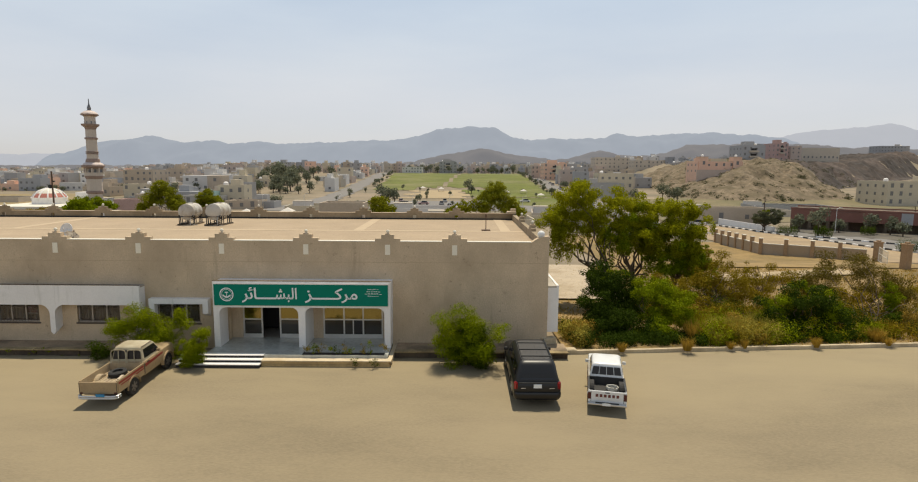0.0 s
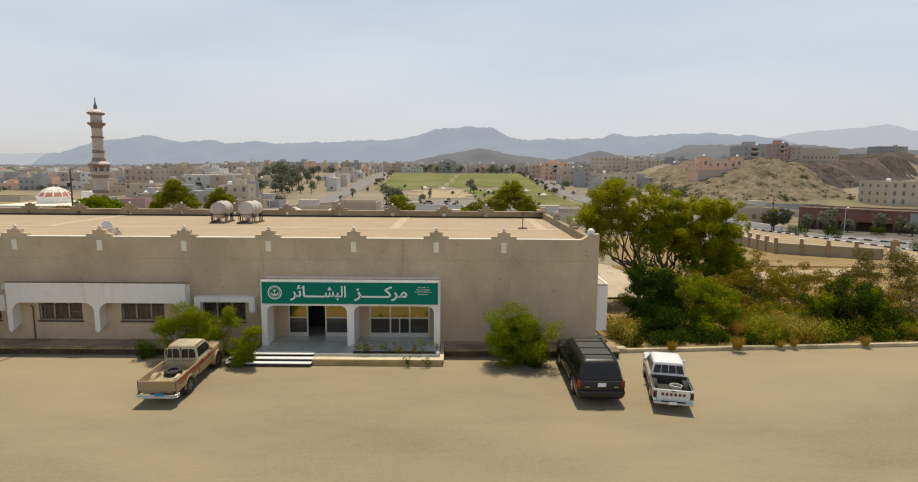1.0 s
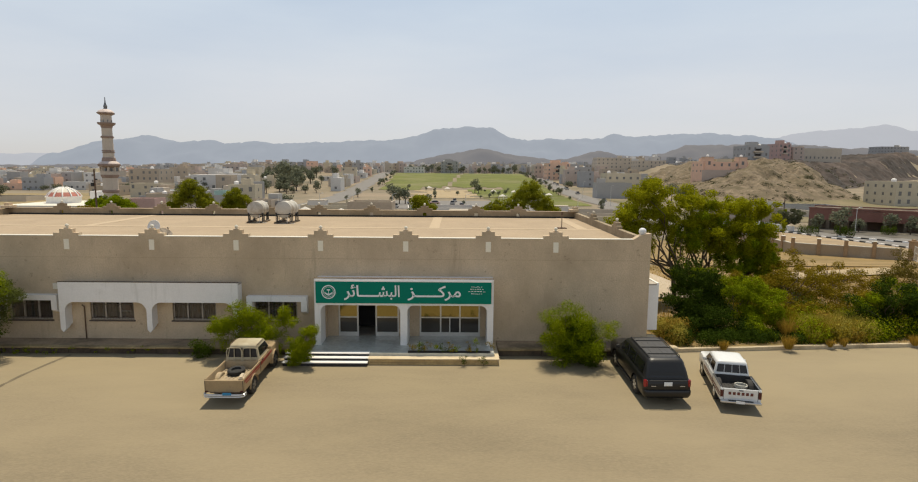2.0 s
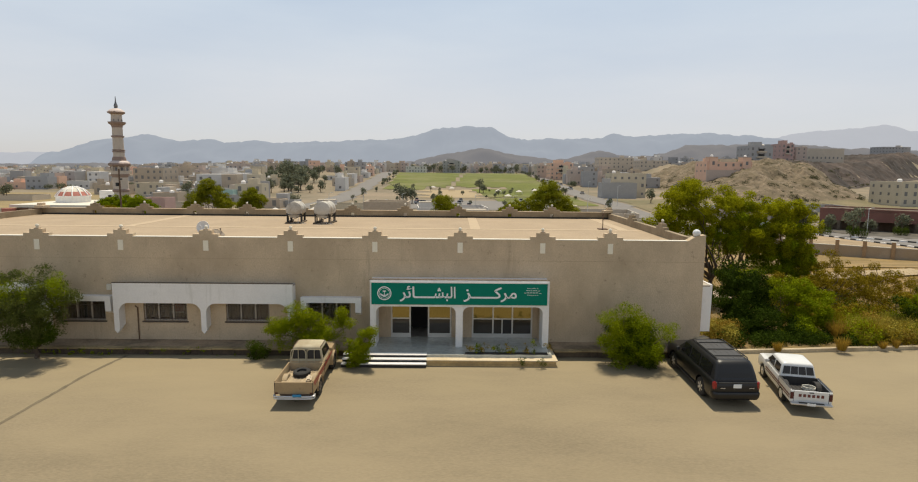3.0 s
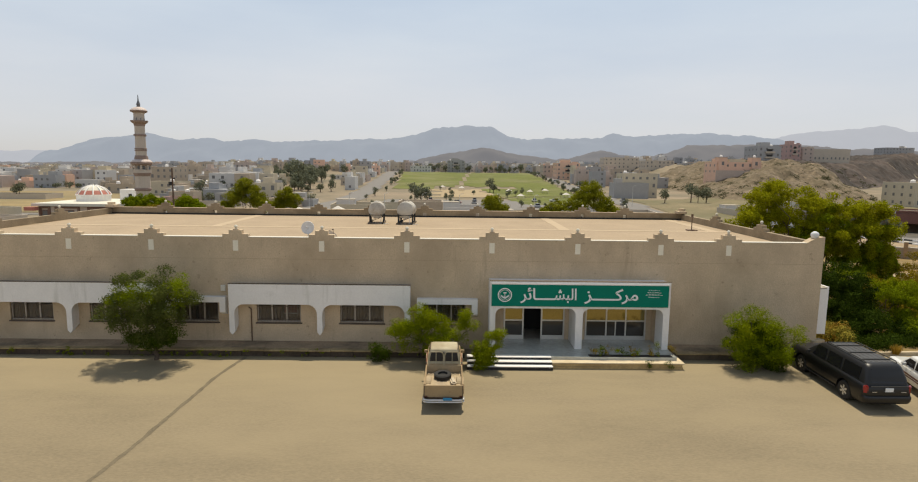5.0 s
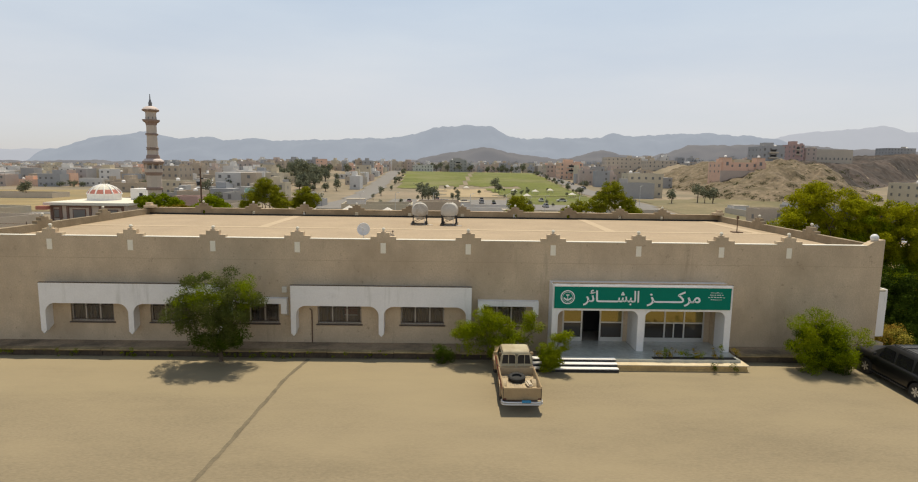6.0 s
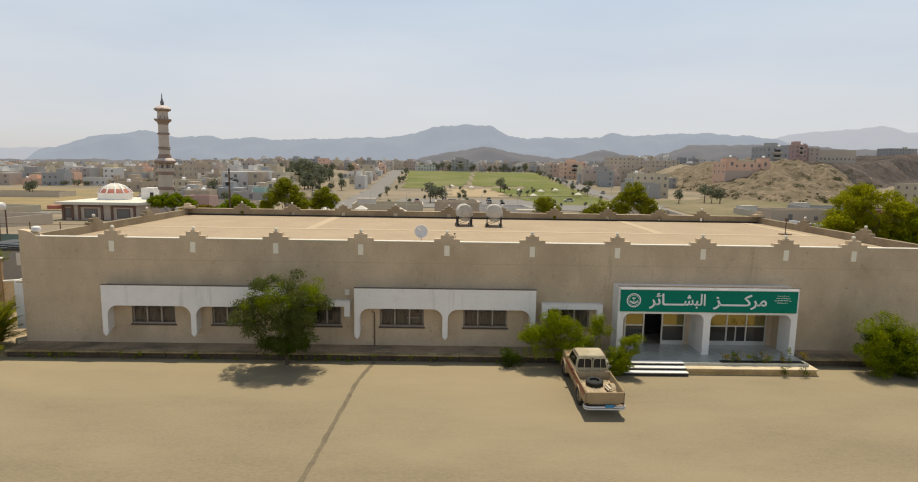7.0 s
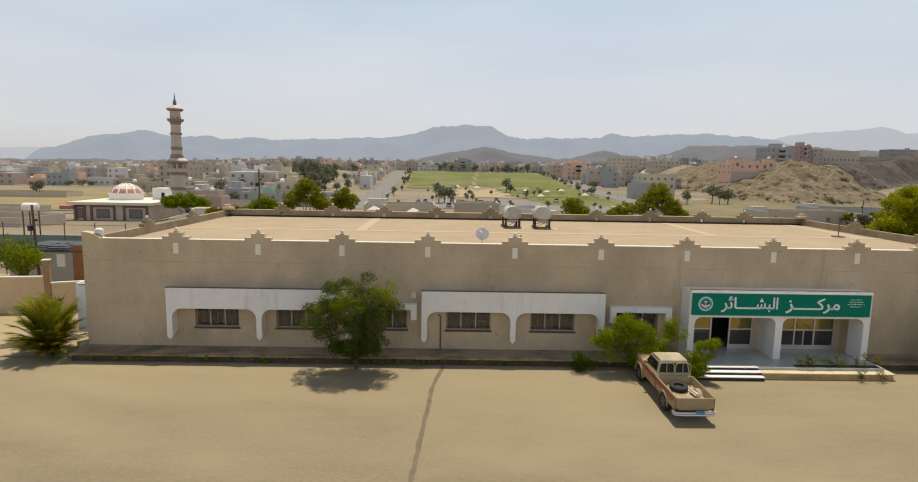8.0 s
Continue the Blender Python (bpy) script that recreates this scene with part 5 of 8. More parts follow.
# The dark leaf group at its base paints in the bush's shade.
tree("bush", "bright green bush against the bare facade wall", (43.2, -2.3, 0),
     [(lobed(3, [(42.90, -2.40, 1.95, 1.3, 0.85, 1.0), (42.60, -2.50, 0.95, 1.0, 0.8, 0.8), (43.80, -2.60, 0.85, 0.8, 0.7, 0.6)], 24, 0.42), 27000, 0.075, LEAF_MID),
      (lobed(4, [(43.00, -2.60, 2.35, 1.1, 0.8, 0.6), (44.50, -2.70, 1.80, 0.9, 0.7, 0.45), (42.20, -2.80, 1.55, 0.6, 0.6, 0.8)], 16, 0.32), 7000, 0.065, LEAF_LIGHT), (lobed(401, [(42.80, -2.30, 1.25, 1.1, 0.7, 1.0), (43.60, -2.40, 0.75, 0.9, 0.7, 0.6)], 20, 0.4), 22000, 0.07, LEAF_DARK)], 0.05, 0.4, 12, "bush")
tree("bush", "straggling bright green bush beside the porch steps", (27.4, -1.9, 0),
     [(lobed(5, [(26.6, -1.9, 1.4, 1.4, 0.5, 0.95), (27.7, -2.0, 1.0, 1.0, 0.5, 0.8)], 24, 0.4, 0.3), 20000, 0.065, LEAF_MID),
      (lobed(6, [(26.8, -2.1, 2.3, 1.1, 0.5, 0.6), (29.0, -2.1, 2.2, 0.45, 0.4, 0.8), (25.6, -2.2, 1.4, 0.6, 0.4, 0.8), (28.1, -2.2, 1.7, 0.9, 0.5, 0.6), (27.0, -2.3, 1.2, 1.2, 0.4, 0.7)], 16, 0.3, 0.2), 15000, 0.065, LEAF_LIGHT)], 0.05, 0.5, 13, "bush")
tree("bush", "small yellow-green bush at the corner of the steps", (29.7, -2.75, 0),
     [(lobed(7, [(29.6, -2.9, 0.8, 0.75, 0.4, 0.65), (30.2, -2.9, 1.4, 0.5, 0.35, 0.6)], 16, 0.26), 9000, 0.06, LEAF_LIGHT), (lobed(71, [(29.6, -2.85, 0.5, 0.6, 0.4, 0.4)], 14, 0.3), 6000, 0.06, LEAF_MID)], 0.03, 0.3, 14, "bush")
tree("bush", "low scrubby shrub by the walkway kerb", (24.4, -1.95, 0),
     [(clumps_in(8, 8, (24.4, -1.95, 0.5), (0.6, 0.25, 0.35), 0.28), 1800, 0.08, LEAF_DARK)], 0.02, 0.2, 15, "bush")


def palm(x, y, z, size, seed, name="palm", label="bushy date palm with arching yellow-green fronds"):
    rnd = random.Random(seed)
    e = empty(name, pose(x, y, z))
    tagged(e, label, "palm")
    bm = bmesh.new()
    tube(bm, [(0, 0, -0.1), (0, 0, 0.22 * size)], [0.22, 0.16], 8)
    part("trunk", bm, BARK, e)
    for i in range(120):
        a, lift = rnd.uniform(0, 2 * math.pi), rnd.uniform(0.3, 1.52)
        n = 9
        L = size * rnd.uniform(0.75, 1.0) * (0.75 + 0.38 * lift)
        pts = []
        for j in range(n + 1):
            s = j / n
            rr, zz = 0.66 * L * s * math.cos(lift) + 0.14 * L * s * s * math.sin(lift), 0.06 * size + L * s * math.sin(lift) - 0.27 * L * s * s
            pts.append(Vector((rr * math.cos(a), rr * math.sin(a), zz)))
        bm = bmesh.new()
        for j in range(n):
            p, q = pts[j], pts[j + 1]
            d = (q - p).normalized()
            sd = d.cross(Vector((0, 0, 1))).normalized()
            for k in range(4):
                base = p.lerp(q, k / 4)
                for sgn in (-1, 1):
                    tip = base + (d * 0.9 + sd * sgn * rnd.uniform(0.5, 0.85) + Vector((0, 0, rnd.uniform(-0.35, 0.1)))) * size * 0.19 * (1.15 - 0.7 * j / n)
                    w = d * 0.01 * size
                    bm.faces.new([bm.verts.new(v) for v in (base - w, base + w, tip)])
        part("frond", bm, (LEAF_DARK, LEAF_OLIVE_GREEN, LEAF_OLIVE, LEAF_OLIVE_GREEN, LEAF_MID)[i % 5], e)
    return e


palm(-2.1, -0.45, 0, 3.15, 4)


# sprigs in the planter
sp = random.Random(88)
for i in range(13):
    x, h = 35.0 + 0.33 * i + sp.uniform(-0.1, 0.1), sp.uniform(0.35, 0.8)
    y, z = (-2.1, 0.43)
    if i in (8, 11):
        y, z, h = -2.85, 0.0, 0.5
    sprig = empty("sprig", pose(x, y, z))
    tagged(sprig, "thin straggling half-dry weed in the planter", "weed", "planter weeds")
    bm = bmesh.new()
    branch(bm, (0, 0, -0.03), (sp.uniform(-0.08, 0.08), sp.uniform(-0.06, 0.02), h), 0.012, 0.004, sp, 0.1)
    part("stem", bm, BARK, sprig)
    leaves("foliage", clumps_in(600 + i, 7, (0, -0.05, h * 0.55), (0.24, 0.14, h * 0.5), 0.11), 260, 0.05, (LEAF_OLIVE, LEAF_MID, LEAF_DARK)[i % 3], sprig, 620 + i)

# weeds along the foot of the kerb
g2 = random.Random(71)
cl = [(g2.uniform(0, 28), -1.5 + g2.uniform(-0.12, 0.1), g2.uniform(0.0, 0.4), g2.uniform(0.05, 0.16), 0.08, g2.uniform(0.05, 0.14)) for _ in range(70)]
weeds = leaves("weeds", cl, 2600, 0.06, LEAF_MID, None, 72)
tagged(weeds, "sparse yellowish weeds along the walkway kerb", "weeds", kind="stuff")

# ---- the garden beside the building ----
g0 = axis((48.45, 130, 4))
gv = [0, 0.06, 0.15, 0.3, 0.5, 0.75, 1.0]
def garden_z(y):
    """The garden's soil falls gently away from the kerb."""
    return 0.12 - 0.04 * y


garden = bake([(x, lot_edge(x) + 0.2 + 34 * v, garden_z(lot_edge(x) + 0.2 + 34 * v) + 0.12 * noise.noise(Vector((x * 0.3, v * 9, 1))) * (1 if 0 < v else 0)) for v in gv for x in g0],
              [(j * len(g0) + i, j * len(g0) + i + 1, (j + 1) * len(g0) + i + 1, (j + 1) * len(g0) + i) for j in range(len(gv) - 1) for i in range(len(g0) - 1)], "garden_soil", OCHRE)
garden.data.shade_smooth()
tagged(garden, "dry ochre soil of the unkempt garden", "soil", kind="structure")

kerb = empty("kerb")
tagged(kerb, "pale concrete kerb along the edge of the lot", "kerb", kind="structure")
stone = None
x = 48.5
while x < 100:
    m = pose(x, lot_edge(x), 0, 0, 0, 5.03)
    if stone is None:
        stone = box_part("kerb_stone", (-0.3, 0.0, -0.3, 0.97, 0.20, 0.20), KERB_TAN, kerb, bevel=0.02)
        stone.matrix_basis = m
    else:
        again(stone, kerb, m @ pose(0, random.uniform(-0.01, 0.01), random.uniform(-0.015, 0.01), 0, 0, random.uniform(-0.5, 0.5)))
    x += 1.0


def tuft(x, y, z, h, r, n, mat, seed, label="tuft of dry yellow grass at the kerb"):
    g = random.Random(seed)
    bm = bmesh.new()
    for _ in range(n):
        a, rr = g.uniform(0, 6.283), r * g.random() ** 0.5
        p = Vector((rr * 0.35 * math.cos(a), rr * 0.35 * math.sin(a), 0))
        q = Vector((rr * math.cos(a), rr * math.sin(a), h * g.uniform(0.6, 1.1)))
        w = Vector((-math.sin(a), math.cos(a), 0)) * 0.01
        mid = p.lerp(q, 0.55) + Vector((0, 0, h * 0.14))
        v = [bm.verts.new(c) for c in (p - w, p + w, mid + w * 0.8, mid - w * 0.8, q)]
        bm.faces.new((v[0], v[1], v[2], v[3]))
        bm.faces.new((v[3], v[2], v[4]))
    o = part("grass_tuft", bm, mat)
    o.matrix_basis = pose(x, y, z)
    return tagged(o, label, "grass", "grass tufts")


for i, (x, y, h, r) in enumerate(((51.4, -0.6, 0.5, 0.4), (55.0, -0.3, 0.75, 0.55), (57.5, 0.1, 0.4, 0.35), (62.4, 0.5, 0.6, 0.4), (66.7, 1.0, 0.5, 0.5), (58.3, 0.2, 0.5, 0.3), (49.4, 1.0, 0.8, 0.5), (49.9, 2.6, 1.0, 0.6), (72.8, 1.5, 0.6, 0.6))):
    tuft(x, y, garden_z(y), h, r, 220, LEAF_DRY, 40 + i)
for i, (x, y, h, r) in enumerate(((56.2, 1.8, 1.2, 0.9), (57.6, 1.3, 1.3, 0.9), (58.7, 2.1, 1.1, 0.8), (56.9, 3.1, 1.4, 0.9), (66.6, 1.8, 0.8, 0.8), (68.2, 2.9, 0.9, 0.9))):
    tuft(x, y, garden_z(y), h, r, 420, LEAF_OLIVE if i % 2 else LEAF_DRY, 60 + i, "clump of tall yellow-green grass in the garden")

# dry grass scattered over the field
g = np.random.default_rng(8)
n = 46000
px, py = g.uniform(49, 104, n), g.uniform(0.5, 33, n)
keep = py > -0.3 + 0.088 * (px - 48.5)
px, py = px[keep], py[keep]
n = len(px)
dens = np.sin(px * 0.9) * np.cos(py * 0.8) + g.uniform(-1, 1, n) > -0.2
px, py = px[dens], py[dens]
n = len(px)
hh = g.uniform(0.06, 0.26, n)
ang = g.uniform(0, 6.28, n)
co = np.stack([np.stack([px - 0.03 * np.cos(ang), py - 0.03 * np.sin(ang), garden_z(py)], 1), np.stack([px + 0.03 * np.cos(ang), py + 0.03 * np.sin(ang), garden_z(py)], 1),
               np.stack([px + g.normal(0, 0.1, n), py + g.normal(0, 0.1, n), garden_z(py) + hh], 1)], 1).reshape(-1, 3)
field = bake([tuple(c) for c in co.tolist()], [(3 * i, 3 * i + 1, 3 * i + 2) for i in range(n)], "dry_grass", LEAF_DRY)
tagged(field, "thin dry yellow grass over the neglected garden", "grass", kind="stuff")

tree("tree", "tall open green tree with thin leaning limbs beside the building", (54.0, 13.1, garden_z(13.1)),
     [(lobed(21, [(51.1, 12.5, 7.6, 1.75, 1.65, 1.34), (52.9, 12.7, 7.1, 1.76, 1.65, 1.24), (50.0, 12.0, 5.8, 1.24, 1.34, 1.24), (52.2, 13.2, 5.9, 1.65, 1.45, 1.03)], 24, 0.5, 0.6), 30000, 0.13, LEAF_EUC),
      (lobed(22, [(50.8, 12.7, 4.8, 1.76, 1.45, 1.14), (52.7, 12.9, 6.1, 1.76, 1.34, 1.24), (54.0, 12.7, 5.4, 1.24, 1.24, 1.65)], 18, 0.45, 0.9), 15000, 0.13, LEAF_EUC)], 0.17, 2.6, 21)
tree("tree", "broad bright green tree in the middle of the clump", (56.3, 14.2, garden_z(14.2)),
     [(lobed(23, [(55.3, 13.2, 6.8, 1.86, 1.65, 1.45), (57.3, 13.7, 6.4, 1.66, 1.66, 1.35), (55.8, 12.9, 5.1, 1.76, 1.55, 1.14), (57.5, 13.2, 4.8, 1.24, 1.34, 1.34)], 24, 0.5, 0.6), 32000, 0.13, LEAF_EUC),
      (lobed(24, [(56.0, 13.4, 5.4, 2.28, 1.66, 1.66), (57.8, 13.2, 3.7, 1.45, 1.34, 1.24), (54.7, 12.9, 4.4, 1.24, 1.24, 1.03)], 26, 0.45, 0.8), 19000, 0.13, LEAF_MID)], 0.18, 2.4, 22)
tree("tree", "dense green tree at the end of the clump", (59.5, 13.7, garden_z(13.7)),
     [(lobed(25, [(58.9, 12.9, 6.7, 1.45, 1.45, 1.14), (60.4, 13.2, 5.8, 1.55, 1.55, 1.45), (59.0, 12.5, 4.8, 1.65, 1.55, 1.34), (60.2, 12.7, 3.5, 1.45, 1.45, 1.34)], 24, 0.5, 0.5), 32000, 0.13, LEAF_EUC),
      (lobed(26, [(59.2, 13.2, 4.4, 1.86, 1.65, 2.28), (58.6, 12.7, 2.3, 1.55, 1.45, 1.45), (60.3, 12.5, 2.3, 1.24, 1.24, 1.24)], 26, 0.45, 0.6), 21000, 0.13, LEAF_MID)], 0.16, 1.8, 23)
tree("bush", "large green shrub in the garden by the kerb, its self-shade painted dark", (52.1, 4.7, garden_z(4.7)),
     [(lobed(27, [(51.8, 5.3, 2.0, 1.52, 1.52, 1.62), (52.8, 4.9, 1.1, 1.41, 1.51, 1.21), (51.1, 3.3, 0.8, 0.90, 1.21, 1.00), (52.0, 2.4, 0.8, 1.20, 1.00, 1.00), (53.4, 2.1, 0.5, 1.00, 0.80, 0.70), (51.0, 3.6, 1.9, 0.9, 1.2, 1.3), (51.1, 2.6, 0.8, 0.9, 1.0, 0.8), (51.4, 4.6, 3.2, 1.1, 1.1, 0.9), (52.9, 4.4, 2.6, 1.0, 1.0, 0.9)], 24, 0.48), 52000, 0.11, LEAF_SHADED), (lobed(28, [(51.9, 4.9, 3.2, 1.21, 1.01, 0.50)], 10, 0.35), 1800, 0.1, LEAF_MID)], 0.07, 0.6, 24, "bush")
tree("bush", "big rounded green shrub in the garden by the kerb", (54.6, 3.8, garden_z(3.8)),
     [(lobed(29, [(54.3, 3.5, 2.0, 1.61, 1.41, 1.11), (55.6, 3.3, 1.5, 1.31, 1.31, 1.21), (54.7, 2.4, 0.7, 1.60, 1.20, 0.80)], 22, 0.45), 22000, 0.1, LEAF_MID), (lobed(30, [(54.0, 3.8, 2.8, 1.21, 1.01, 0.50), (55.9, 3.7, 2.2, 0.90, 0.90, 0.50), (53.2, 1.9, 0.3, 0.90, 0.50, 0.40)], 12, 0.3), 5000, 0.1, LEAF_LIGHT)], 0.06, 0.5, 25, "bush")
tree("bush", "wide green shrub behind the kerb, its self-shade painted dark", (63.1, 3.5, garden_z(3.5)),
     [(lobed(31, [(61.8, 3.3, 1.6, 1.61, 1.41, 1.31), (63.7, 3.5, 2.0, 1.51, 1.41, 1.31), (65.4, 3.3, 0.9, 1.51, 1.31, 1.10), (62.7, 2.2, 0.5, 2.20, 0.90, 0.70)], 22, 0.48), 24000, 0.11, LEAF_SHADED), (lobed(32, [(63.5, 3.5, 2.6, 1.41, 1.00, 0.60), (64.8, 3.1, 1.5, 1.30, 0.80, 0.60), (61.6, 3.3, 1.8, 1.00, 0.80, 0.60)], 14, 0.33), 8000, 0.1, LEAF_MID)], 0.07, 0.5, 26, "bush")
tree("bush", "sparse olive shrub with dry twigs in the garden", (60.4, 9.2, garden_z(9.2)),
     [(lobed(33, [(60.6, 9.0, 2.3, 1.74, 1.43, 1.33), (59.0, 8.5, 1.5, 1.43, 1.33, 1.22), (62.1, 9.0, 1.5, 1.33, 1.23, 1.23)], 16, 0.42), 9000, 0.1, LEAF_OLIVE)], 0.06, 0.6, 27, "bush")
tree("bush", "sparse brownish shrub in the garden", (57.2, 8.4, garden_z(8.4)),
     [(lobed(34, [(57.3, 8.1, 1.7, 1.83, 1.43, 1.22), (58.0, 6.7, 0.8, 1.62, 1.22, 0.81)], 16, 0.4), 7000, 0.1, LEAF_OLIVE), (clumps_in(35, 10, (58.0, 5.8, 0.5), (1.82, 1.21, 0.61), 0.4), 2400, 0.1, LEAF_DRY)], 0.05, 0.5, 28, "bush")
tree("tree", "half-bare spreading tree with dry grey twigs", (68.6, 4.7, garden_z(4.7)),
     [(lobed(36, [(68.5, 8.1, 3.4, 1.8, 1.6, 1.1), (70.3, 7.2, 2.7, 1.6, 1.5, 1.1), (66.9, 7.4, 2.5, 1.4, 1.3, 0.9), (71.6, 6.8, 1.9, 1.2, 1.2, 1.0)], 30, 0.42), 26000, 0.085, LEAF_BROWN), (lobed(37, [(70.5, 5.8, 2.1, 0.81, 0.91, 1.01)], 12, 0.34), 2600, 0.1, LEAF_MID), (lobed(38, [(69.4, 4.4, 0.6, 0.81, 0.71, 0.71)], 12, 0.34), 3000, 0.1, LEAF_DARK)], 0.06, 0.5, 29)
tree("tree", "leafless grey shrub behind the garden bushes", (65.7, 12.5, garden_z(12.5)), [(clumps_in(39, 14, (65.7, 12.5, 1.8), (1.34, 1.03, 1.03), 0.25), 60, 0.08, LEAF_DRY)], 0.06, 0.8, 30)
tree("bush", "bushy olive shrub at the garden's far side", (73.1, 9.0, garden_z(9.0)),
     [(lobed(40, [(73.1, 9.0, 1.1, 1.74, 1.53, 1.12)], 20, 0.45), 5500, 0.1, LEAF_OLIVE)], 0.05, 0.5, 31, "bush")
tree("bush", "tall olive shrub beside the garden trees", (62.1, 12.2, garden_z(12.2)),
     [(lobed(48, [(62.0, 12.0, 2.1, 1.44, 1.44, 1.55), (63.7, 10.4, 1.5, 1.44, 1.33, 1.33), (61.8, 14.8, 2.2, 1.56, 1.35, 1.45)], 20, 0.42), 14000, 0.1, LEAF_OLIVE), (lobed(49, [(61.6, 13.2, 2.5, 1.24, 1.24, 1.65)], 20, 0.42), 8000, 0.11, LEAF_MID)], 0.07, 0.6, 48, "bush")
tree("bush", "brown-green thorny shrub beyond the garden trees", (66.8, 15.3, garden_z(15.3)),
     [(lobed(50, [(66.5, 15.1, 1.4, 1.66, 1.46, 1.35), (68.8, 14.1, 1.1, 1.45, 1.35, 1.14)], 18, 0.42), 9000, 0.1, LEAF_OLIVE)], 0.06, 0.5, 49, "bush")
# brush that closes the gaps between the shrubs
for i, (x, y, r, h, mat) in enumerate(((49.9, 2.9, 0.50, 1.0, LEAF_STRAW), (53.8, 9.0, 1.74, 2.45, LEAF_DARK), (58.6, 5.6, 1.42, 1.62, LEAF_OLIVE), (59.4, 3.3, 1.00, 1.10, LEAF_DRY),
                                       (62.2, 11.9, 1.65, 2.27, LEAF_OLIVE), (64.2, 8.1, 1.53, 1.73, LEAF_OLIVE), (66.5, 4.9, 1.01, 1.31, LEAF_DARK), (67.7, 10.7, 1.54, 1.95, LEAF_OLIVE), (70.8, 4.4, 1.21, 1.21, LEAF_DRY),
                                       (75.8, 11.3, 1.65, 1.85, LEAF_OLIVE), (73.9, 6.1, 1.22, 1.32, LEAF_MID), (56.7, 11.3, 1.54, 2.26, LEAF_MID), (78.9, 6.7, 1.52, 1.52, LEAF_OLIVE),
                                       (49.8, 1.8, 0.90, 0.90, LEAF_DRY), (58.0, 2.4, 1.30, 0.90, LEAF_LIGHT), (59.5, 1.8, 1.00, 0.70, LEAF_DRY), (60.4, 6.2, 1.42, 1.32, LEAF_OLIVE),
                                       (58.7, 10.8, 1.54, 2.47, LEAF_DARK), (67.5, 2.9, 0.90, 0.70, LEAF_LIGHT), (66.2, 7.2, 1.42, 1.32, LEAF_DRY), (74.6, 3.5, 1.31, 0.90, LEAF_DRY), (71.5, 11.9, 1.65, 1.65, LEAF_OLIVE), (63.9, 15.4, 1.56, 1.77, LEAF_OLIVE))):
    tree("bush", "rough dry brush among the garden shrubs", (x, y, garden_z(y)), [(clumps_in(500 + i, 12, (x, y, garden_z(y) + h * 0.5), (r, r * 0.8, h * 0.45), 0.42), 4200, 0.1, mat)], 0.04, 0.4, 500 + i, "bush")
# low brush and rank grass that cover the soil between the shrubs
b2 = random.Random(404)


def brush(n, x0, x1, y0, y1, r, h, count, mat, seed, label):
    cl = []
    while len(cl) < n:
        x, y = b2.uniform(x0, x1), b2.uniform(y0, y1)
        if y > lot_edge(x) + 0.7:
            k = b2.uniform(0.5, 1.3)
            cl.append((x, y, garden_z(y) + h * k * 0.45, r * k, r * k, h * k * 0.6))
    o = leaves("undergrowth", cl, count, 0.1, mat, None, seed, -0.6)
    tagged(o, label, "undergrowth", kind="stuff")


brush(16, 49.1, 50.2, 0.0, 4.4, 0.45, 0.55, 3600, LEAF_DRY, 415, "ochre dry grass beside the end of the building")
brush(34, 50.7, 56.6, -0.1, 2.0, 0.5, 0.6, 11000, LEAF_SHADED, 416, "low green weeds spilling towards the kerb, painted dark with shade")
brush(34, 60.5, 67.5, 0.7, 2.9, 0.5, 0.5, 9000, LEAF_DARK, 417, "low green weeds at the foot of the shrubs")
brush(110, 55.3, 72.0, 0.2, 11.3, 0.8, 0.9, 26000, LEAF_OLIVE, 411, "olive dry undergrowth between the garden shrubs")
brush(70, 55.3, 77.0, 0.2, 10.1, 0.7, 0.6, 18000, LEAF_DRY, 412, "dry yellow weeds covering the garden soil")
brush(44, 55.0, 63.7, 6.0, 16.0, 0.9, 1.3, 12000, LEAF_DARK, 413, "dark green undergrowth under the garden trees")
brush(45, 56.2, 62.2, 0.9, 5.6, 0.6, 0.9, 11000, LEAF_LIGHT, 414, "rank yellow-green grass behind the kerb")
brush(46, 67, 82, 1.5, 9, 0.9, 1.3, 17000, LEAF_BROWN, 421, "brown-olive brush over the far side of the garden")
brush(26, 67, 80, 2.5, 8, 0.8, 1.5, 9000, LEAF_DARK, 422, "dark green brush over the far side of the garden")
brush(40, 56, 66, 0.3, 6, 0.7, 1.1, 12000, LEAF_LIGHT, 423, "tall yellow-green grass between the shrubs")
brush(34, 56.9, 61.6, 0.3, 2.8, 0.45, 0.9, 12000, LEAF_STRAW, 425, "pale straw-green grass between the shrubs and the kerb")
brush(14, 48.9, 50.3, 0.2, 2.6, 0.4, 0.9, 5000, LEAF_STRAW, 426, "bright ochre dry grass at the corner of the building")
brush(14, 49.0, 50.4, 0.0, 5, 0.5, 0.8, 4000, LEAF_SHADED, 424, "weeds against the end of the building, painted dark with shade")
for i in range(16):
    tuft(57.2 + 0.22 * i + 0.3 * (i % 3), 1.0 + 0.45 * (i % 5) + 0.09 * i, garden_z(2.0), 0.9 + 0.12 * (i % 4), 0.85, 300, LEAF_STRAW, 760 + i, "clump of pale straw-green grass by the kerb")
gs = axis((48.7, 60, 1.2))
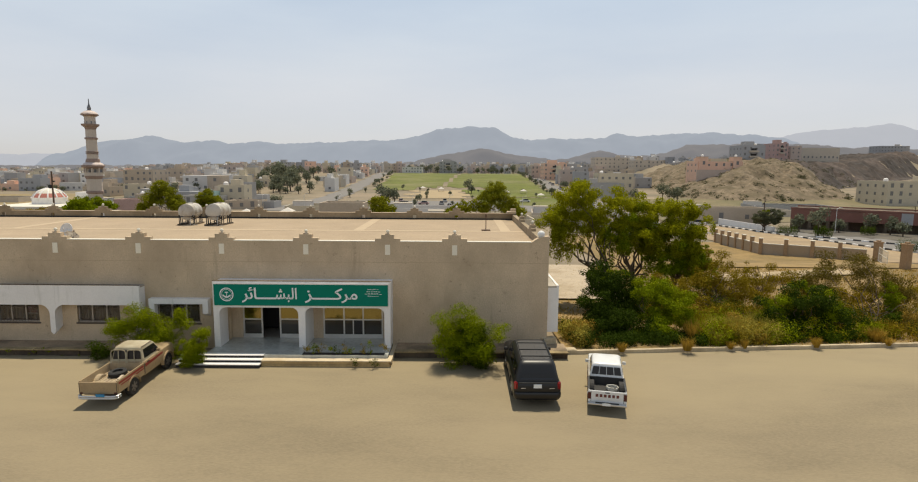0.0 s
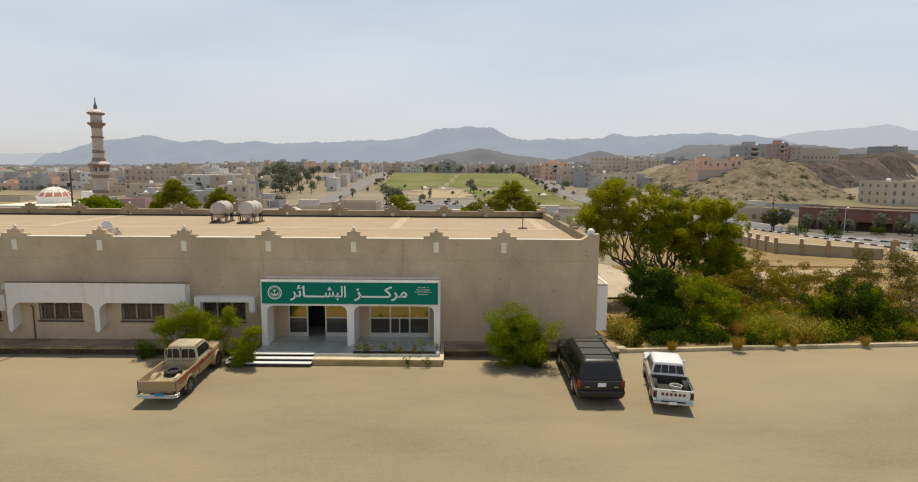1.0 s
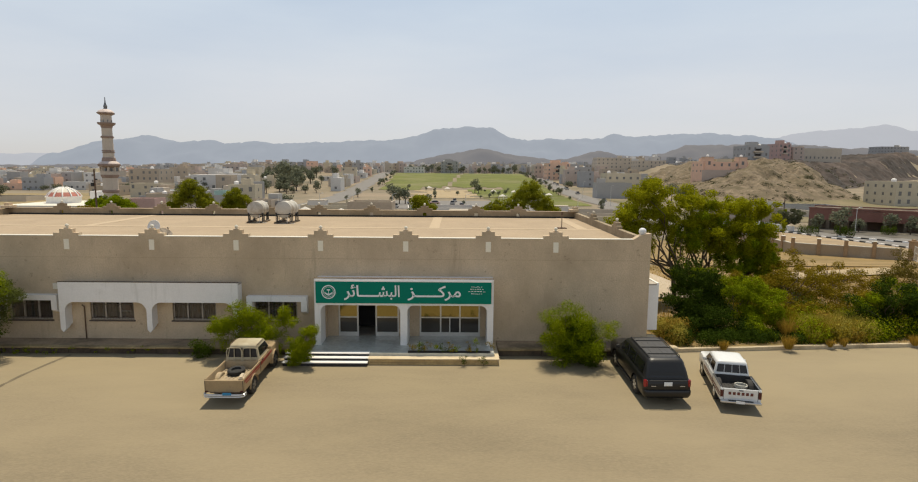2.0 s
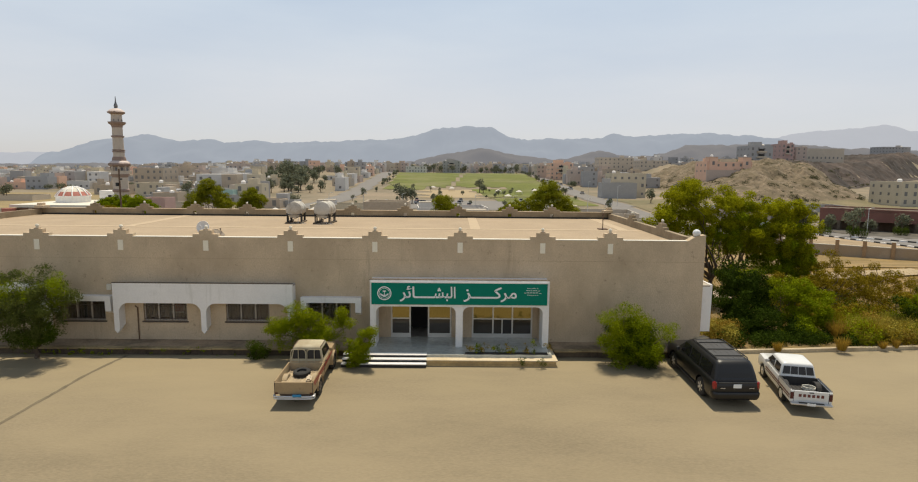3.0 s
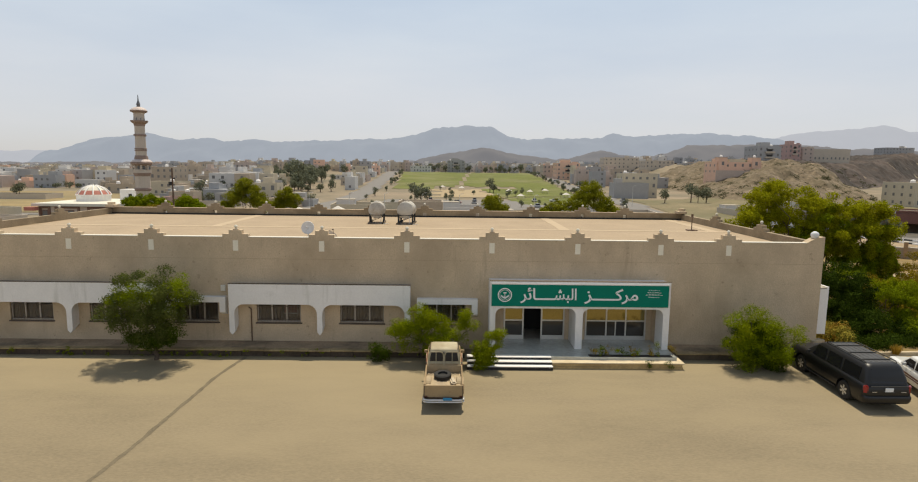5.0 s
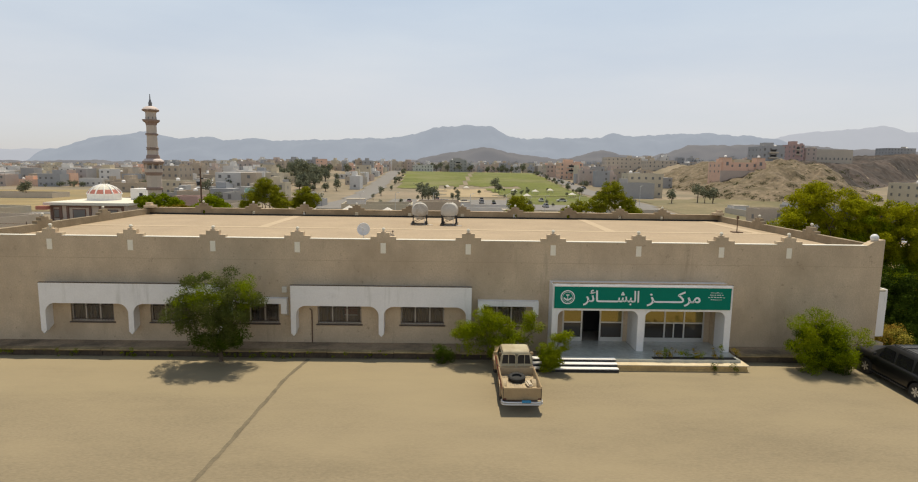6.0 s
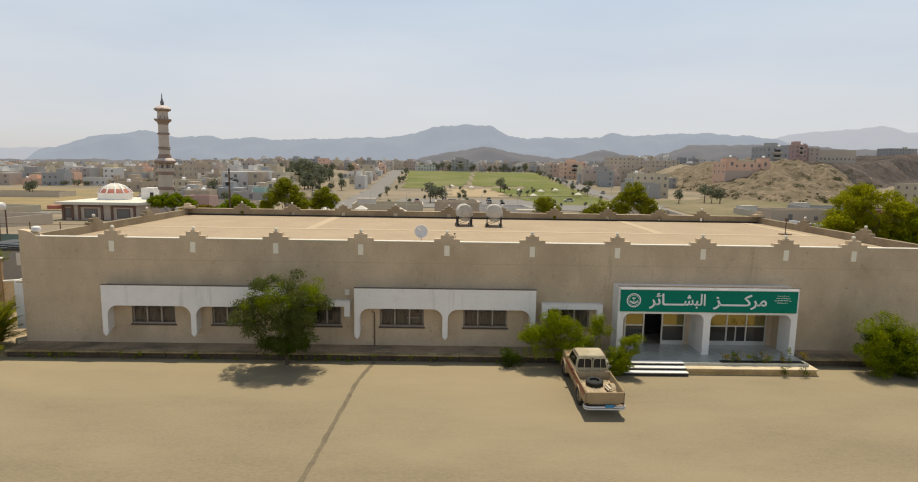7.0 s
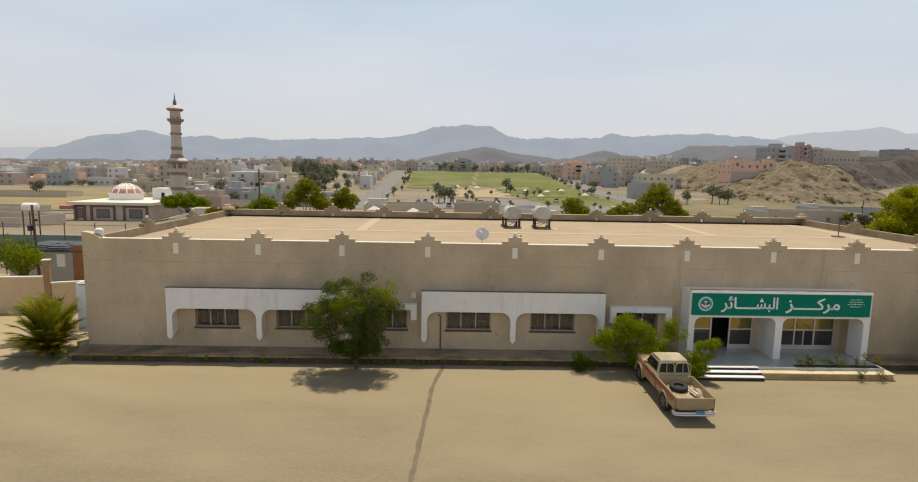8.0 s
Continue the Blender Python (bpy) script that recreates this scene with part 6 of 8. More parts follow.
clearing = bake([(x, y, garden_z(y) + 0.16 + 0.03 * noise.noise(Vector((x, y, 5)))) for y in axis((13.5, 34, 1.5)) for x in [48.7 + (q - 48.7) * (0.72 + 0.2 * noise.noise(Vector((y * 0.3, 2, 1)))) for q in gs]],
                [(j * len(gs) + i, j * len(gs) + i + 1, (j + 1) * len(gs) + i + 1, (j + 1) * len(gs) + i) for j in range(len(axis((13.5, 34, 1.5))) - 1) for i in range(len(gs) - 1)], "sand", PALE_SOIL)
tagged(clearing, "pale bare sand under the garden trees", "sand", kind="structure")
# trees just behind the building
tree("tree", "round green tree behind the rear parapet", (33.0, 39.8, height(33, 39.8)), [(lobed(41, [(32.9, 39.8, 5.1, 1.5, 1.3, 1.1), (33.9, 39.8, 4.2, 1.1, 1.1, 0.9)], 60, 0.45), 15000, 0.16, LEAF_OLIVE_GREEN)], 0.14, 3.0, 41)
tree("tree", "tall green tree rising behind the rear parapet", (47.8, 53.1, height(47.8, 53.1)), [(lobed(42, [(48.0, 53.1, 6.3, 1.5, 1.5, 1.5), (49.6, 53.1, 4.6, 1.6, 1.5, 1.4), (46.4, 53.1, 4.8, 1.6, 1.5, 1.4), (51.2, 53.3, 3.4, 1.1, 1.1, 1.0)], 60, 0.55), 30000, 0.18, LEAF_OLIVE_GREEN), (lobed(43, [(43.6, 53.0, 3.9, 1.7, 1.5, 1.2), (41.6, 53.0, 3.2, 0.9, 1.0, 0.8)], 50, 0.45), 11000, 0.18, LEAF_OLIVE_GREEN)], 0.18, 3.0, 42)
tree("tree", "spreading green tree behind the building", (-4.3, 60.4, height(-4.3, 60.4)), [(lobed(44, [(-4.6, 60.4, 6.2, 1.3, 1.3, 1.4), (-3.4, 60.4, 4.9, 1.7, 1.6, 1.4), (-6.2, 60.4, 4.4, 1.5, 1.4, 1.2), (-2.0, 60.4, 3.6, 1.5, 1.4, 1.2), (-7.6, 60.4, 3.0, 0.9, 0.9, 0.9)], 60, 0.55), 34000, 0.18, LEAF_OLIVE_GREEN)], 0.18, 2.5, 43)
tree("tree", "smaller green tree behind the building", (0.6, 65.6, height(0.6, 65.6)), [(lobed(45, [(0.2, 65.6, 4.9, 1.3, 1.3, 1.3), (1.6, 65.6, 3.9, 1.2, 1.2, 1.2), (-1.0, 65.6, 3.2, 1.3, 1.2, 1.0)], 50, 0.5), 18000, 0.18, LEAF_OLIVE_GREEN)], 0.15, 2.5, 44)
tree("bush", "yellow-green bush rising behind the rear parapet", (-4.5, 40.7, height(-4.5, 40.7)), [(lobed(46, [(-4.6, 40.7, 4.8, 1.6, 1.3, 1.1), (-3.4, 40.7, 4.1, 1.0, 1.0, 0.8), (-5.9, 40.7, 4.0, 1.0, 1.0, 0.9)], 50, 0.45), 18000, 0.16, LEAF_MID)], 0.1, 3.0, 45, "tree")
tree("bush", "pale dusty bush rising behind the rear parapet", (-8.8, 40.7, height(-8.8, 40.7)), [(lobed(47, [(-8.4, 40.7, 3.8, 1.1, 1.0, 0.7), (-10.3, 40.7, 3.7, 1.2, 1.0, 0.8)], 40, 0.42), 10000, 0.16, LEAF_OLIVE)], 0.1, 3.0, 46, "tree")
tree("tree", "broad yellow-green tree at the foot of the minaret", (-42.0, 102.0, height(-42, 102)), [(lobed(405, [(-42.0, 102, 1.1, 2.6, 2.2, 1.5), (-45.2, 102, 0.6, 2.2, 2.0, 1.3), (-38.8, 102, 0.4, 2.2, 2.0, 1.4)], 50, 0.7), 20000, 0.28, LEAF_MID)], 0.2, 2.0, 405)
tree("tree", "green tree beyond the boundary wall", (-12.8, 12.5, -0.03 * 12.5), [(clumps_in(48, 14, (-12.9, 12.5, 2.9), (1.45, 1.24, 1.14), 0.7), 4500, 0.15, LEAF_MID)], 0.12, 1.6, 47)

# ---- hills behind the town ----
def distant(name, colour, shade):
    """A far range whose haze is painted in as a plain glow, with a little relief."""
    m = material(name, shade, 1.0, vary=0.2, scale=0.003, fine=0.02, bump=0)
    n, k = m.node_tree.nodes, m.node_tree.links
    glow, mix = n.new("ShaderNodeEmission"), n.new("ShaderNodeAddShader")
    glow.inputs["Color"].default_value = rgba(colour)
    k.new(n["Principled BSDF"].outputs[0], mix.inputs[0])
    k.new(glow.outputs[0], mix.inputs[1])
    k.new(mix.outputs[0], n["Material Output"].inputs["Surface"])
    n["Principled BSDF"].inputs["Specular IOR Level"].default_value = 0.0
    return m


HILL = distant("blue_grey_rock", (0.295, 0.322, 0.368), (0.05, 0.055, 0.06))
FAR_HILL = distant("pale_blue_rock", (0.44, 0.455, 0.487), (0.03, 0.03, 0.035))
ROCKY = material("rocky_hill", (0.185, 0.14, 0.09), 1.0, vary=0.75, scale=0.3, fine=1.0, bump=0.8, stain=(0.125, 0.098, 0.056), stain_at=0.52, pits=(0.085, 0.075, 0.04))


def ridge(name, label, crest_line, y, depth, base, seed, mat, rough=0.8, size=1.0):
    """A range of hills whose crest runs through the given (x, height) pairs, with small spurs."""
    x0, x1 = crest_line[0][0], crest_line[-1][0]
    nx, ny = int((x1 - x0) / (1.6 * size)), 22
    verts = []
    for j in range(ny + 1):
        v = j / ny
        for i in range(nx + 1):
            x = x0 + (x1 - x0) * i / nx
            k = max(q for q in range(len(crest_line) - 1) if crest_line[q][0] <= x + 1e-6)
            (xa, za), (xb, zb) = crest_line[k], crest_line[k + 1]
            s = (x - xa) / (xb - xa)
            crest = za + (zb - za) * (0.45 * s + 0.55 * s * s * (3 - 2 * s)) - base
            crest += rough * (0.5 * noise.noise(Vector((x / size * 0.09, seed, 0))) + 0.45 * noise.noise(Vector((x / size * 0.3, seed, 3))) + 0.9 * noise.noise(Vector((x / size * 0.22, seed, 8))) * noise.noise(Vector((x / size * 0.9, seed, 5))) + 0.35 * noise.noise(Vector((x / size * 0.7, seed, 6))))
            side = math.sin(math.pi * min(v, 1) * 0.5) ** 0.8
            spur = rough * 2.4 * noise.noise(Vector((x / size * 0.06, v * 3, seed + 9))) * math.sin(math.pi * v)
            verts.append((x, y - depth * (1 - v), base + (crest * side + spur)))
    faces = [(j * (nx + 1) + i, j * (nx + 1) + i + 1, (j + 1) * (nx + 1) + i + 1, (j + 1) * (nx + 1) + i) for j in range(ny) for i in range(nx)]
    o = bake(verts, faces, name, mat)
    o.data.shade_smooth()
    return tagged(o, label, "hills", kind="structure")


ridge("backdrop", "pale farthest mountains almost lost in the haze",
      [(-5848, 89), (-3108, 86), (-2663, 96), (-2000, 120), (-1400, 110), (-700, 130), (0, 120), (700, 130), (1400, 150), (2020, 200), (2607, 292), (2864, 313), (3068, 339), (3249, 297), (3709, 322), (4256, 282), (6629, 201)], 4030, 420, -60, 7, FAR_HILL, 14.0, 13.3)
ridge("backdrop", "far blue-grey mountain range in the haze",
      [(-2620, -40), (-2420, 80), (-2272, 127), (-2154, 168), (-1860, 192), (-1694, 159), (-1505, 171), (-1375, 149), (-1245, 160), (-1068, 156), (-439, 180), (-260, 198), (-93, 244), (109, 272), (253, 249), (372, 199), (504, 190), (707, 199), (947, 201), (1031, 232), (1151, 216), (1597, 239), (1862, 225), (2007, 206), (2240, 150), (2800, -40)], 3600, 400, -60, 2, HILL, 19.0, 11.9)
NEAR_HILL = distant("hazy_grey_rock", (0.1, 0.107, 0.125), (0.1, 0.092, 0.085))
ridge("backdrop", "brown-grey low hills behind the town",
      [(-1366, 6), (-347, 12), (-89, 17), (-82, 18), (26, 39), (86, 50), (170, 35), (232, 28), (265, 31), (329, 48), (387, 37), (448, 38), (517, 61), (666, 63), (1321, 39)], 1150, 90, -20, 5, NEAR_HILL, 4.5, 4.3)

# ---- the town ----
# House colours and far glass are paled to suggest the town's haze.
PAINTS = {
    "beige": material("house_beige", (0.528, 0.458, 0.370), 0.9, vary=0.1, scale=0.4, fine=3, bump=0.1),
    "white": material("house_white", (0.634, 0.607, 0.572), 0.9, vary=0.08, scale=0.4, fine=3, bump=0.1),
    "grey": material("house_grey", (0.387, 0.374, 0.361), 0.9, vary=0.1, scale=0.4, fine=3, bump=0.1),
    "tan": material("house_tan", (0.458, 0.378, 0.290), 0.9, vary=0.1, scale=0.4, fine=3, bump=0.1),
    "cream": material("house_cream", (0.554, 0.484, 0.361), 0.9, vary=0.1, scale=0.4, fine=3, bump=0.1),
    "pink": material("house_pink", (0.510, 0.414, 0.352), 0.9, vary=0.1, scale=0.4, fine=3, bump=0.1),
    "orange": material("house_orange", (0.74, 0.49, 0.36), 0.9, vary=0.1, scale=0.4, fine=3, bump=0.1),
    "red": material("house_red", (0.47, 0.32, 0.285), 0.9, vary=0.1, scale=0.4, fine=3, bump=0.1),
    "turquoise": material("house_turquoise", (0.32, 0.47, 0.44), 0.9, vary=0.1, scale=0.4, fine=3, bump=0.1),
    "slate": material("house_slate", (0.37, 0.37, 0.375), 0.9, vary=0.1, scale=0.4, fine=3, bump=0.1),
}
ROOF_FLAT = material("flat_roofs", (0.4, 0.35, 0.28), 0.95, vary=0.15, scale=0.5, fine=4, bump=0.1)
FAR_GLASS = glass_material("far_glass", (0.17, 0.165, 0.16), 0.35)


def pane_mesh(w, h):
    bm = bmesh.new()
    box(bm, -w / 2, -0.03, 0, w / 2, 0.05, h)
    return mesh_of("window", bm, FAR_GLASS)


PANES = {"small": pane_mesh(1.1, 1.2), "tall": pane_mesh(1.2, 1.7)}


def house(x, y, w, d, top, paint, base=None, label="", storeys=None, tank=True, seed=0, panes=True, yaw=0.0):
    """A flat-roofed house with its front to the south, a parapet and rows of windows."""
    rnd = random.Random(seed * 7 + int(x * 13))
    z0 = (height(x, y) if base is None else base)
    h = top - z0
    e = empty("house", pose(x, y, z0, 0, 0, yaw))
    tagged(e, label or "%s flat-roofed town house with rows of small windows" % paint, "house", "houses of the town")
    bm = bmesh.new()
    box(bm, -w / 2, 0, -6.0, w / 2, d, h - 0.7)
    part("wall", bm, PAINTS[paint], e)
    bm = bmesh.new()
    t = 0.25
    for q in ((-w / 2, 0, w / 2, t), (-w / 2, d - t, w / 2, d), (-w / 2, t, -w / 2 + t, d - t), (w / 2 - t, t, w / 2, d - t)):
        box(bm, q[0], q[1], h - 0.7, q[2], q[3], h)
    part("parapet", bm, PAINTS[paint], e)
    box_part("roof", (-w / 2 + t, t, h - 0.7, w / 2 - t, d - t, h - 0.6), ROOF_FLAT, e)
    if rnd.random() < 0.6 and w > 5:
        a = rnd.uniform(-w / 2 + 2, w / 2 - 2)
        box_part("stair_house", (a - 1.8, d * 0.5, h - 0.6, a + 1.8, d * 0.5 + 3, h + 2.0), PAINTS[paint], e)
    if tank and rnd.random() < 0.7:
        a = rnd.uniform(-w / 2 + 1, w / 2 - 1)
        bm = bmesh.new()
        spin(bm, [(0.0, 0), (0.9, 0), (0.9, 1.4), (0.5, 1.8), (0, 1.85)], (a, d * 0.3, h - 0.6), 10)
        part("roof_tank", bm, WHITE, e)
    if panes:
        n = storeys or max(1, round(h / 3.4))
        k = max(2, round(w / rnd.uniform(3.0, 4.2)))
        for s in range(n):
            for i in range(k):
                if rnd.random() < 0.12:
                    continue
                o = new("window", PANES["tall" if rnd.random() < 0.5 else "small"])
                o.parent, o.matrix_basis = e, pose(-w / 2 + w * (i + 0.5) / k, 0, (h - 0.4) * (s + 0.35) / n)
        for s in range(n):
            for i in range(max(1, int(d / 4.5))):
                side = -1 if x > 35 else 1
                o = new("window", PANES["small"])
                o.parent, o.matrix_basis = e, pose(side * w / 2, d * (i + 0.5) / max(1, int(d / 4.5)), (h - 0.4) * (s + 0.35) / n, 0, 0, 90)
    return e


house(-412.3, 585.0, 63.7, 18.0, -2.1, "cream", label="long cream apartment block with many small windows")
house(-354.6, 585.0, 43.6, 18.0, 4.1, "slate")
house(-131.3, 242.8, 12.7, 13.7, -0.2, "tan")
house(-123.3, 265.0, 15.4, 15.8, 7.9, "tan", label="tall tan block behind the minaret")
house(-106.5, 235.1, 14.5, 13.0, 1.4, "cream")
house(-231.1, 507.0, 11.2, 16.8, 4.6, "white")
house(-113.6, 321.5, 16.6, 16.6, 2.0, "beige")
house(-442.4, 585.0, 40.4, 18.0, -7.9, "grey", label="long grey shed among the houses")
house(-69.2, 255.9, 10.9, 12.7, 1.6, "white")
house(-78.5, 320.6, 9.0, 12.0, 2.4, "cream")
house(-51.8, 383.7, 17.0, 17.0, 2.8, "white", label="white villa with a pink upper wall")
house(-40.7, 392.5, 8.8, 15.0, 3.2, "red", label="red painted house beside a white villa")
house(-6.5, 564.6, 20.8, 18.0, 10.7, "white", label="white villa at the top of the park")
house(30.5, 582.1, 18.5, 18.0, 16.6, "grey", label="grey apartment block behind the park")
house(117.5, 416.1, 18.1, 18.0, 14.0, "orange", label="orange apartment block beside the road")
house(106.9, 442.3, 9.6, 18.0, 12.3, "pink")
house(130.7, 394.1, 13.9, 17.3, 10.5, "grey")
house(187.5, 513.0, 32.8, 18.0, 20.7, "beige", label="wide beige apartment block with three storeys")
house(206.0, 463.2, 24.7, 18.0, 17.4, "beige")
house(223.2, 430.2, 16.5, 18.0, 15.2, "grey")
house(112.3, 239.4, 16.4, 8.6, 3.2, "grey", label="long bare grey concrete building at the foot of the hill", panes=False, tank=False)
house(119.3, 248.4, 16.8, 12.4, 7.7, "cream")
peach = house(193.0, 300.0, 26.0, 16.3, 14.5, "orange", label="peach coloured villa with two corner towers on the hill")
pz = height(193.0, 300.0)
for a in (-9.8, 9.6):
    box_part("corner_tower", (a - 2.4, -0.8, -2.0, a + 2.4, 4.9, 17.0 - pz), PAINTS["orange"], peach)
    box_part("tower_cap", (a - 2.7, -1.1, 17.0 - pz, a + 2.7, 5.2, 17.3 - pz), PAINTS["pink"], peach)
    box_part("window", (a - 0.7, -0.88, 12.7 - pz, a + 0.7, -0.802, 14.7 - pz), FAR_GLASS, peach)
    bm = bmesh.new()
    ball(bm, (a, 2.0, 17.8 - pz), 0.8, 6)
    part("roof_tank", bm, WHITE, peach)
box_part("upper_wall", (-4.7, 2.0, 14.5 - pz, 4.5, 10.0, 16.2 - pz), PAINTS["cream"], peach)
box_part("retaining_wall", (-15.0, -4.5, -6.0, 13.0, -3.7, 2.4), PAINTS["pink"], peach)
house(233.0, 341.4, 14.9, 18.0, 25.7, "slate", label="dark grey unfinished block on the hilltop")
house(279.0, 391.0, 9.0, 17.5, 29.5, "red", label="narrow red house on the hilltop")
house(294.6, 399.9, 8.2, 18.0, 27.7, "pink")
house(328.6, 424.0, 29.4, 18.0, 27.5, "beige", label="wide beige house on the hilltop", storeys=1)
house(509.1, 585.0, 30.8, 18.0, 36.4, "grey")
house(228.1, 199.3, 26.2, 18.0, 5.6, "cream", label="large pale house with a high garden wall")
house(117.4, 123.9, 17.6, 7.3, -0.5, "tan", label="low grey building beside the road", tank=False)

house(-21.1, 151.6, 9.3, 7.3, -1.2, "grey", label="long grey shed with a pale sheet roof", panes=False, tank=False)
house(-41.1, 179.0, 9.7, 7.8, 3.0, "cream", label="pale cream house beside a turquoise wall")
house(-47.2, 174.5, 4.1, 4.7, 0.9, "turquoise", label="small turquoise painted block", panes=False, tank=False)
house(-44.0, 117.9, 6.5, 5.7, 1.1, "red", label="low red-brown building behind the minaret", panes=False, tank=False)
house(-241.5, 351.5, 31.6, 15.3, 1.2, "cream", label="long yellow-cream block with a row of windows")
house(-255.5, 474.8, 33.7, 18.0, 7.4, "pink", label="long pinkish apartment block in the town")
# balconies, door bands and roof rooms on the hilltop blocks
for x, y, w, top, paint in ((233.0, 341.4, 14.9, 25.7, "slate"), (279.0, 391.0, 9.0, 29.5, "red"), (117.5, 416.1, 18.1, 14.0, "orange"), (30.5, 582.1, 18.5, 16.6, "grey")):
    block_e = empty("roof_room", pose(x, y, top - 0.6))
    tagged(block_e, "small %s roof room on an apartment block" % paint, "roof room")
    box_part("wall", (-w * 0.3, 3.0, 0, w * 0.1, 9.0, 3.1), PAINTS[paint], block_e)
    box_part("parapet", (w * 0.15, 0.6, 0, w * 0.42, 1.0, 1.5), PAINTS[paint], block_e)
    for k in range(2):
        bm = bmesh.new()
        spin(bm, [(0, 0), (0.7, 0), (0.7, 1.3), (0, 1.6)], (w * (0.22 + 0.14 * k), 6, 0), 10)
        part("roof_tank", bm, WHITE, block_e)
    for z in (-3.8, -7.2):
        box_part("balcony", (-w * 0.2, -1.4, z, w * 0.2, -0.005, z + 1.0), PAINTS["beige"], block_e)
        # Flat dark plate stands in for the doorway's shade.
        box_part("doorway", (-w * 0.12, -0.08, z + 0.02, w * 0.12, -0.004, z + 2.4), DARK, block_e)

# the blocks that fill the town between them
TINY = pane_mesh(1.15, 1.2)


def block(x, y, w, d, h, paint, rnd):
    """A small plain block of the far town, its wall and parapet in one."""
    e = empty("house", pose(x, y, height(x, y), 0, 0, rnd.uniform(-14, 14)))
    tagged(e, "%s flat-roofed house packed among others in the town" % paint, "house", "houses of the town")
    bm = bmesh.new()
    box(bm, -w / 2, 0, -4.0, w / 2, d, h)
    for q in ((-w / 2, 0, w / 2, 0.25), (-w / 2, d - 0.25, w / 2, d), (-w / 2, 0.25, -w / 2 + 0.25, d - 0.25), (w / 2 - 0.25, 0.25, w / 2, d - 0.25)):
        box(bm, q[0], q[1], h, q[2], q[3], h + 0.8)
    if rnd.random() < 0.6:
        a = rnd.uniform(-w / 2 + 0.3, w / 2 - w * 0.4 - 0.3)
        box(bm, a, d * 0.3, h, a + w * 0.4, d * 0.9, h + rnd.uniform(2.2, 3.2))
    part("wall", bm, PAINTS[paint], e)
    bm = bmesh.new()
    box(bm, -w / 2 + 0.26, 0.26, h, w / 2 - 0.26, d * 0.29, h + 0.1)
    part("roof", bm, ROOF_FLAT, e)
    if rnd.random() < 0.5:
        bm = bmesh.new()
        spin(bm, [(0.0, 0), (0.8, 0), (0.8, 1.3), (0, 1.7)], (rnd.uniform(-w / 3, w / 3), d * 0.15, h + 0.1), 8)
        part("roof_tank", bm, WHITE, e)
    if y < 620:
        k = max(2, round(w / 3.4))
        n = max(1, round(h / 3.3))
        for i in range(k):
            for q in range(n):
                if rnd.random() < 0.8:
                    o = new("window", TINY)
                    o.parent, o.matrix_basis = e, pose(-w / 2 + w * (i + 0.5) / k, 0, h * (q + 0.3) / n)


def road_west(y):
    """The middle of the road on the west side of the park."""
    return -5.3 - 0.0486 * y


def road_east(y):
    """The near edge of the road on the east side of the park."""
    return 83.5 + 0.041 * y


def plot(rnd, near, far):
    """A place in the town, as dense in the distance as it is close by."""
    y = 1 / (1 / near + rnd.random() * (1 / far - 1 / near))
    return 30 + rnd.uniform(-0.95, 0.8) * (y + 29), y


def free(x, y, w, d, gap):
    """Whether a plot lies clear of the park, the roads, the hill and the houses that stand."""
    if road_west(y) - 7 - w / 2 < x < road_east(y) + 12 + w / 2 and y < 592:
        return False
    if x > road_east(y) and (y < 330 or y < 500 + 0.87 * (x - 188) and x > 165):
        return False
    if y < 300 and x < 30 - 0.5 * (y + 29):
        return False
    if -0.33 < (x - 30) / (y + 29) < -0.19 and 190 < y < 515:
        return False
    if -96 < x < -36 and 100 < y < 150:
        return False
    return not any(abs(x - a) < (w + b) / 2 + gap and abs(y + d / 2 - c) < (d + f) / 2 + gap for a, b, c, f in taken)


GROVE = [(-112, 505, 46), (-92, 425, 40), (-73, 345, 32), (-50, 265, 24)]   # the eucalyptus grove: middle and width of its rows
rnd = random.Random(77)
taken = [(x, w, y, 14) for x, y, w in GROVE] + [(o.matrix_basis.translation.x, 18, o.matrix_basis.translation.y + 8, 18) for o in bpy.data.objects if o.name.split(".")[0] == "house"] + [(-62, 40, 122, 30)]
count = 0
for _ in range(9000):
    x, y = plot(rnd, 165, 900)
    w, d = rnd.uniform(6, 13), rnd.uniform(7, 12)
    if not free(x, y, w, d, 2.0):
        continue
    taken.append((x, w, y + d / 2, d))
    block(x, y, w, d, rnd.choice((3.6, 4.0, 6.8, 7.2, 7.6, 10.4) if y > 330 else (3.2, 3.6, 4.0, 6.6)), rnd.choice(("beige", "white", "cream", "grey", "tan", "white", "pink", "beige", "grey", "tan", "slate", "orange")), rnd)
    count += 1
    if count >= 290:
        break

# the rest of the town, too small and many to count
bm = bmesh.new()
pal = ["beige", "white", "cream", "grey", "white", "pink", "tan", "slate"]
made = 0
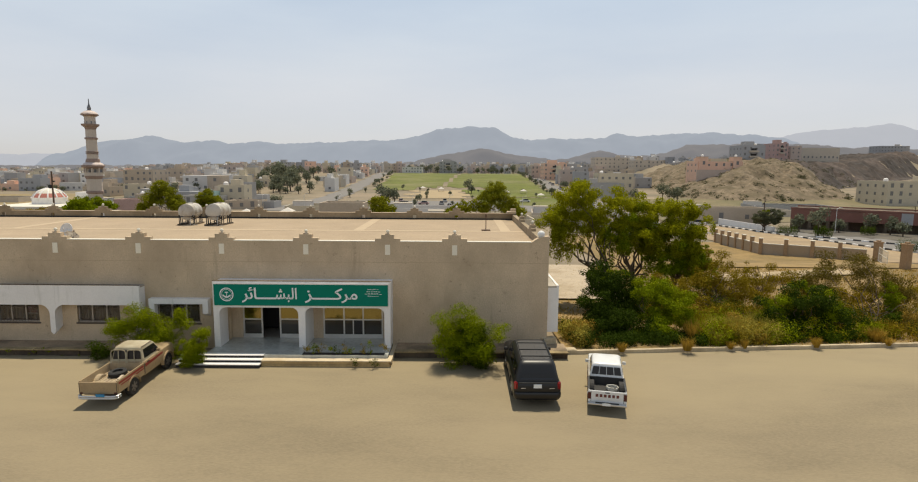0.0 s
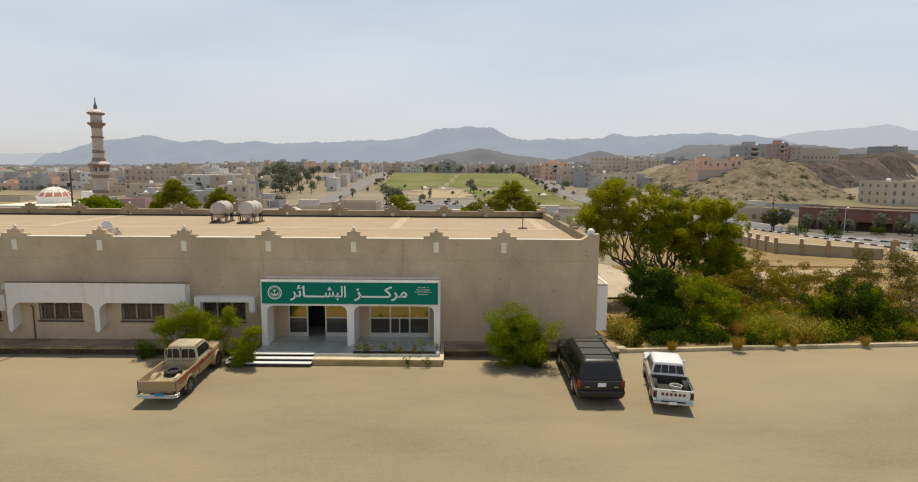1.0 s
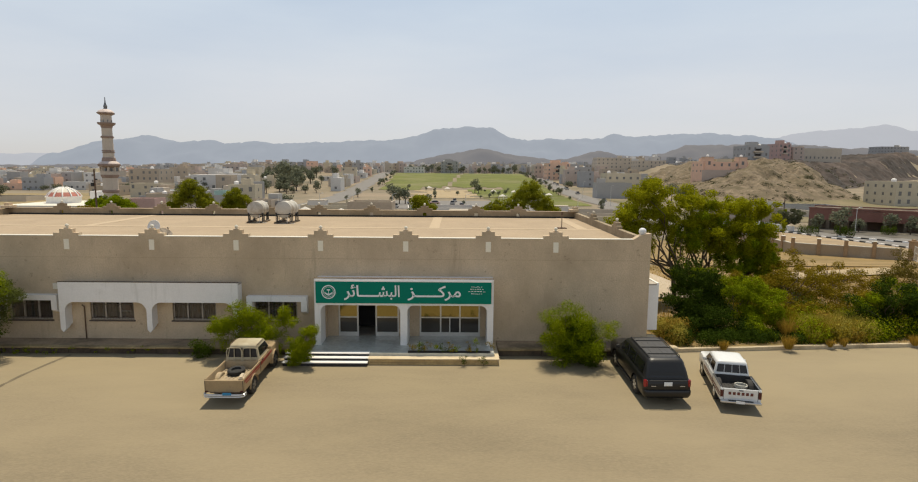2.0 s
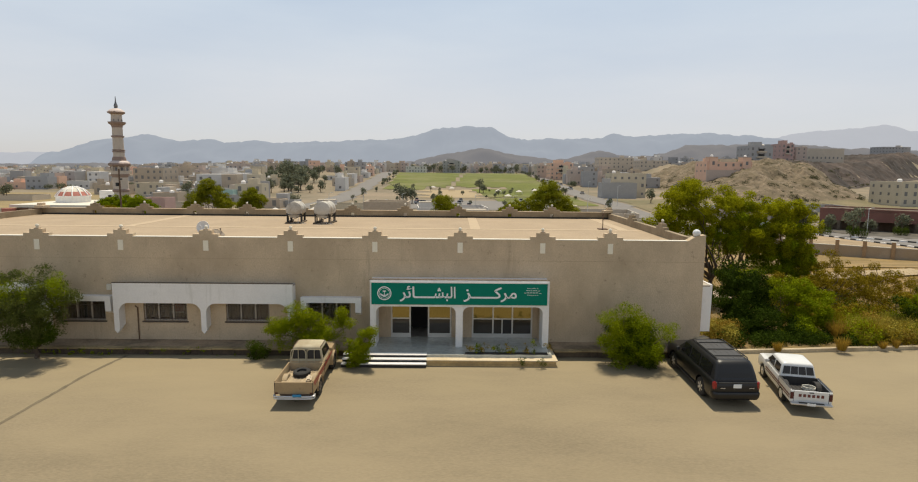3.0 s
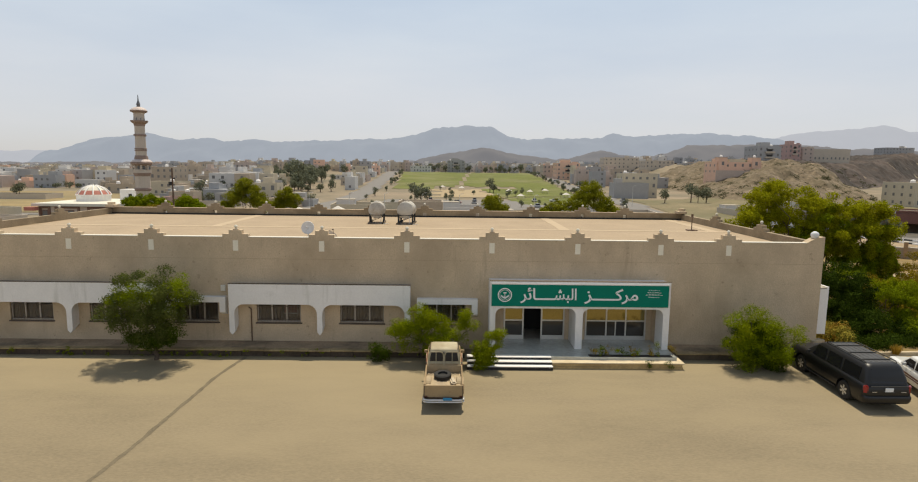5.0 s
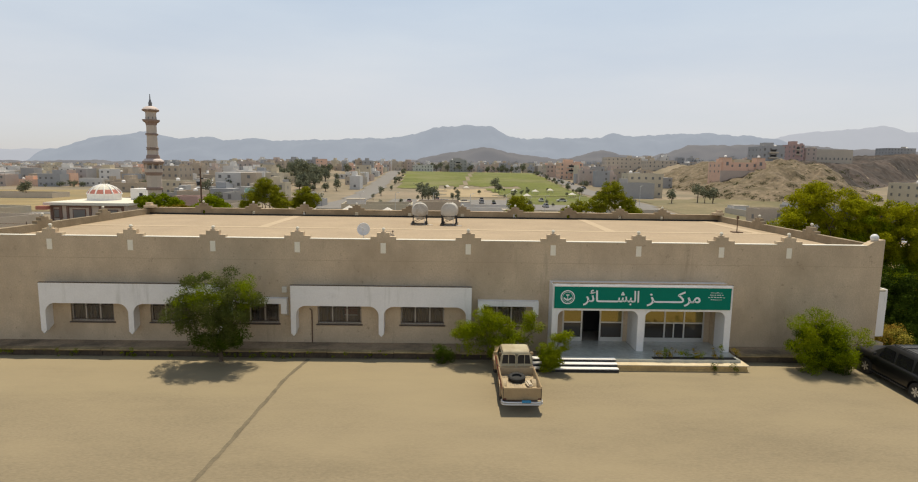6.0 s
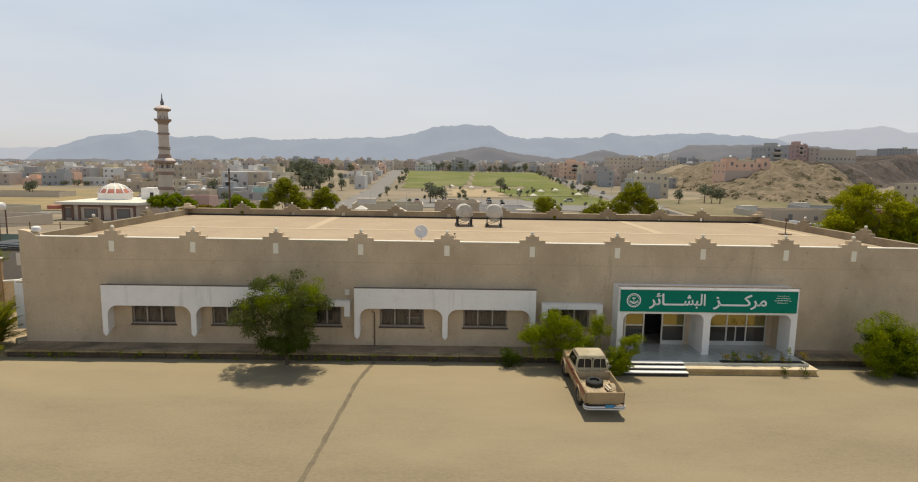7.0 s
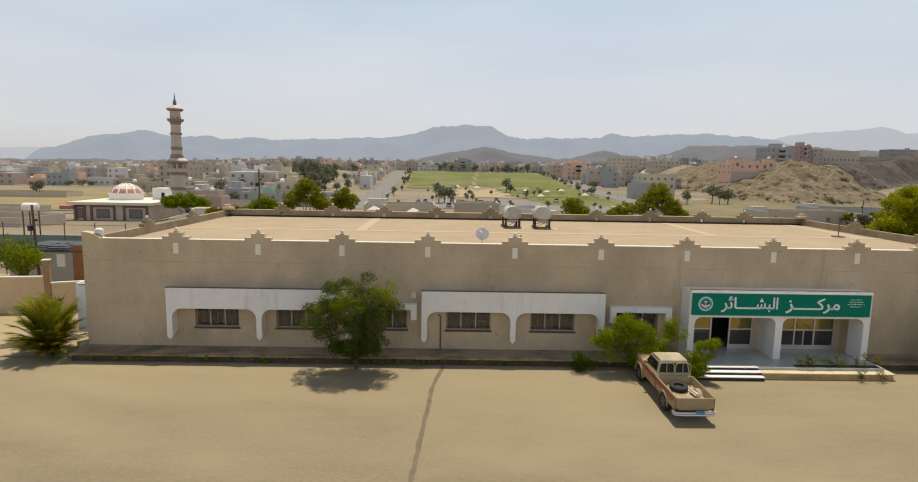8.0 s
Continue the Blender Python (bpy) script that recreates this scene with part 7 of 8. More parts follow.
for _ in range(30000):
    x, y = plot(rnd, 190, 1090)
    w, d, h = rnd.uniform(5, 13), rnd.uniform(6, 12), rnd.choice((3.6, 4.2, 6.8, 7.4, 10.2))
    if not free(x, y, w, d, 0.8):
        continue
    taken.append((x, w, y + d / 2, d))
    z, k = height(x, y), rnd.randrange(8)
    first = len(bm.faces)
    box(bm, x - w / 2, y, z - 4, x + w / 2, y + d, z + h)
    if rnd.random() < 0.5:
        a = rnd.uniform(-w / 2, 0)
        box(bm, x + a, y + d * 0.4, z + h, x + a + w * 0.45, y + d * 0.9, z + h + 2.4)
    bm.faces.ensure_lookup_table()
    for q in range(first, len(bm.faces)):
        bm.faces[q].material_index = k
    first = len(bm.faces)
    k = max(1, int(w / 3.4))
    for i in range(k):
        for q in range(max(1, round(h / 3.4))):
            if rnd.random() < 0.7:
                a = x - w / 2 + w * (i + 0.5) / k
                box(bm, a - 0.6, y - 0.05, z + 1.2 + 3.3 * q, a + 0.6, y + 0.05, z + 2.5 + 3.3 * q)
    bm.faces.ensure_lookup_table()
    for q in range(first, len(bm.faces)):
        bm.faces[q].material_index = 8
    made += 1
    if made > 1700:
        break
me = mesh_of("far_houses", bm, PAINTS[pal[0]])
for c in pal[1:]:
    me.materials.append(PAINTS[c])
me.materials.append(FAR_GLASS)
tagged(new("far_houses", me), "mass of tiny pale flat-roofed houses across the far town", "houses", kind="stuff")

# ---- park and roads ----
GRASS = material("park_grass", (0.112, 0.126, 0.011), 0.95, vary=0.45, scale=0.05, fine=0.5, bump=0.3, stain=(0.19, 0.175, 0.07), stain_at=0.56)
ROAD = material("pale_road", (0.19, 0.175, 0.16), 0.9, vary=0.1, scale=0.2, fine=2, bump=0.2)
STRAW = material("straw_field", (0.27, 0.2, 0.09), 0.97, vary=0.3, scale=0.1, fine=1.5, bump=0.3, stain=(0.2, 0.165, 0.085), stain_at=0.52)
SAND = material("pale_sand", (0.36, 0.275, 0.16), 0.97, vary=0.12, scale=0.2, fine=2, bump=0.2)


def sheet(name, label, category, x0, x1, y0, y1, inside, mat, lift, step=0.8):
    nx, ny = int((x1 - x0) / step), int((y1 - y0) / step)
    verts = [(x0 + (x1 - x0) * i / nx, y0 + (y1 - y0) * j / ny, 0) for j in range(ny + 1) for i in range(nx + 1)]
    verts = [(x, y, z + (lift * smooth_step(1.5, 5.0, hill(x, y)) if lift > 0.2 else lift)) for x, y, z in ((x, y, height(x, y)) for x, y, _ in verts)]
    faces = []
    for j in range(ny):
        for i in range(nx):
            a = j * (nx + 1) + i
            cx, cy = verts[a][0] + step / 2, verts[a][1] + step / 2
            if inside(cx, cy):
                faces.append((a, a + 1, a + nx + 2, a + nx + 1))
    o = bake(verts, faces, name, mat)
    return tagged(o, label, category, kind="structure")


sheet("lawn", "sloping green lawn of the town park", "lawn", -26, 108, 297, 578, lambda x, y: 12 - 0.061 * y < x < road_east(y) - 3 and not (16 < x < 66 and y < 322 + 6 * math.sin(x * 0.4)) and abs(x - 30 - 0.06 * (y - 300)) > 1.6, GRASS, 0.15, 3.0)
sheet("lawn", "lower green lawn of the park with palms", "lawn", 42, 97, 184, 303, lambda x, y: 43.8 + (300 - y) * 0.1 < x < road_east(y) - 3 and abs(y - 238 - 0.3 * (x - 66)) > 2.2, GRASS, 0.15, 2.0)
sheet("bare_ground", "pale trampled earth between the lawns", "earth", 14, 62, 232, 300, lambda x, y: 18 + 5 * math.sin(y * 0.21) < x < 47 + 6 * math.sin(y * 0.17 + 1) + 0.1 * (300 - y) * 0.4 and y < 296 + 3 * math.sin(x * 0.5), SAND, 0.1, 2.0)
sheet("road", "pale road climbing beside the park", "road", 84, 126, 92, 690, lambda x, y: road_east(y) < x < road_east(y) + 10, ROAD, 0.12, 2.0)
sheet("road", "pale road on the other side of the park", "road", -48, -4, 138, 700, lambda x, y: abs(x - road_west(y)) < 5.5, ROAD, 0.12, 2.0)
sheet("car_park", "grey car park below the lawns", "car park", 0, 79, 150, 212, lambda x, y: True, ROAD, 0.12, 4)

sheet("field", "dry yellow field beyond the mosque", "field", -230, -84, 140, 262, lambda x, y: x < 30 - 0.55 * (y + 29) + 6 * math.sin(y * 0.1), STRAW, 0.15, 4.0)
OLIVE_FIELD = material("olive_field", (0.2, 0.16, 0.085), 0.97, vary=0.3, scale=0.08, fine=1.0, bump=0.3, stain=(0.14, 0.125, 0.06), stain_at=0.5)
sheet("field", "dull olive dry field below the rocky hill", "field", 102, 230, 130, 236, lambda x, y: x > road_east(y) + 12 and hill(x, y) < 2.5 and y < 232 + 4 * math.sin(x * 0.2), OLIVE_FIELD, 0.1, 3.0)
sheet("road", "grey road along the dry field", "road", -240, -70, 128, 139, lambda x, y: abs(y - 133.5) < 4, ROAD, 0.12, 2.5)

# ---- the quarter between the building and the park ----
house(-78.1, 186.9, 10.0, 10.0, -1.7, "grey")
house(22.5, 67.5, 7.6, 5.9, 3.7, "tan", label="low tan house just behind the long building", panes=False)
house(-49.5, 173.2, 14.1, 11.0, -0.6, "grey")
house(-24.9, 146.4, 10.1, 8.7, -0.7, "tan")
TENT = material("tent_canvas", (0.6, 0.56, 0.5), 0.9, vary=0.08, scale=1, fine=8, bump=0.2)


def tent(x, y, w):
    z = height(x, y)
    e = empty("tent", pose(x, y, z))
    tagged(e, "small pale pyramid tent in the park", "tent", "park tents")
    bm = bmesh.new()
    base = [bm.verts.new((sx * w / 2, sy * w / 2, 1.5)) for sx, sy in ((-1, -1), (1, -1), (1, 1), (-1, 1))]
    peak = bm.verts.new((0, 0, 2.5))
    for i in range(4):
        bm.faces.new((base[i], base[(i + 1) % 4], peak))
    bm.faces.new(list(reversed(base)))
    part("canopy", bm, TENT, e)
    for sx in (-1, 1):
        for sy in (-1, 1):
            box_part("leg", (sx * w / 2 - 0.05, sy * w / 2 - 0.05, -0.1, sx * w / 2 + 0.05, sy * w / 2 + 0.05, 1.5), TENT, e)


for x, y in ((8.9, 110.8), (-10.0, 110.7), (-1.5, 116.3), (58.0, 222.7), (67.2, 261.4), (77.0, 273.8), (81.0, 236.7), (56.9, 266.2), (32.6, 288.8), (21.8, 296.5)):
    tent(x, y, 3.2)


def street_lamp(x, y, h):
    z = height(x, y)
    e = empty("street_lamp", pose(x, y, z))
    tagged(e, "thin grey street lamp with a short arm", "street lamp", "street lamps")
    bm = bmesh.new()
    tube(bm, [(0, 0, -0.2), (0, 0, h), (0.6, 0, h + 0.25)], [0.09, 0.06, 0.04], 6)
    part("mast", bm, STEEL, e)
    box_part("lamp_head", (0.5, -0.1, h + 0.2, 1.1, 0.1, h + 0.3), STEEL, e)


for i in range(9):
    street_lamp(-11.2 + 10.25 * i, 126 + 4 * (i % 2), 5.2)
for i in range(7):
    yy = 186 + 58 * i
    street_lamp(road_east(yy) + 5, yy, 7.5)
screen = empty("low_wall", pose(0, 0, 0))
tagged(screen, "long low pale wall with posts along the park's lower edge", "wall", kind="structure")
for i in range(20):
    a = -28 + 5.6 * i
    box_part("panel", (a, 97, height(a, 97) - 0.5, a + 5.1, 97.25, height(a, 97) + 2.1), PAINTS["cream"], screen)
    box_part("post", (a + 5.1, 96.9, height(a, 97) - 0.5, a + 5.6, 97.35, height(a, 97) + 2.7), PAINTS["tan"], screen)

# small cars along the roads
def far_car(x, y, yaw, paint):
    e = empty("car", pose(x, y, height(x, y) + 0.13, 0, 0, yaw))
    tagged(e, "small distant car parked by the road", "car", "distant cars")
    bm = bmesh.new()
    loft(bm, [rrect(0.82, -2.1, 2.1, 0.25, 0.25), rrect(0.88, -2.15, 2.15, 0.6, 0.25), rrect(0.82, -2.1, 2.1, 0.85, 0.3)])
    part("body", bm, paint, e)
    bm = bmesh.new()
    loft(bm, [rrect(0.78, -1.6, 1.1, 0.85, 0.2), rrect(0.6, -1.1, 0.5, 1.4, 0.2)])
    part("cabin", bm, CAR_GLASS, e)
    for sx in (-0.8, 0.8):
        for sy in (-1.3, 1.3):
            bm = bmesh.new()
            spin(bm, [(0.3, -0.1), (0.3, 0.1)], (sx, sy, 0.28), 12, "x")
            part("wheel", bm, RUBBER, e)


crnd = random.Random(12)
for i in range(16):
    yy = crnd.uniform(165, 560)
    far_car(road_east(yy) + crnd.choice((2.2, 7.5)), yy, -2.3, PAINTS[crnd.choice(("white", "grey", "slate", "white"))])
for i in range(12):
    far_car(crnd.uniform(3, 74), crnd.choice((156, 168, 186, 204)), crnd.choice((0, 90)), PAINTS[crnd.choice(("white", "grey", "slate", "red"))])
far_car(104.5, 117.0, 60, PAINTS["white"])

# far trees: one of each kind, copied through the town
# Greyed towards blue, so the haze sits in the leaf colour.
FAR_LEAF = leaf_material("leaf_far", (0.165, 0.175, 0.115))


def far_tree(seed, h, r, name="tree", label="small dark green tree among the houses"):
    e = empty(name, pose(0, 0, -50))
    tagged(e, label, "tree", "trees of the town")
    bm = bmesh.new()
    tube(bm, [(0, 0, -0.2), (0.1, 0, h * 0.6)], [0.16, 0.08], 6)
    part("trunk", bm, BARK, e)
    leaves("crown", clumps_in(seed, 9, (0, 0, h * 0.65), (r * 0.6, r * 0.6, h * 0.25), r * 0.5), 420, 0.5, FAR_LEAF, e, seed)
    return e


kinds = [far_tree(301, 4.0, 1.8), far_tree(302, 3.2, 1.5), far_tree(303, 5.2, 2.1)]
spots = []
for x, y in [(-71.3, 331.4), (-66.5, 336.5), (-78.0, 346.9), (-60.3, 321.7), (-80.4, 332.8), (-64.5, 312.8), (-50.7, 284.9), (-56.1, 280.8), (13.6, 183.9), (15.6, 188.7), (49.2, 268.6), (47.4, 271.8), (18.1, 185.9)]:
    spots.append((x, y, 1.5))
for _ in range(40):
    y = rnd.uniform(165, 580)
    spots.append((road_east(y) - rnd.uniform(1, 5), y, rnd.uniform(0.5, 0.9)))
for _ in range(26):
    y = rnd.uniform(185, 600)
    spots.append((road_west(y) + 8 + rnd.uniform(-1, 4), y, rnd.uniform(0.5, 0.9)))
for _ in range(130):
    x, y = plot(rnd, 140, 900)
    if (x < road_west(y) - 8 or x > road_east(y) + 14) and hill(x, y) < 0.5 and y > 190:
        spots.append((x, y, rnd.uniform(1.0, 2.0)))
for _ in range(40):
    spots.append((rnd.uniform(-20, 104), rnd.uniform(575, 600), rnd.uniform(1.0, 2.0)))
for _ in range(34):
    spots.append((rnd.uniform(0, 80), rnd.uniform(165, 300), rnd.uniform(0.35, 0.7)))
for i, (x, y, s) in enumerate(spots):
    s *= 1.9 if i < 8 else 1.0
    copy_thing(kinds[i % 3], pose(x, y, height(x, y), 0, 0, rnd.uniform(0, 360)) @ Matrix.Scale(s, 4))
for x, y, w in GROVE:
    for i in range(7):
        a, b = x + w * (i / 6 - 0.5) + rnd.uniform(-2, 2), y + rnd.uniform(-6, 6)
        grove_tree = copy_thing(kinds[(i * 2) % 3], pose(a, b, height(a, b) - 0.3, 0, 0, rnd.uniform(0, 360)) @ Matrix.Scale(rnd.uniform(1.9, 2.7) * {505: 0.8, 425: 0.85, 345: 0.85, 265: 0.75}[y], 4))
        tagged(grove_tree, "tall grey-green tree of the grove beside the road", "tree", "trees of the grove")
for kk in kinds:
    kk.matrix_basis = pose(-66 + 3.0 * kinds.index(kk), 331, height(-63, 331), 0, 0, 30) @ Matrix.Scale(1.6, 4)
sheet("rocky_hill", "brown rocky hillside with scattered scrub", "hillside", 92, 252, 130, 420, lambda x, y: hill(x, y) > 1.5, ROCKY, 1.0, 2.0)
CLIFF = material("dark_cliff", (0.1, 0.074, 0.06), 1.0, vary=0.5, scale=0.05, fine=0.4, bump=0.8, stain=(0.045, 0.036, 0.03), stain_at=0.46)
sheet("rocky_hill", "dark brown cliff beside the spur", "hillside", 252, 520, 190, 640, lambda x, y: hill(x, y) > 1.5, CLIFF, 1.0, 3.0)
# scrub on the rocky hill
SCRUB = leaf_material("leaf_scrub", (0.09, 0.09, 0.045))
cl = []
for _ in range(7500):
    x, y = rnd.uniform(120, 340), rnd.uniform(160, 380)
    s = rnd.uniform(0.3, 1.1) * (2.4 if rnd.random() < 0.08 else 1.0)
    if hill(x, y) > 2.0 and noise.noise(Vector((x * 0.06, y * 0.06, 31))) > -0.3:
        cl.append((x, y, height(x, y) + 0.6, s, s, s * 0.6))
scrub = leaves("scrub", cl, 110000, 0.4, SCRUB, None, 9)
tagged(scrub, "scattered grey-green scrub on the rocky hill", "scrub", kind="stuff")

# garden trees and hedges between the houses, too many to count
cl = []
for _ in range(5000):
    x, y = plot(rnd, 175, 950)
    if len(cl) < 620 and free(x, y, 1.5, 1.5, 0.0):
        k = rnd.uniform(0.7, 2.1)
        for q in range(3):
            cl.append((x + rnd.uniform(-k, k), y + rnd.uniform(-k, k), height(x, y) + k * rnd.uniform(0.7, 1.5), k, k, k * 0.8))
green = leaves("town_greenery", cl, 52000, 0.75, FAR_LEAF, None, 19)
tagged(green, "haze-greyed green trees and hedges scattered between the town's houses", "trees", kind="stuff")


def compound(x, y, w, d, h, paint):
    """A walled yard with a low shed in one corner."""
    e = empty("walled_yard", pose(x, y, height(x, y), 0, 0, rnd.uniform(-10, 10)))
    tagged(e, "%s walled yard with a low flat shed" % paint, "yard wall", "walled yards")
    for q in ((-w / 2, 0, w / 2, 0.25), (-w / 2, d, w / 2, d + 0.25), (-w / 2 - 0.25, 0, -w / 2, d + 0.25), (w / 2, 0, w / 2 + 0.25, d + 0.25)):
        box_part("wall", (q[0], q[1], -1.5, q[2], q[3], h), PAINTS[paint], e)
    box_part("shed", (-w / 2 + 0.3, d - 4.5, -1.0, -w / 2 + 5.5, d - 0.3, h + 0.9), PAINTS["white"], e)
    box_part("shed_roof", (-w / 2 + 0.2, d - 4.6, h + 0.9, -w / 2 + 5.6, d - 0.2, h + 1.0), ROOF_FLAT, e)


for x, y, w, d, paint in ((-24, 78, 20, 14, "cream"), (4, 72, 17, 12, "tan"), (47, 84, 22, 14, "cream"), (72, 118, 20, 16, "beige"), (-52, 138, 24, 16, "beige"), (4, 128, 19, 12, "cream"), (-82, 165, 22, 18, "tan"), (34, 120, 18, 12, "white"), (135, 150, 30, 16, "beige"), (160, 168, 26, 14, "grey"), (-84, 92, 24, 12, "beige"), (-112, 126, 30, 10, "cream"), (-150, 190, 40, 12, "beige")):
    compound(x, y, w, d, 2.1, paint)

# ---- mosque ----
MOSQUE = material("mosque_wall", (0.56, 0.47, 0.39), 0.9, vary=0.08, scale=0.6, fine=5, bump=0.1)
MAROON = material("mosque_trim", (0.20, 0.12, 0.09), 0.9, vary=0.1, scale=0.6, fine=5, bump=0.1)
DOME_RED = material("dome_red", (0.42, 0.15, 0.11), 0.7, vary=0.1, scale=0.6, fine=5, bump=0.1)
mosque = empty("mosque", pose(-62.2, 112, -5.6) @ Matrix.Scale(1.48, 4))
tagged(mosque, "low mosque with a white flat roof and a red ribbed dome", "mosque")
box_part("wall", (-8.6, 0.3, -1, 4.4, 14, 2.9), MOSQUE, mosque)
box_part("roof", (-9.2, -0.4, 3.0, 4.8, 14.6, 3.45), CREAM, mosque, "white overhanging roof slab")
for i, (a, w) in enumerate(((-8.0, 1.1), (-5.4, 3.4), (0.0, 3.4))):
    # a brown band frames each bay with its window
    for q in ((a - 0.35, -1, a, 2.6), (a + w, -1, a + w + 0.35, 2.6), (a - 0.35, 2.6, a + w + 0.35, 2.9)):
        box_part("bay_band", (q[0], 0.12, q[1], q[2], 0.298, q[3]), MAROON, mosque)
    m = a + w / 2
    box_part("window", (m - min(0.95, w * 0.35), 0.22, 0.9, m + min(0.95, w * 0.35), 0.29, 2.2), FAR_GLASS, mosque)
    box_part("window_surround", (m - min(1.1, w * 0.42), 0.24, 0.78, m + min(1.1, w * 0.42), 0.295, 2.34), MAROON, mosque)
box_part("stair_block", (0.1, 9, 3.46, 2.7, 12, 5.5), WHITE, mosque)
box_part("stair_door", (1.7, 8.95, 3.5, 2.3, 8.998, 4.7), DARK, mosque)
box_part("porch_roof", (-9.6, -1.6, 2.3, -8.0, -0.41, 2.9), DOME_RED, mosque, "small red porch roof")
bm = bmesh.new()
spin(bm, [(2.7, 3.4), (2.7, 4.5), (2.84, 4.5), (2.84, 4.62), (2.62, 4.62), (0.0, 4.63)], (-4.0, 8, 0), 24)
part("drum", bm, WHITE, mosque)
bm = bmesh.new()
spin(bm, [(2.62, 4.63), (2.4, 4.98), (2.05, 5.36)], (-4.0, 8, 0), 24)
part("dome", bm, DOME_RED, mosque, smooth=True)
bm = bmesh.new()
spin(bm, [(2.09, 5.31), (1.65, 5.72), (1.1, 6.04), (0.5, 6.22), (0.12, 6.28), (0.06, 6.5), (0, 6.6)], (-4.0, 8, 0), 24)
part("dome_cap", bm, CREAM, mosque, "cream upper dome", smooth=True)
for i in range(12):
    a = math.pi * i / 6
    bm = bmesh.new()
    tube(bm, [(-4 + r * math.cos(a), 8 + r * math.sin(a), z) for r, z in ((2.68, 4.63), (2.46, 4.98), (2.1, 5.38), (1.67, 5.75), (0.5, 6.24))], 0.12, 5)
    part("rib", bm, WHITE, mosque)

minaret = empty("minaret", pose(-50.5, 115.8, -5.0) @ Matrix.Diagonal((1.28, 1.28, 1.475, 1)))
tagged(minaret, "slender beige minaret with ringed shaft, gallery and pointed cap", "minaret")
STONE = material("minaret_stone", (0.54, 0.46, 0.38), 0.85, vary=0.1, scale=0.8, fine=6, bump=0.2)
BAND = material("minaret_band", (0.29, 0.21, 0.17), 0.85, vary=0.1, scale=0.8, fine=6, bump=0.2)


def ring_part(name, prof, mat, steps=8):
    bm = bmesh.new()
    spin(bm, prof, steps=steps)
    return part(name, bm, mat, minaret)


PALE_CAP = material("minaret_cap", (0.6, 0.5, 0.45), 0.7, vary=0.1, scale=0.8, fine=6, bump=0.1)
SPIRE = material("minaret_spire", (0.16, 0.16, 0.165), 0.5, 0.4, vary=0.1, scale=2, fine=9, bump=0.1)
ring_part("lower_shaft", [(1.35, -1), (1.33, 5.4), (1.4, 5.7), (1.4, 8.0)], STONE)
ring_part("shaft_ring", [(1.4, 5.2), (1.56, 5.32), (1.56, 5.62), (1.4, 5.72)], BAND)
ring_part("gallery_bracket", [(1.4, 7.7), (1.62, 8.1), (1.66, 8.26), (1.36, 8.26)], BAND)
ring_part("gallery_wall", [(1.66, 8.28), (1.66, 8.85), (1.52, 8.85), (1.52, 8.28)], STONE)
ring_part("gallery_core", [(1.3, 8.2), (1.25, 9.6)], STONE)
ring_part("gallery_roof", [(1.45, 9.5), (2.0, 9.75), (2.05, 10.05), (1.9, 10.12), (1.0, 10.12)], BAND)
ring_part("gallery_cap", [(1.86, 10.12), (1.7, 10.34), (1.35, 10.52), (1.0, 10.58)], PALE_CAP, 16)
for i in range(8):
    a = math.pi * (i + 0.5) / 4
    bm = bmesh.new()
    tube(bm, [(1.58 * math.cos(a), 1.58 * math.sin(a), 8.8), (1.58 * math.cos(a), 1.58 * math.sin(a), 9.62)], 0.14, 6)
    part("gallery_post", bm, STONE, minaret)
    bm = bmesh.new()
    q = math.pi * i / 4
    # Dark rod that paints the shade of a gallery opening.
    tube(bm, [(1.27 * math.cos(q), 1.27 * math.sin(q), 8.4), (1.25 * math.cos(q), 1.25 * math.sin(q), 9.4)], 0.2, 5)
    part("gallery_opening", bm, SPIRE, minaret)
ring_part("upper_shaft", [(1.08, 10.4), (1.0, 12.2), (0.96, 14.6), (0.94, 16.3)], STONE)
ring_part("shaft_foot", [(1.12, 10.5), (1.3, 10.56), (1.24, 10.9), (1.16, 11.15), (1.05, 11.2)], BAND)
for z, h in ((11.95, 0.2), (12.22, 0.22), (14.45, 0.34)):
    ring_part("shaft_ring", [(1.0, z), (1.17, z + 0.05), (1.17, z + h - 0.05), (1.0, z + h)], BAND)
ring_part("balcony", [(0.94, 16.1), (1.1, 16.5), (1.5, 16.72), (1.62, 16.95), (1.62, 17.05), (1.5, 17.05), (1.42, 16.9), (0.8, 16.9)], BAND)
ring_part("lantern", [(1.02, 16.9), (0.98, 18.2), (1.2, 18.4)], STONE)
for i in range(8):
    q = math.pi * i / 4
    bm = bmesh.new()
    # Dark rod that paints the shade of a lantern opening.
    tube(bm, [(0.9 * math.cos(q), 0.9 * math.sin(q), 17.0), (0.9 * math.cos(q), 0.9 * math.sin(q), 17.5)], 0.13, 5)
    part("lantern_opening", bm, SPIRE, minaret)
ring_part("lantern_eave", [(1.05, 18.3), (1.55, 18.5), (1.62, 18.68), (1.5, 18.74), (0.9, 18.74)], BAND)
ring_part("lantern_roof", [(1.48, 18.74), (1.25, 18.98), (0.85, 19.2), (0.35, 19.32), (0.0, 19.34)], PALE_CAP, 16)
ring_part("finial", [(0.36, 19.28), (0.3, 19.5), (0.36, 19.75), (0.22, 20.1), (0.12, 20.4), (0.05, 21.3), (0, 21.32)], SPIRE, 10)

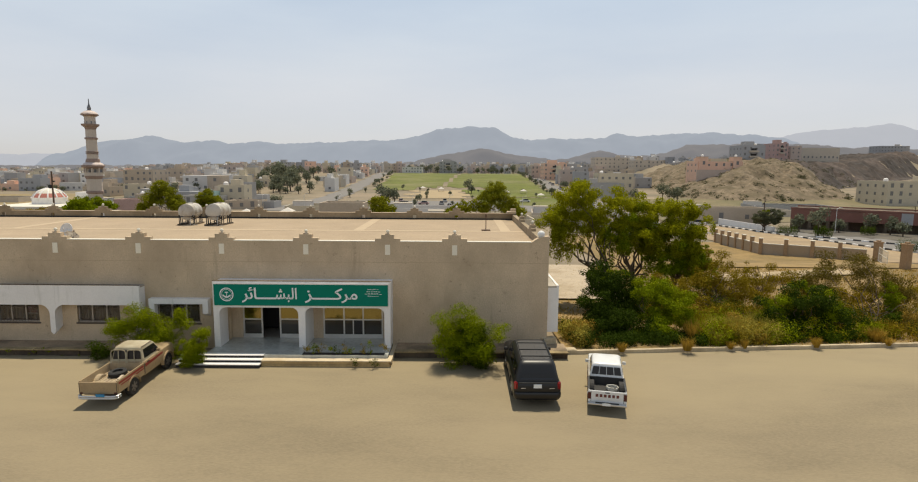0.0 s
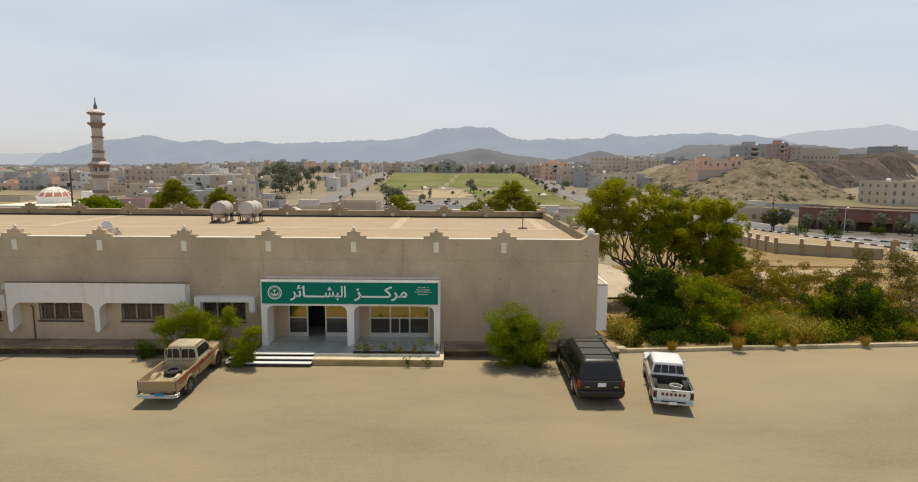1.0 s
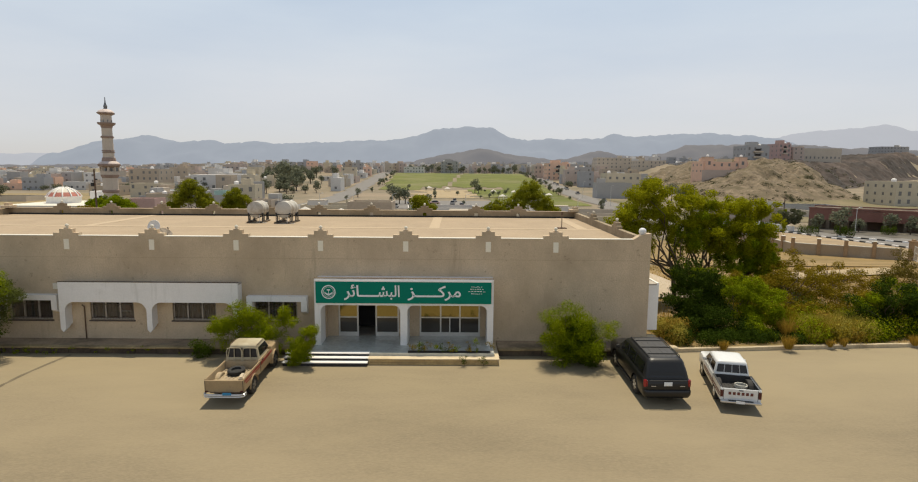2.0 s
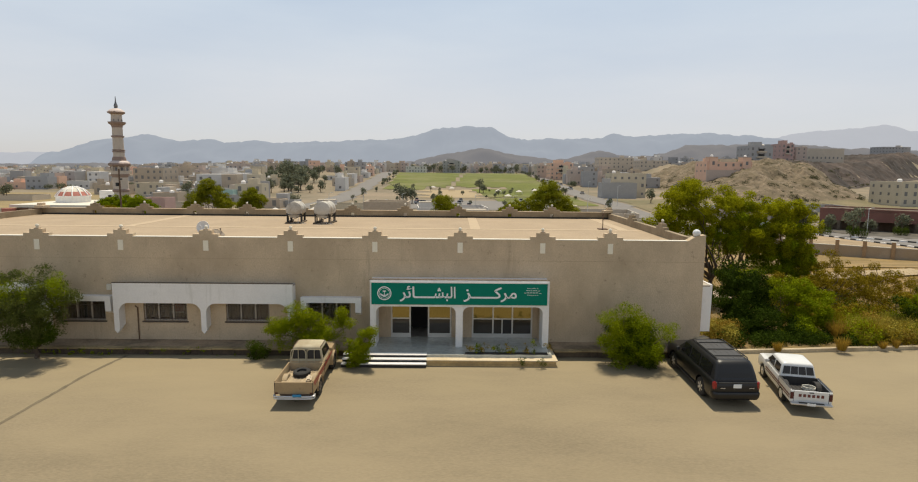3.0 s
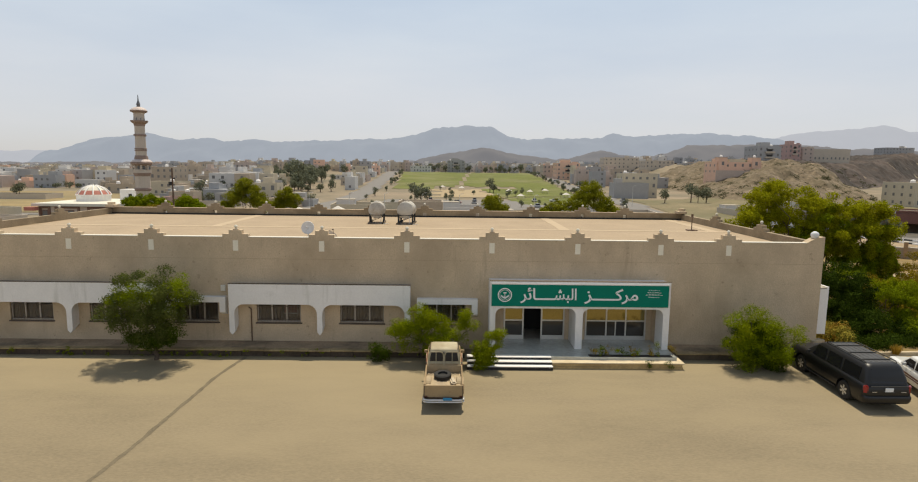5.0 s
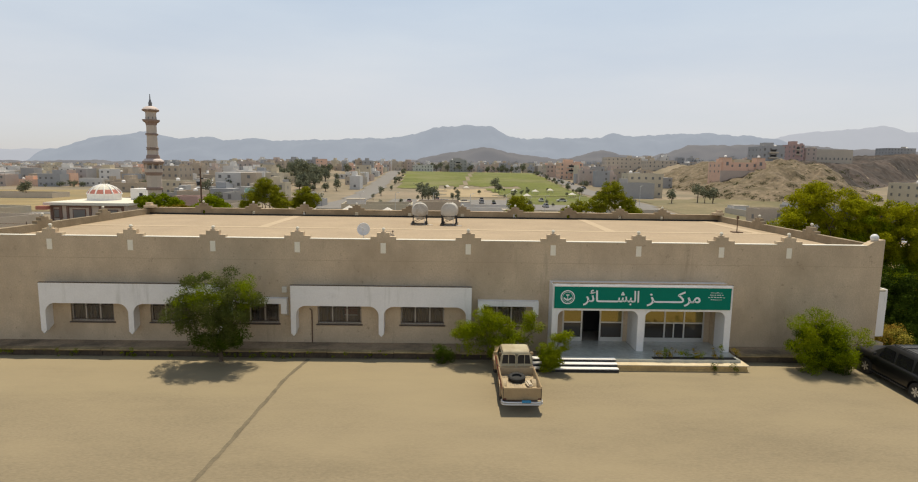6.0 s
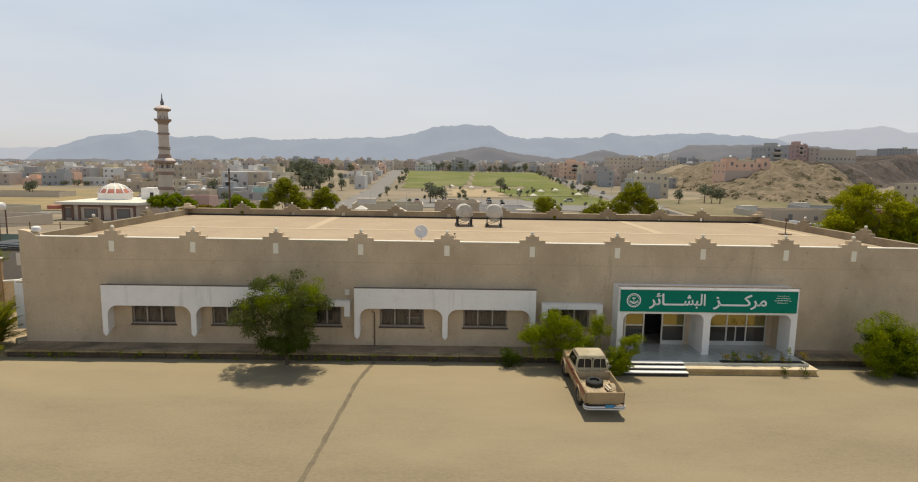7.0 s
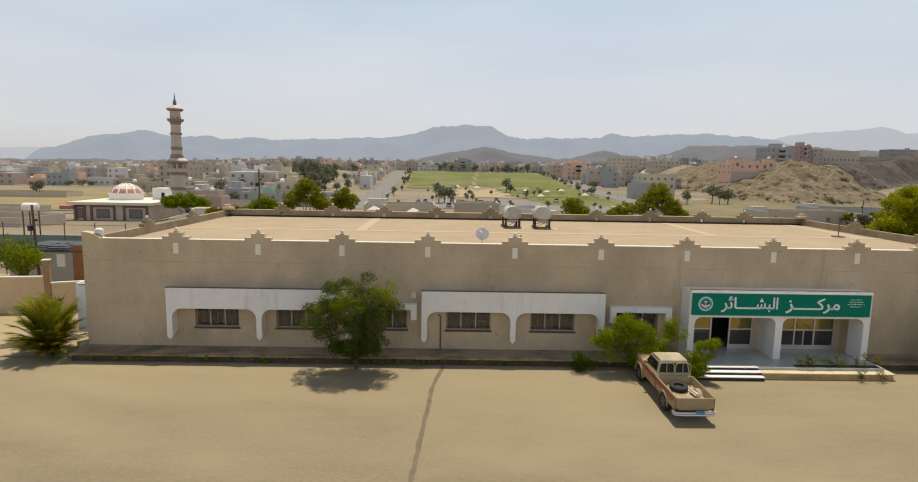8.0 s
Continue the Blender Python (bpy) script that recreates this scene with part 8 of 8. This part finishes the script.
# ---- poles, walls and the road beside the garden ----
def utility_pole(x, y, top, lean=0.0, base=0.0):
    e = empty("utility_pole", pose(x, y, base, 0, lean, 0))
    tagged(e, "dark wooden utility pole with a small crossarm", "pole", "utility poles")
    bm = bmesh.new()
    tube(bm, [(0, 0, -0.3), (0, 0, top - base)], [0.11, 0.08], 8)
    part("mast", bm, RUST, e)
    bm = bmesh.new()
    box(bm, -0.35, -0.2, top - base - 1.9, -0.1, 0.05, top - base - 1.5)
    box(bm, 0.08, -0.05, top - base - 1.2, 0.3, 0.05, top - base - 1.05)
    part("fitting", bm, BLACK_PLASTIC, e)
    return e


utility_pole(-2.9, 34.1, 9.1, 0, -1.2)
utility_pole(-12.6, 13.7, 6.4, -1.5, -0.5)
utility_pole(112.9, 100.6, 3.8, 0, -4.2)
utility_pole(128.0, 100.5, 1.2, 1, -4.2)
utility_pole(147.7, 100.6, 1.6, -1, -4.2)
street_lamp(126.7, 96.2, 5.6)

WALL_TAN = material("garden_wall", (0.6, 0.45, 0.28), 0.92, vary=0.15, scale=0.6, fine=8, bump=0.3)
POST_TAN = material("post_stone", (0.34, 0.225, 0.125), 0.92, vary=0.25, scale=2.5, fine=10, bump=0.5)


def boundary(points, top, post_top, step, name_label, post_w=0.36, panel_mat=None):
    """A boundary wall of panels between posts along a line of (x, y)."""
    e = empty("boundary_wall")
    tagged(e, name_label, "wall", kind="structure")
    for (xa, ya), (xb, yb) in zip(points, points[1:]):
        L = math.hypot(xb - xa, yb - ya)
        n = max(1, round(L / step))
        yaw = math.degrees(math.atan2(yb - ya, xb - xa))
        for i in range(n):
            x, y = xa + (xb - xa) * i / n, ya + (yb - ya) * i / n
            m = pose(x, y, height(x, y), 0, 0, yaw)
            box_part("post", (-post_w / 2, -post_w / 2, -0.3, post_w / 2, post_w / 2, post_top), POST_TAN, e, bevel=0.02).matrix_basis = m
            box_part("post_cap", (-post_w / 2 - 0.05, -post_w / 2 - 0.05, post_top, post_w / 2 + 0.05, post_w / 2 + 0.05, post_top + 0.08), CREAM, e).matrix_basis = m
            box_part("panel", (post_w / 2, -0.09, -0.3, L / n - post_w / 2, 0.09, top), panel_mat or WALL_TAN, e).matrix_basis = m
            box_part("coping", (post_w / 2, -0.14, top, L / n - post_w / 2, 0.14, top + 0.1), CREAM, e).matrix_basis = m
    return e


VERGE = material("verge_earth", (0.33, 0.24, 0.14), 0.97, vary=0.25, scale=0.3, fine=2, bump=0.3, stain=(0.25, 0.19, 0.12), stain_at=0.55)
FAR_WALL = material("roadside_wall", (0.35, 0.28, 0.2), 0.92, vary=0.2, scale=0.6, fine=8, bump=0.3, stain=(0.36, 0.27, 0.17), stain_at=0.55)
boundary([(90.0, 74.0), (88.9, 56.3), (100.0, 48.7)], 1.75, 2.55, 3.2, "tan garden wall with brown stone posts and a pale coping", 0.5, FAR_WALL)
for x, y in ((100.8, 48.1), (93.0, 33.3)):
    bm = bmesh.new()
    box(bm, -0.38, -0.38, -0.2, 0.38, 0.38, 2.75)
    box(bm, -0.46, -0.46, 2.75, 0.46, 0.46, 2.9)
    box(bm, -0.2, -0.2, 2.9, 0.2, 0.2, 3.1)
    o = part("gate_pier", bm, POST_TAN)
    o.matrix_basis = pose(x, y, height(x, y), 0, 0, 10)
    tagged(o, "tall stone gate pier with a stepped cap", "gate pier", "gate piers")
gate = empty("metal_gate", pose(100.5, 47.5, height(99, 45) - 0.1, 0, 0, -117) @ Matrix.Diagonal((1.9, 1, 1, 1)))
tagged(gate, "pale metal grille gate between stone piers", "gate")
bm = bmesh.new()
for z in (0.15, 1.15, 2.0):
    box(bm, 0, -0.025, z, 3.0, 0.025, z + 0.06)
box(bm, 0, -0.03, 0.1, 0.06, 0.03, 2.1)
box(bm, 2.94, -0.03, 0.1, 3.0, 0.03, 2.1)
part("gate_frame", bm, CREAM, gate)
for i in range(15):
    box_part("bar", (0.18 + 0.19 * i, -0.012, 0.15, 0.2 + 0.19 * i, 0.012, 2.0), CREAM, gate)
boundary([(-18.5, 6.7), (-8.2, 8.3)], 2.35, 3.4, 4.85, "tall tan boundary wall with stone piers beside the building")
boundary([(-8.2, 8.3), (-1.2, 11.1)], 1.95, 3.5, 6.3, "lower tan boundary wall running behind the building")
sheet("field", "dry yellow grass field inside the garden wall", "field", 60, 101, 33.5, 74, lambda x, y: x < (88.7 + 0.06 * (y - 56.3) if y > 56.3 else min(100.5, 88.7 + 1.46 * (56.3 - y))), OCHRE, 0.13, 1.2)
path = bake([(x, y, garden_z(y) + 0.14) for x, y in ((66.9, 22.7), (84.6, 28.4), (85.2, 32.5), (67.2, 26.7))], [(0, 1, 2, 3)], "path", SAND)
tagged(path, "pale sandy path across the dry garden", "path", kind="structure")

def kerb_line(y):
    """The near kerb of the road beyond the garden wall."""
    return 110.0 + 0.095 * (108 - y)


sheet("verge", "bare tan earth between the garden wall and the road", "earth", 88, 118, 44, 116, lambda x, y: kerb_line(y) > x > (89.2 + 0.06 * (y - 56.3) if y > 56.3 else 89.2 + 1.46 * (56.3 - y)), VERGE, 0.1, 1.5)
sheet("road", "asphalt road beyond the garden wall", "road", 100, 150, 40, 132, lambda x, y: kerb_line(y) < x < kerb_line(y) + 9 + max(0, 96 - y) * 0.45, ROAD, 0.08, 2.0)
BLACK_KERB = material("kerb_black", (0.03, 0.03, 0.03), 0.8, vary=0.2, scale=2, fine=10, bump=0.2)
for (xa, ya), (xb, yb) in (((109.2, 116.0), (114.5, 60.0)), ((116.2, 86.0), (127.0, 62.0))):
    e = empty("road_kerb")
    tagged(e, "road kerb painted in black and white blocks", "kerb", kind="structure")
    n = int(math.hypot(xb - xa, yb - ya) / 1.4)
    yaw = math.degrees(math.atan2(yb - ya, xb - xa))
    for i in range(n):
        x, y = xa + (xb - xa) * i / n, ya + (yb - ya) * i / n
        box_part("kerb_block", (0, -0.18, -0.1, 1.37, 0.18, 0.3), BLACK_KERB if i % 2 else WHITE, e).matrix_basis = pose(x, y, height(x, y) + 0.05, 0, 0, yaw)
white_wall = empty("low_wall")
tagged(white_wall, "low whitewashed wall curving along the road", "wall", kind="structure")
for i in range(8):
    a, b = 112.0 + 0.31 * i + 0.05 * i * i * 0.3, 121.0 - 2.6 * i
    box_part("panel", (0, -0.15, -0.3, 2.64, 0.15, 1.7 - 0.07 * i), WHITE, white_wall).matrix_basis = pose(a, b, height(a, b), 0, 0, -82)

# Dark sheet standing in for the shadows and trees before the shops.
FORECOURT_SHADE = material("forecourt_asphalt", (0.09, 0.08, 0.066), 0.95, vary=0.3, scale=0.3, fine=3, bump=0.3, stain=(0.14, 0.12, 0.085), stain_at=0.55)
sheet("forecourt", "dark sheet before the shops that stands for shadow and trees", "forecourt", 112, 165, 70, 118, lambda x, y: x > kerb_line(y) + 9 + max(0, 96 - y) * 0.45 and y < 111.5 - 0.8 * (x - 124.6), FORECOURT_SHADE, 0.07, 1.5)
shops = empty("shop_row", pose(136.8, 99.9, -4.4, 0, 0, -38.7) @ Matrix.Diagonal((1.31, 1.31, 1.12, 1)))
tagged(shops, "long red-brown row of shops with grey shuttered fronts", "shops")
BRICK_RED = material("shop_red", (0.23, 0.105, 0.08), 0.92, vary=0.15, scale=0.5, fine=6, bump=0.3)
# Dark browns on lower wall and shutters paint in part of the arcade's shade.
box_part("wall", (-12, 1.9, -1, 14, 8, 1.9), KERB_BROWN, shops)
for i in range(10):
    box_part("arcade_pillar", (-12 + 2.83 * i, -0.3, -1, -11.5 + 2.83 * i, 0.1, 1.999), KERB_BROWN, shops)
box_part("upper_wall", (-12, -0.35, 2.0, 14, 8, 4.3), BRICK_RED, shops)
box_part("roof", (-11.8, -0.1, 4.3, 13.8, 7.8, 4.36), KERB_BROWN, shops, "dusty brown flat roof")
for q in ((-12.1, -0.45, 14.1, -0.12), (-12.1, 7.8, 14.1, 8.1)):
    box_part("parapet", (q[0], q[1], 4.3, q[2], q[3], 4.62), BRICK_RED, shops)
for i in range(9):
    a = -11.3 + 2.8 * i
    box_part("shutter", (a, 1.84, 0.1, a + 1.9, 1.899, 1.8), RUST if i % 2 else KERB_BROWN, shops)
    box_part("shutter_box", (a - 0.1, 1.78, 1.8, a + 2.0, 1.899, 1.89), PAINTS["tan"], shops)
    if i % 3 == 1:
        # Flat dark plate stands in for the opening's shade.
        box_part("opening", (a + 0.4, -0.38, 2.7, a + 1.4, -0.352, 3.7), DARK, shops)
box_part("dark_bay", (4.4, -0.37, 2.0, 6.0, -0.352, 4.3), PAINTS["slate"], shops)
tree("tree", "rounded grey-green tree beside the road", (112.7, 99.4, height(112.7, 99.4)), [(lobed(801, [(111.6, 99.4, -1.0, 2.0, 1.9, 1.5), (114.6, 99.2, -0.7, 2.1, 1.9, 1.6), (113.0, 99.0, -1.6, 1.6, 1.6, 0.9)], 26, 0.55), 16000, 0.24, LEAF_SAGE)], 0.2, 1.6, 801)
tree("tree", "small yellow-green tree beside the low grey building", (125.1, 122.0, height(125.1, 122)), [(lobed(802, [(125.1, 122, -1.8, 1.5, 1.4, 1.3)], 16, 0.5), 5000, 0.24, LEAF_LIGHT)], 0.12, 1.2, 802)
for i, (x, y, s) in enumerate(((120.9, 100.0, 0.62), (129.0, 98.4, 0.6), (134.0, 95.5, 0.55), (137.0, 93.5, 0.62), (136.2, 88.9, 0.6), (117.5, 87.6, 0.75))):
    tagged(copy_thing(kinds[i % 3], pose(x, y, height(x, y), 0, 0, 40 * i) @ Matrix.Scale(s, 4)), "low street tree in front of the shops", "tree", "street trees")

# overhead wires and clipped hedges by the road
def wire(a, b, sag, name="overhead_wire"):
    a, b = Vector(a), Vector(b)
    bm = bmesh.new()
    tube(bm, [a.lerp(b, k / 12) - Vector((0, 0, sag * 4 * (k / 12) * (1 - k / 12))) for k in range(13)], 0.022, 4)
    o = part(name, bm, BLACK_PLASTIC)
    tagged(o, "thin dark overhead wire between the poles", "wire", "overhead wires")


for dz in (0.0, 0.35, 0.7):
    wire((112.9, 100.6, 3.5 - dz), (128.0, 100.5, 1.1 - dz), 0.3)
    wire((128.0, 100.5, 1.1 - dz), (147.7, 100.6, 1.5 - dz), 0.4)


def hedge(x, y, w, d, h, yaw, seed):
    e = empty("hedge", pose(x, y, height(x, y), 0, 0, yaw))
    tagged(e, "clipped dark green hedge beside the road", "hedge", "road hedges")
    rows = max(2, int(w / 0.5))
    leaves("foliage", [(-w / 2 + w * (i + 0.5) / rows, 0, h * 0.5, 0.42, d / 2, h * 0.55) for i in range(rows)], int(w * 900), 0.14, LEAF_DARK, e, seed)
    bm = bmesh.new()
    tube(bm, [(0, 0, -0.1), (0, 0, h * 0.6)], 0.05, 6)
    part("stem", bm, BARK, e)


for i, (x, y, w) in enumerate(((113.9, 92.5, 3.9), (118.0, 86.6, 3.0), (116.4, 60.8, 5.0), (122.0, 94.0, 2.4), (131.0, 92.0, 2.6))):
    hedge(x, y, w, 2.2, 2.0, -50 + 13 * (i % 3), 700 + i)

# yard behind the boundary wall
sand = bake([(x, y, height(x, y) + 0.03 + 0.05 * noise.noise(Vector((x, y, 2)))) for y in (-6, -3, -1, 1, 3, 6, 9, 14, 24) for x in (-60, -40, -25, -16, -10, -6, -3, -0.7)],
            [(j * 8 + i, j * 8 + i + 1, j * 8 + i + 9, j * 8 + i + 8) for j in range(2, 8) for i in range(7)], "sand", SAND)
tagged(sand, "pale yellow sand beside the end of the building", "sand", kind="structure")
yard = empty("yard_fence", pose(-25.3, 23.3, -0.8) @ Matrix.Scale(1.06, 4))
tagged(yard, "green netted yard fence on thin steel posts", "fence")
NET = material("fence_net", (0.13, 0.19, 0.18), 0.85, vary=0.2, scale=1, fine=20, bump=0.2)
for i in range(6):
    bm = bmesh.new()
    tube(bm, [(2.6 * i, 0, 0), (2.6 * i, 0, 4.6)], 0.04, 6)
    part("post", bm, RUST, yard)
    if i < 5:
        box_part("net", (2.6 * i + 0.04, -0.01, 1.2, 2.6 * i + 2.56, 0.01, 3.5), NET, yard)
        bm = bmesh.new()
        tube(bm, [(2.6 * i, 0, 4.4), (2.6 * i + 2.6, 0, 4.4)], 0.02, 5)
        part("rail", bm, RUST, yard)
shed = empty("yard_shed", pose(-15.7, 15.1, -0.5) @ Matrix.Scale(1.03, 4))
tagged(shed, "low shed with a rusty door and tarpaulin roof", "shed")
box_part("wall", (-0.2, 0, 0, 9.0, 4.5, 3.1), PAINTS["grey"], shed)
TARP = material("tarpaulin", (0.045, 0.055, 0.065), 0.7, vary=0.4, scale=1.2, fine=6, bump=0.5, stain=(0.12, 0.1, 0.075), stain_at=0.55)
box_part("roof_cover", (-0.4, -0.1, 3.1, 4.4, 4.7, 3.3), TARP, shed, "dark sagging tarpaulin")
bm = bmesh.new()
for k in range(9):
    a = -0.3 + 0.5 * k
    box(bm, a, 0.2 + 0.3 * (k % 3), 3.31, a + 1.5, 1.4 + 0.4 * (k % 4), 3.4 + 0.04 * (k % 3), Matrix.Rotation(radians(3 * (k % 5) - 6), 4, "Z"))
part("roof_junk", bm, TARP, shed, "heap of dark boards and sheets on the shed roof")
box_part("roof_sheet", (4.45, -0.1, 3.1, 9.1, 4.7, 3.2), RUST, shed, "rusty sheet metal roof")
box_part("door", (4.6, -0.06, 0.1, 6.3, -0.002, 3.6), material("rust_sheet", (0.30, 0.14, 0.06), 0.9, vary=0.35, scale=2, fine=8, bump=0.4, stretch=(3, 1, 0.5)), shed, "rusty brown sheet metal door")
box_part("notice", (3.4, -0.05, 2.0, 4.0, -0.002, 2.95), WHITE, shed)
tower = empty("water_tower", pose(-20.6, 24.2, -0.8) @ Matrix.Scale(1.07, 4))
tagged(tower, "white water tank on a thin steel frame", "water tank")
bm = bmesh.new()
spin(bm, [(0.0, -0.66), (0.2, -0.65), (0.3, -0.6), (0.34, -0.5), (0.34, 0.5), (0.3, 0.6), (0.2, 0.65), (0.0, 0.66)], (0, 0, 5.78), 18, "x")
part("tank", bm, WHITE, tower, smooth=True)
bm = bmesh.new()
for a in (-0.4, 0.4):
    for b in (-0.4, 0.4):
        box(bm, a - 0.04, b - 0.04, 0, a + 0.04, b + 0.04, 5.42)
part("frame", bm, RUST, tower)
for i, (x, y, w, d, h, rz) in enumerate(((-14.0, 10.8, 1.6, 0.9, 0.5, 8), (-11.9, 11.5, 1.3, 0.7, 0.7, -14), (-9.8, 12.4, 1.8, 0.8, 0.4, 20), (-16.7, 12.0, 1.2, 1.0, 0.6, 4))):
    bm = bmesh.new()
    for k in range(5):
        box(bm, -w / 2 + 0.1 * k, -d / 2, 0.02 + h * k / 5, w / 2 - 0.07 * k, d / 2, 0.02 + h * (k + 0.7) / 5, Matrix.Rotation(radians(6 * k - 12), 4, "Z"))
    o = part("scrap_pile", bm, RUST if i % 2 else PAINTS["slate"])
    o.matrix_basis = pose(x, y, height(x, y), 0, 0, rz)
    tagged(o, "pile of dark weathered boards and scrap in the yard", "scrap", "scrap piles")
# loose stones and blocks at the building's corner
for i, (x, y, w, h) in enumerate(((47.9, -0.7, 0.55, 0.35), (48.5, -0.5, 0.5, 0.25), (47.6, 0.1, 0.4, 0.7), (-4.5, 0.6, 0.7, 0.3), (-3.2, 0.5, 0.9, 0.28), (-0.55, 0.4, 0.6, 0.5))):
    bm = bmesh.new()
    box(bm, -w, -0.22, -0.1, w, 0.22, h)
    soften(bm, 0.04)
    for v in bm.verts:
        v.co += Vector((random.uniform(-0.03, 0.03), random.uniform(-0.03, 0.03), random.uniform(-0.02, 0.02)))
    o = part("stone_block", bm, KERB_TAN)
    o.matrix_basis = pose(x, y, 0, 0, 0, 10 * i)
    tagged(o, "rough pale stone block lying by the wall", "stone", "loose stone blocks")
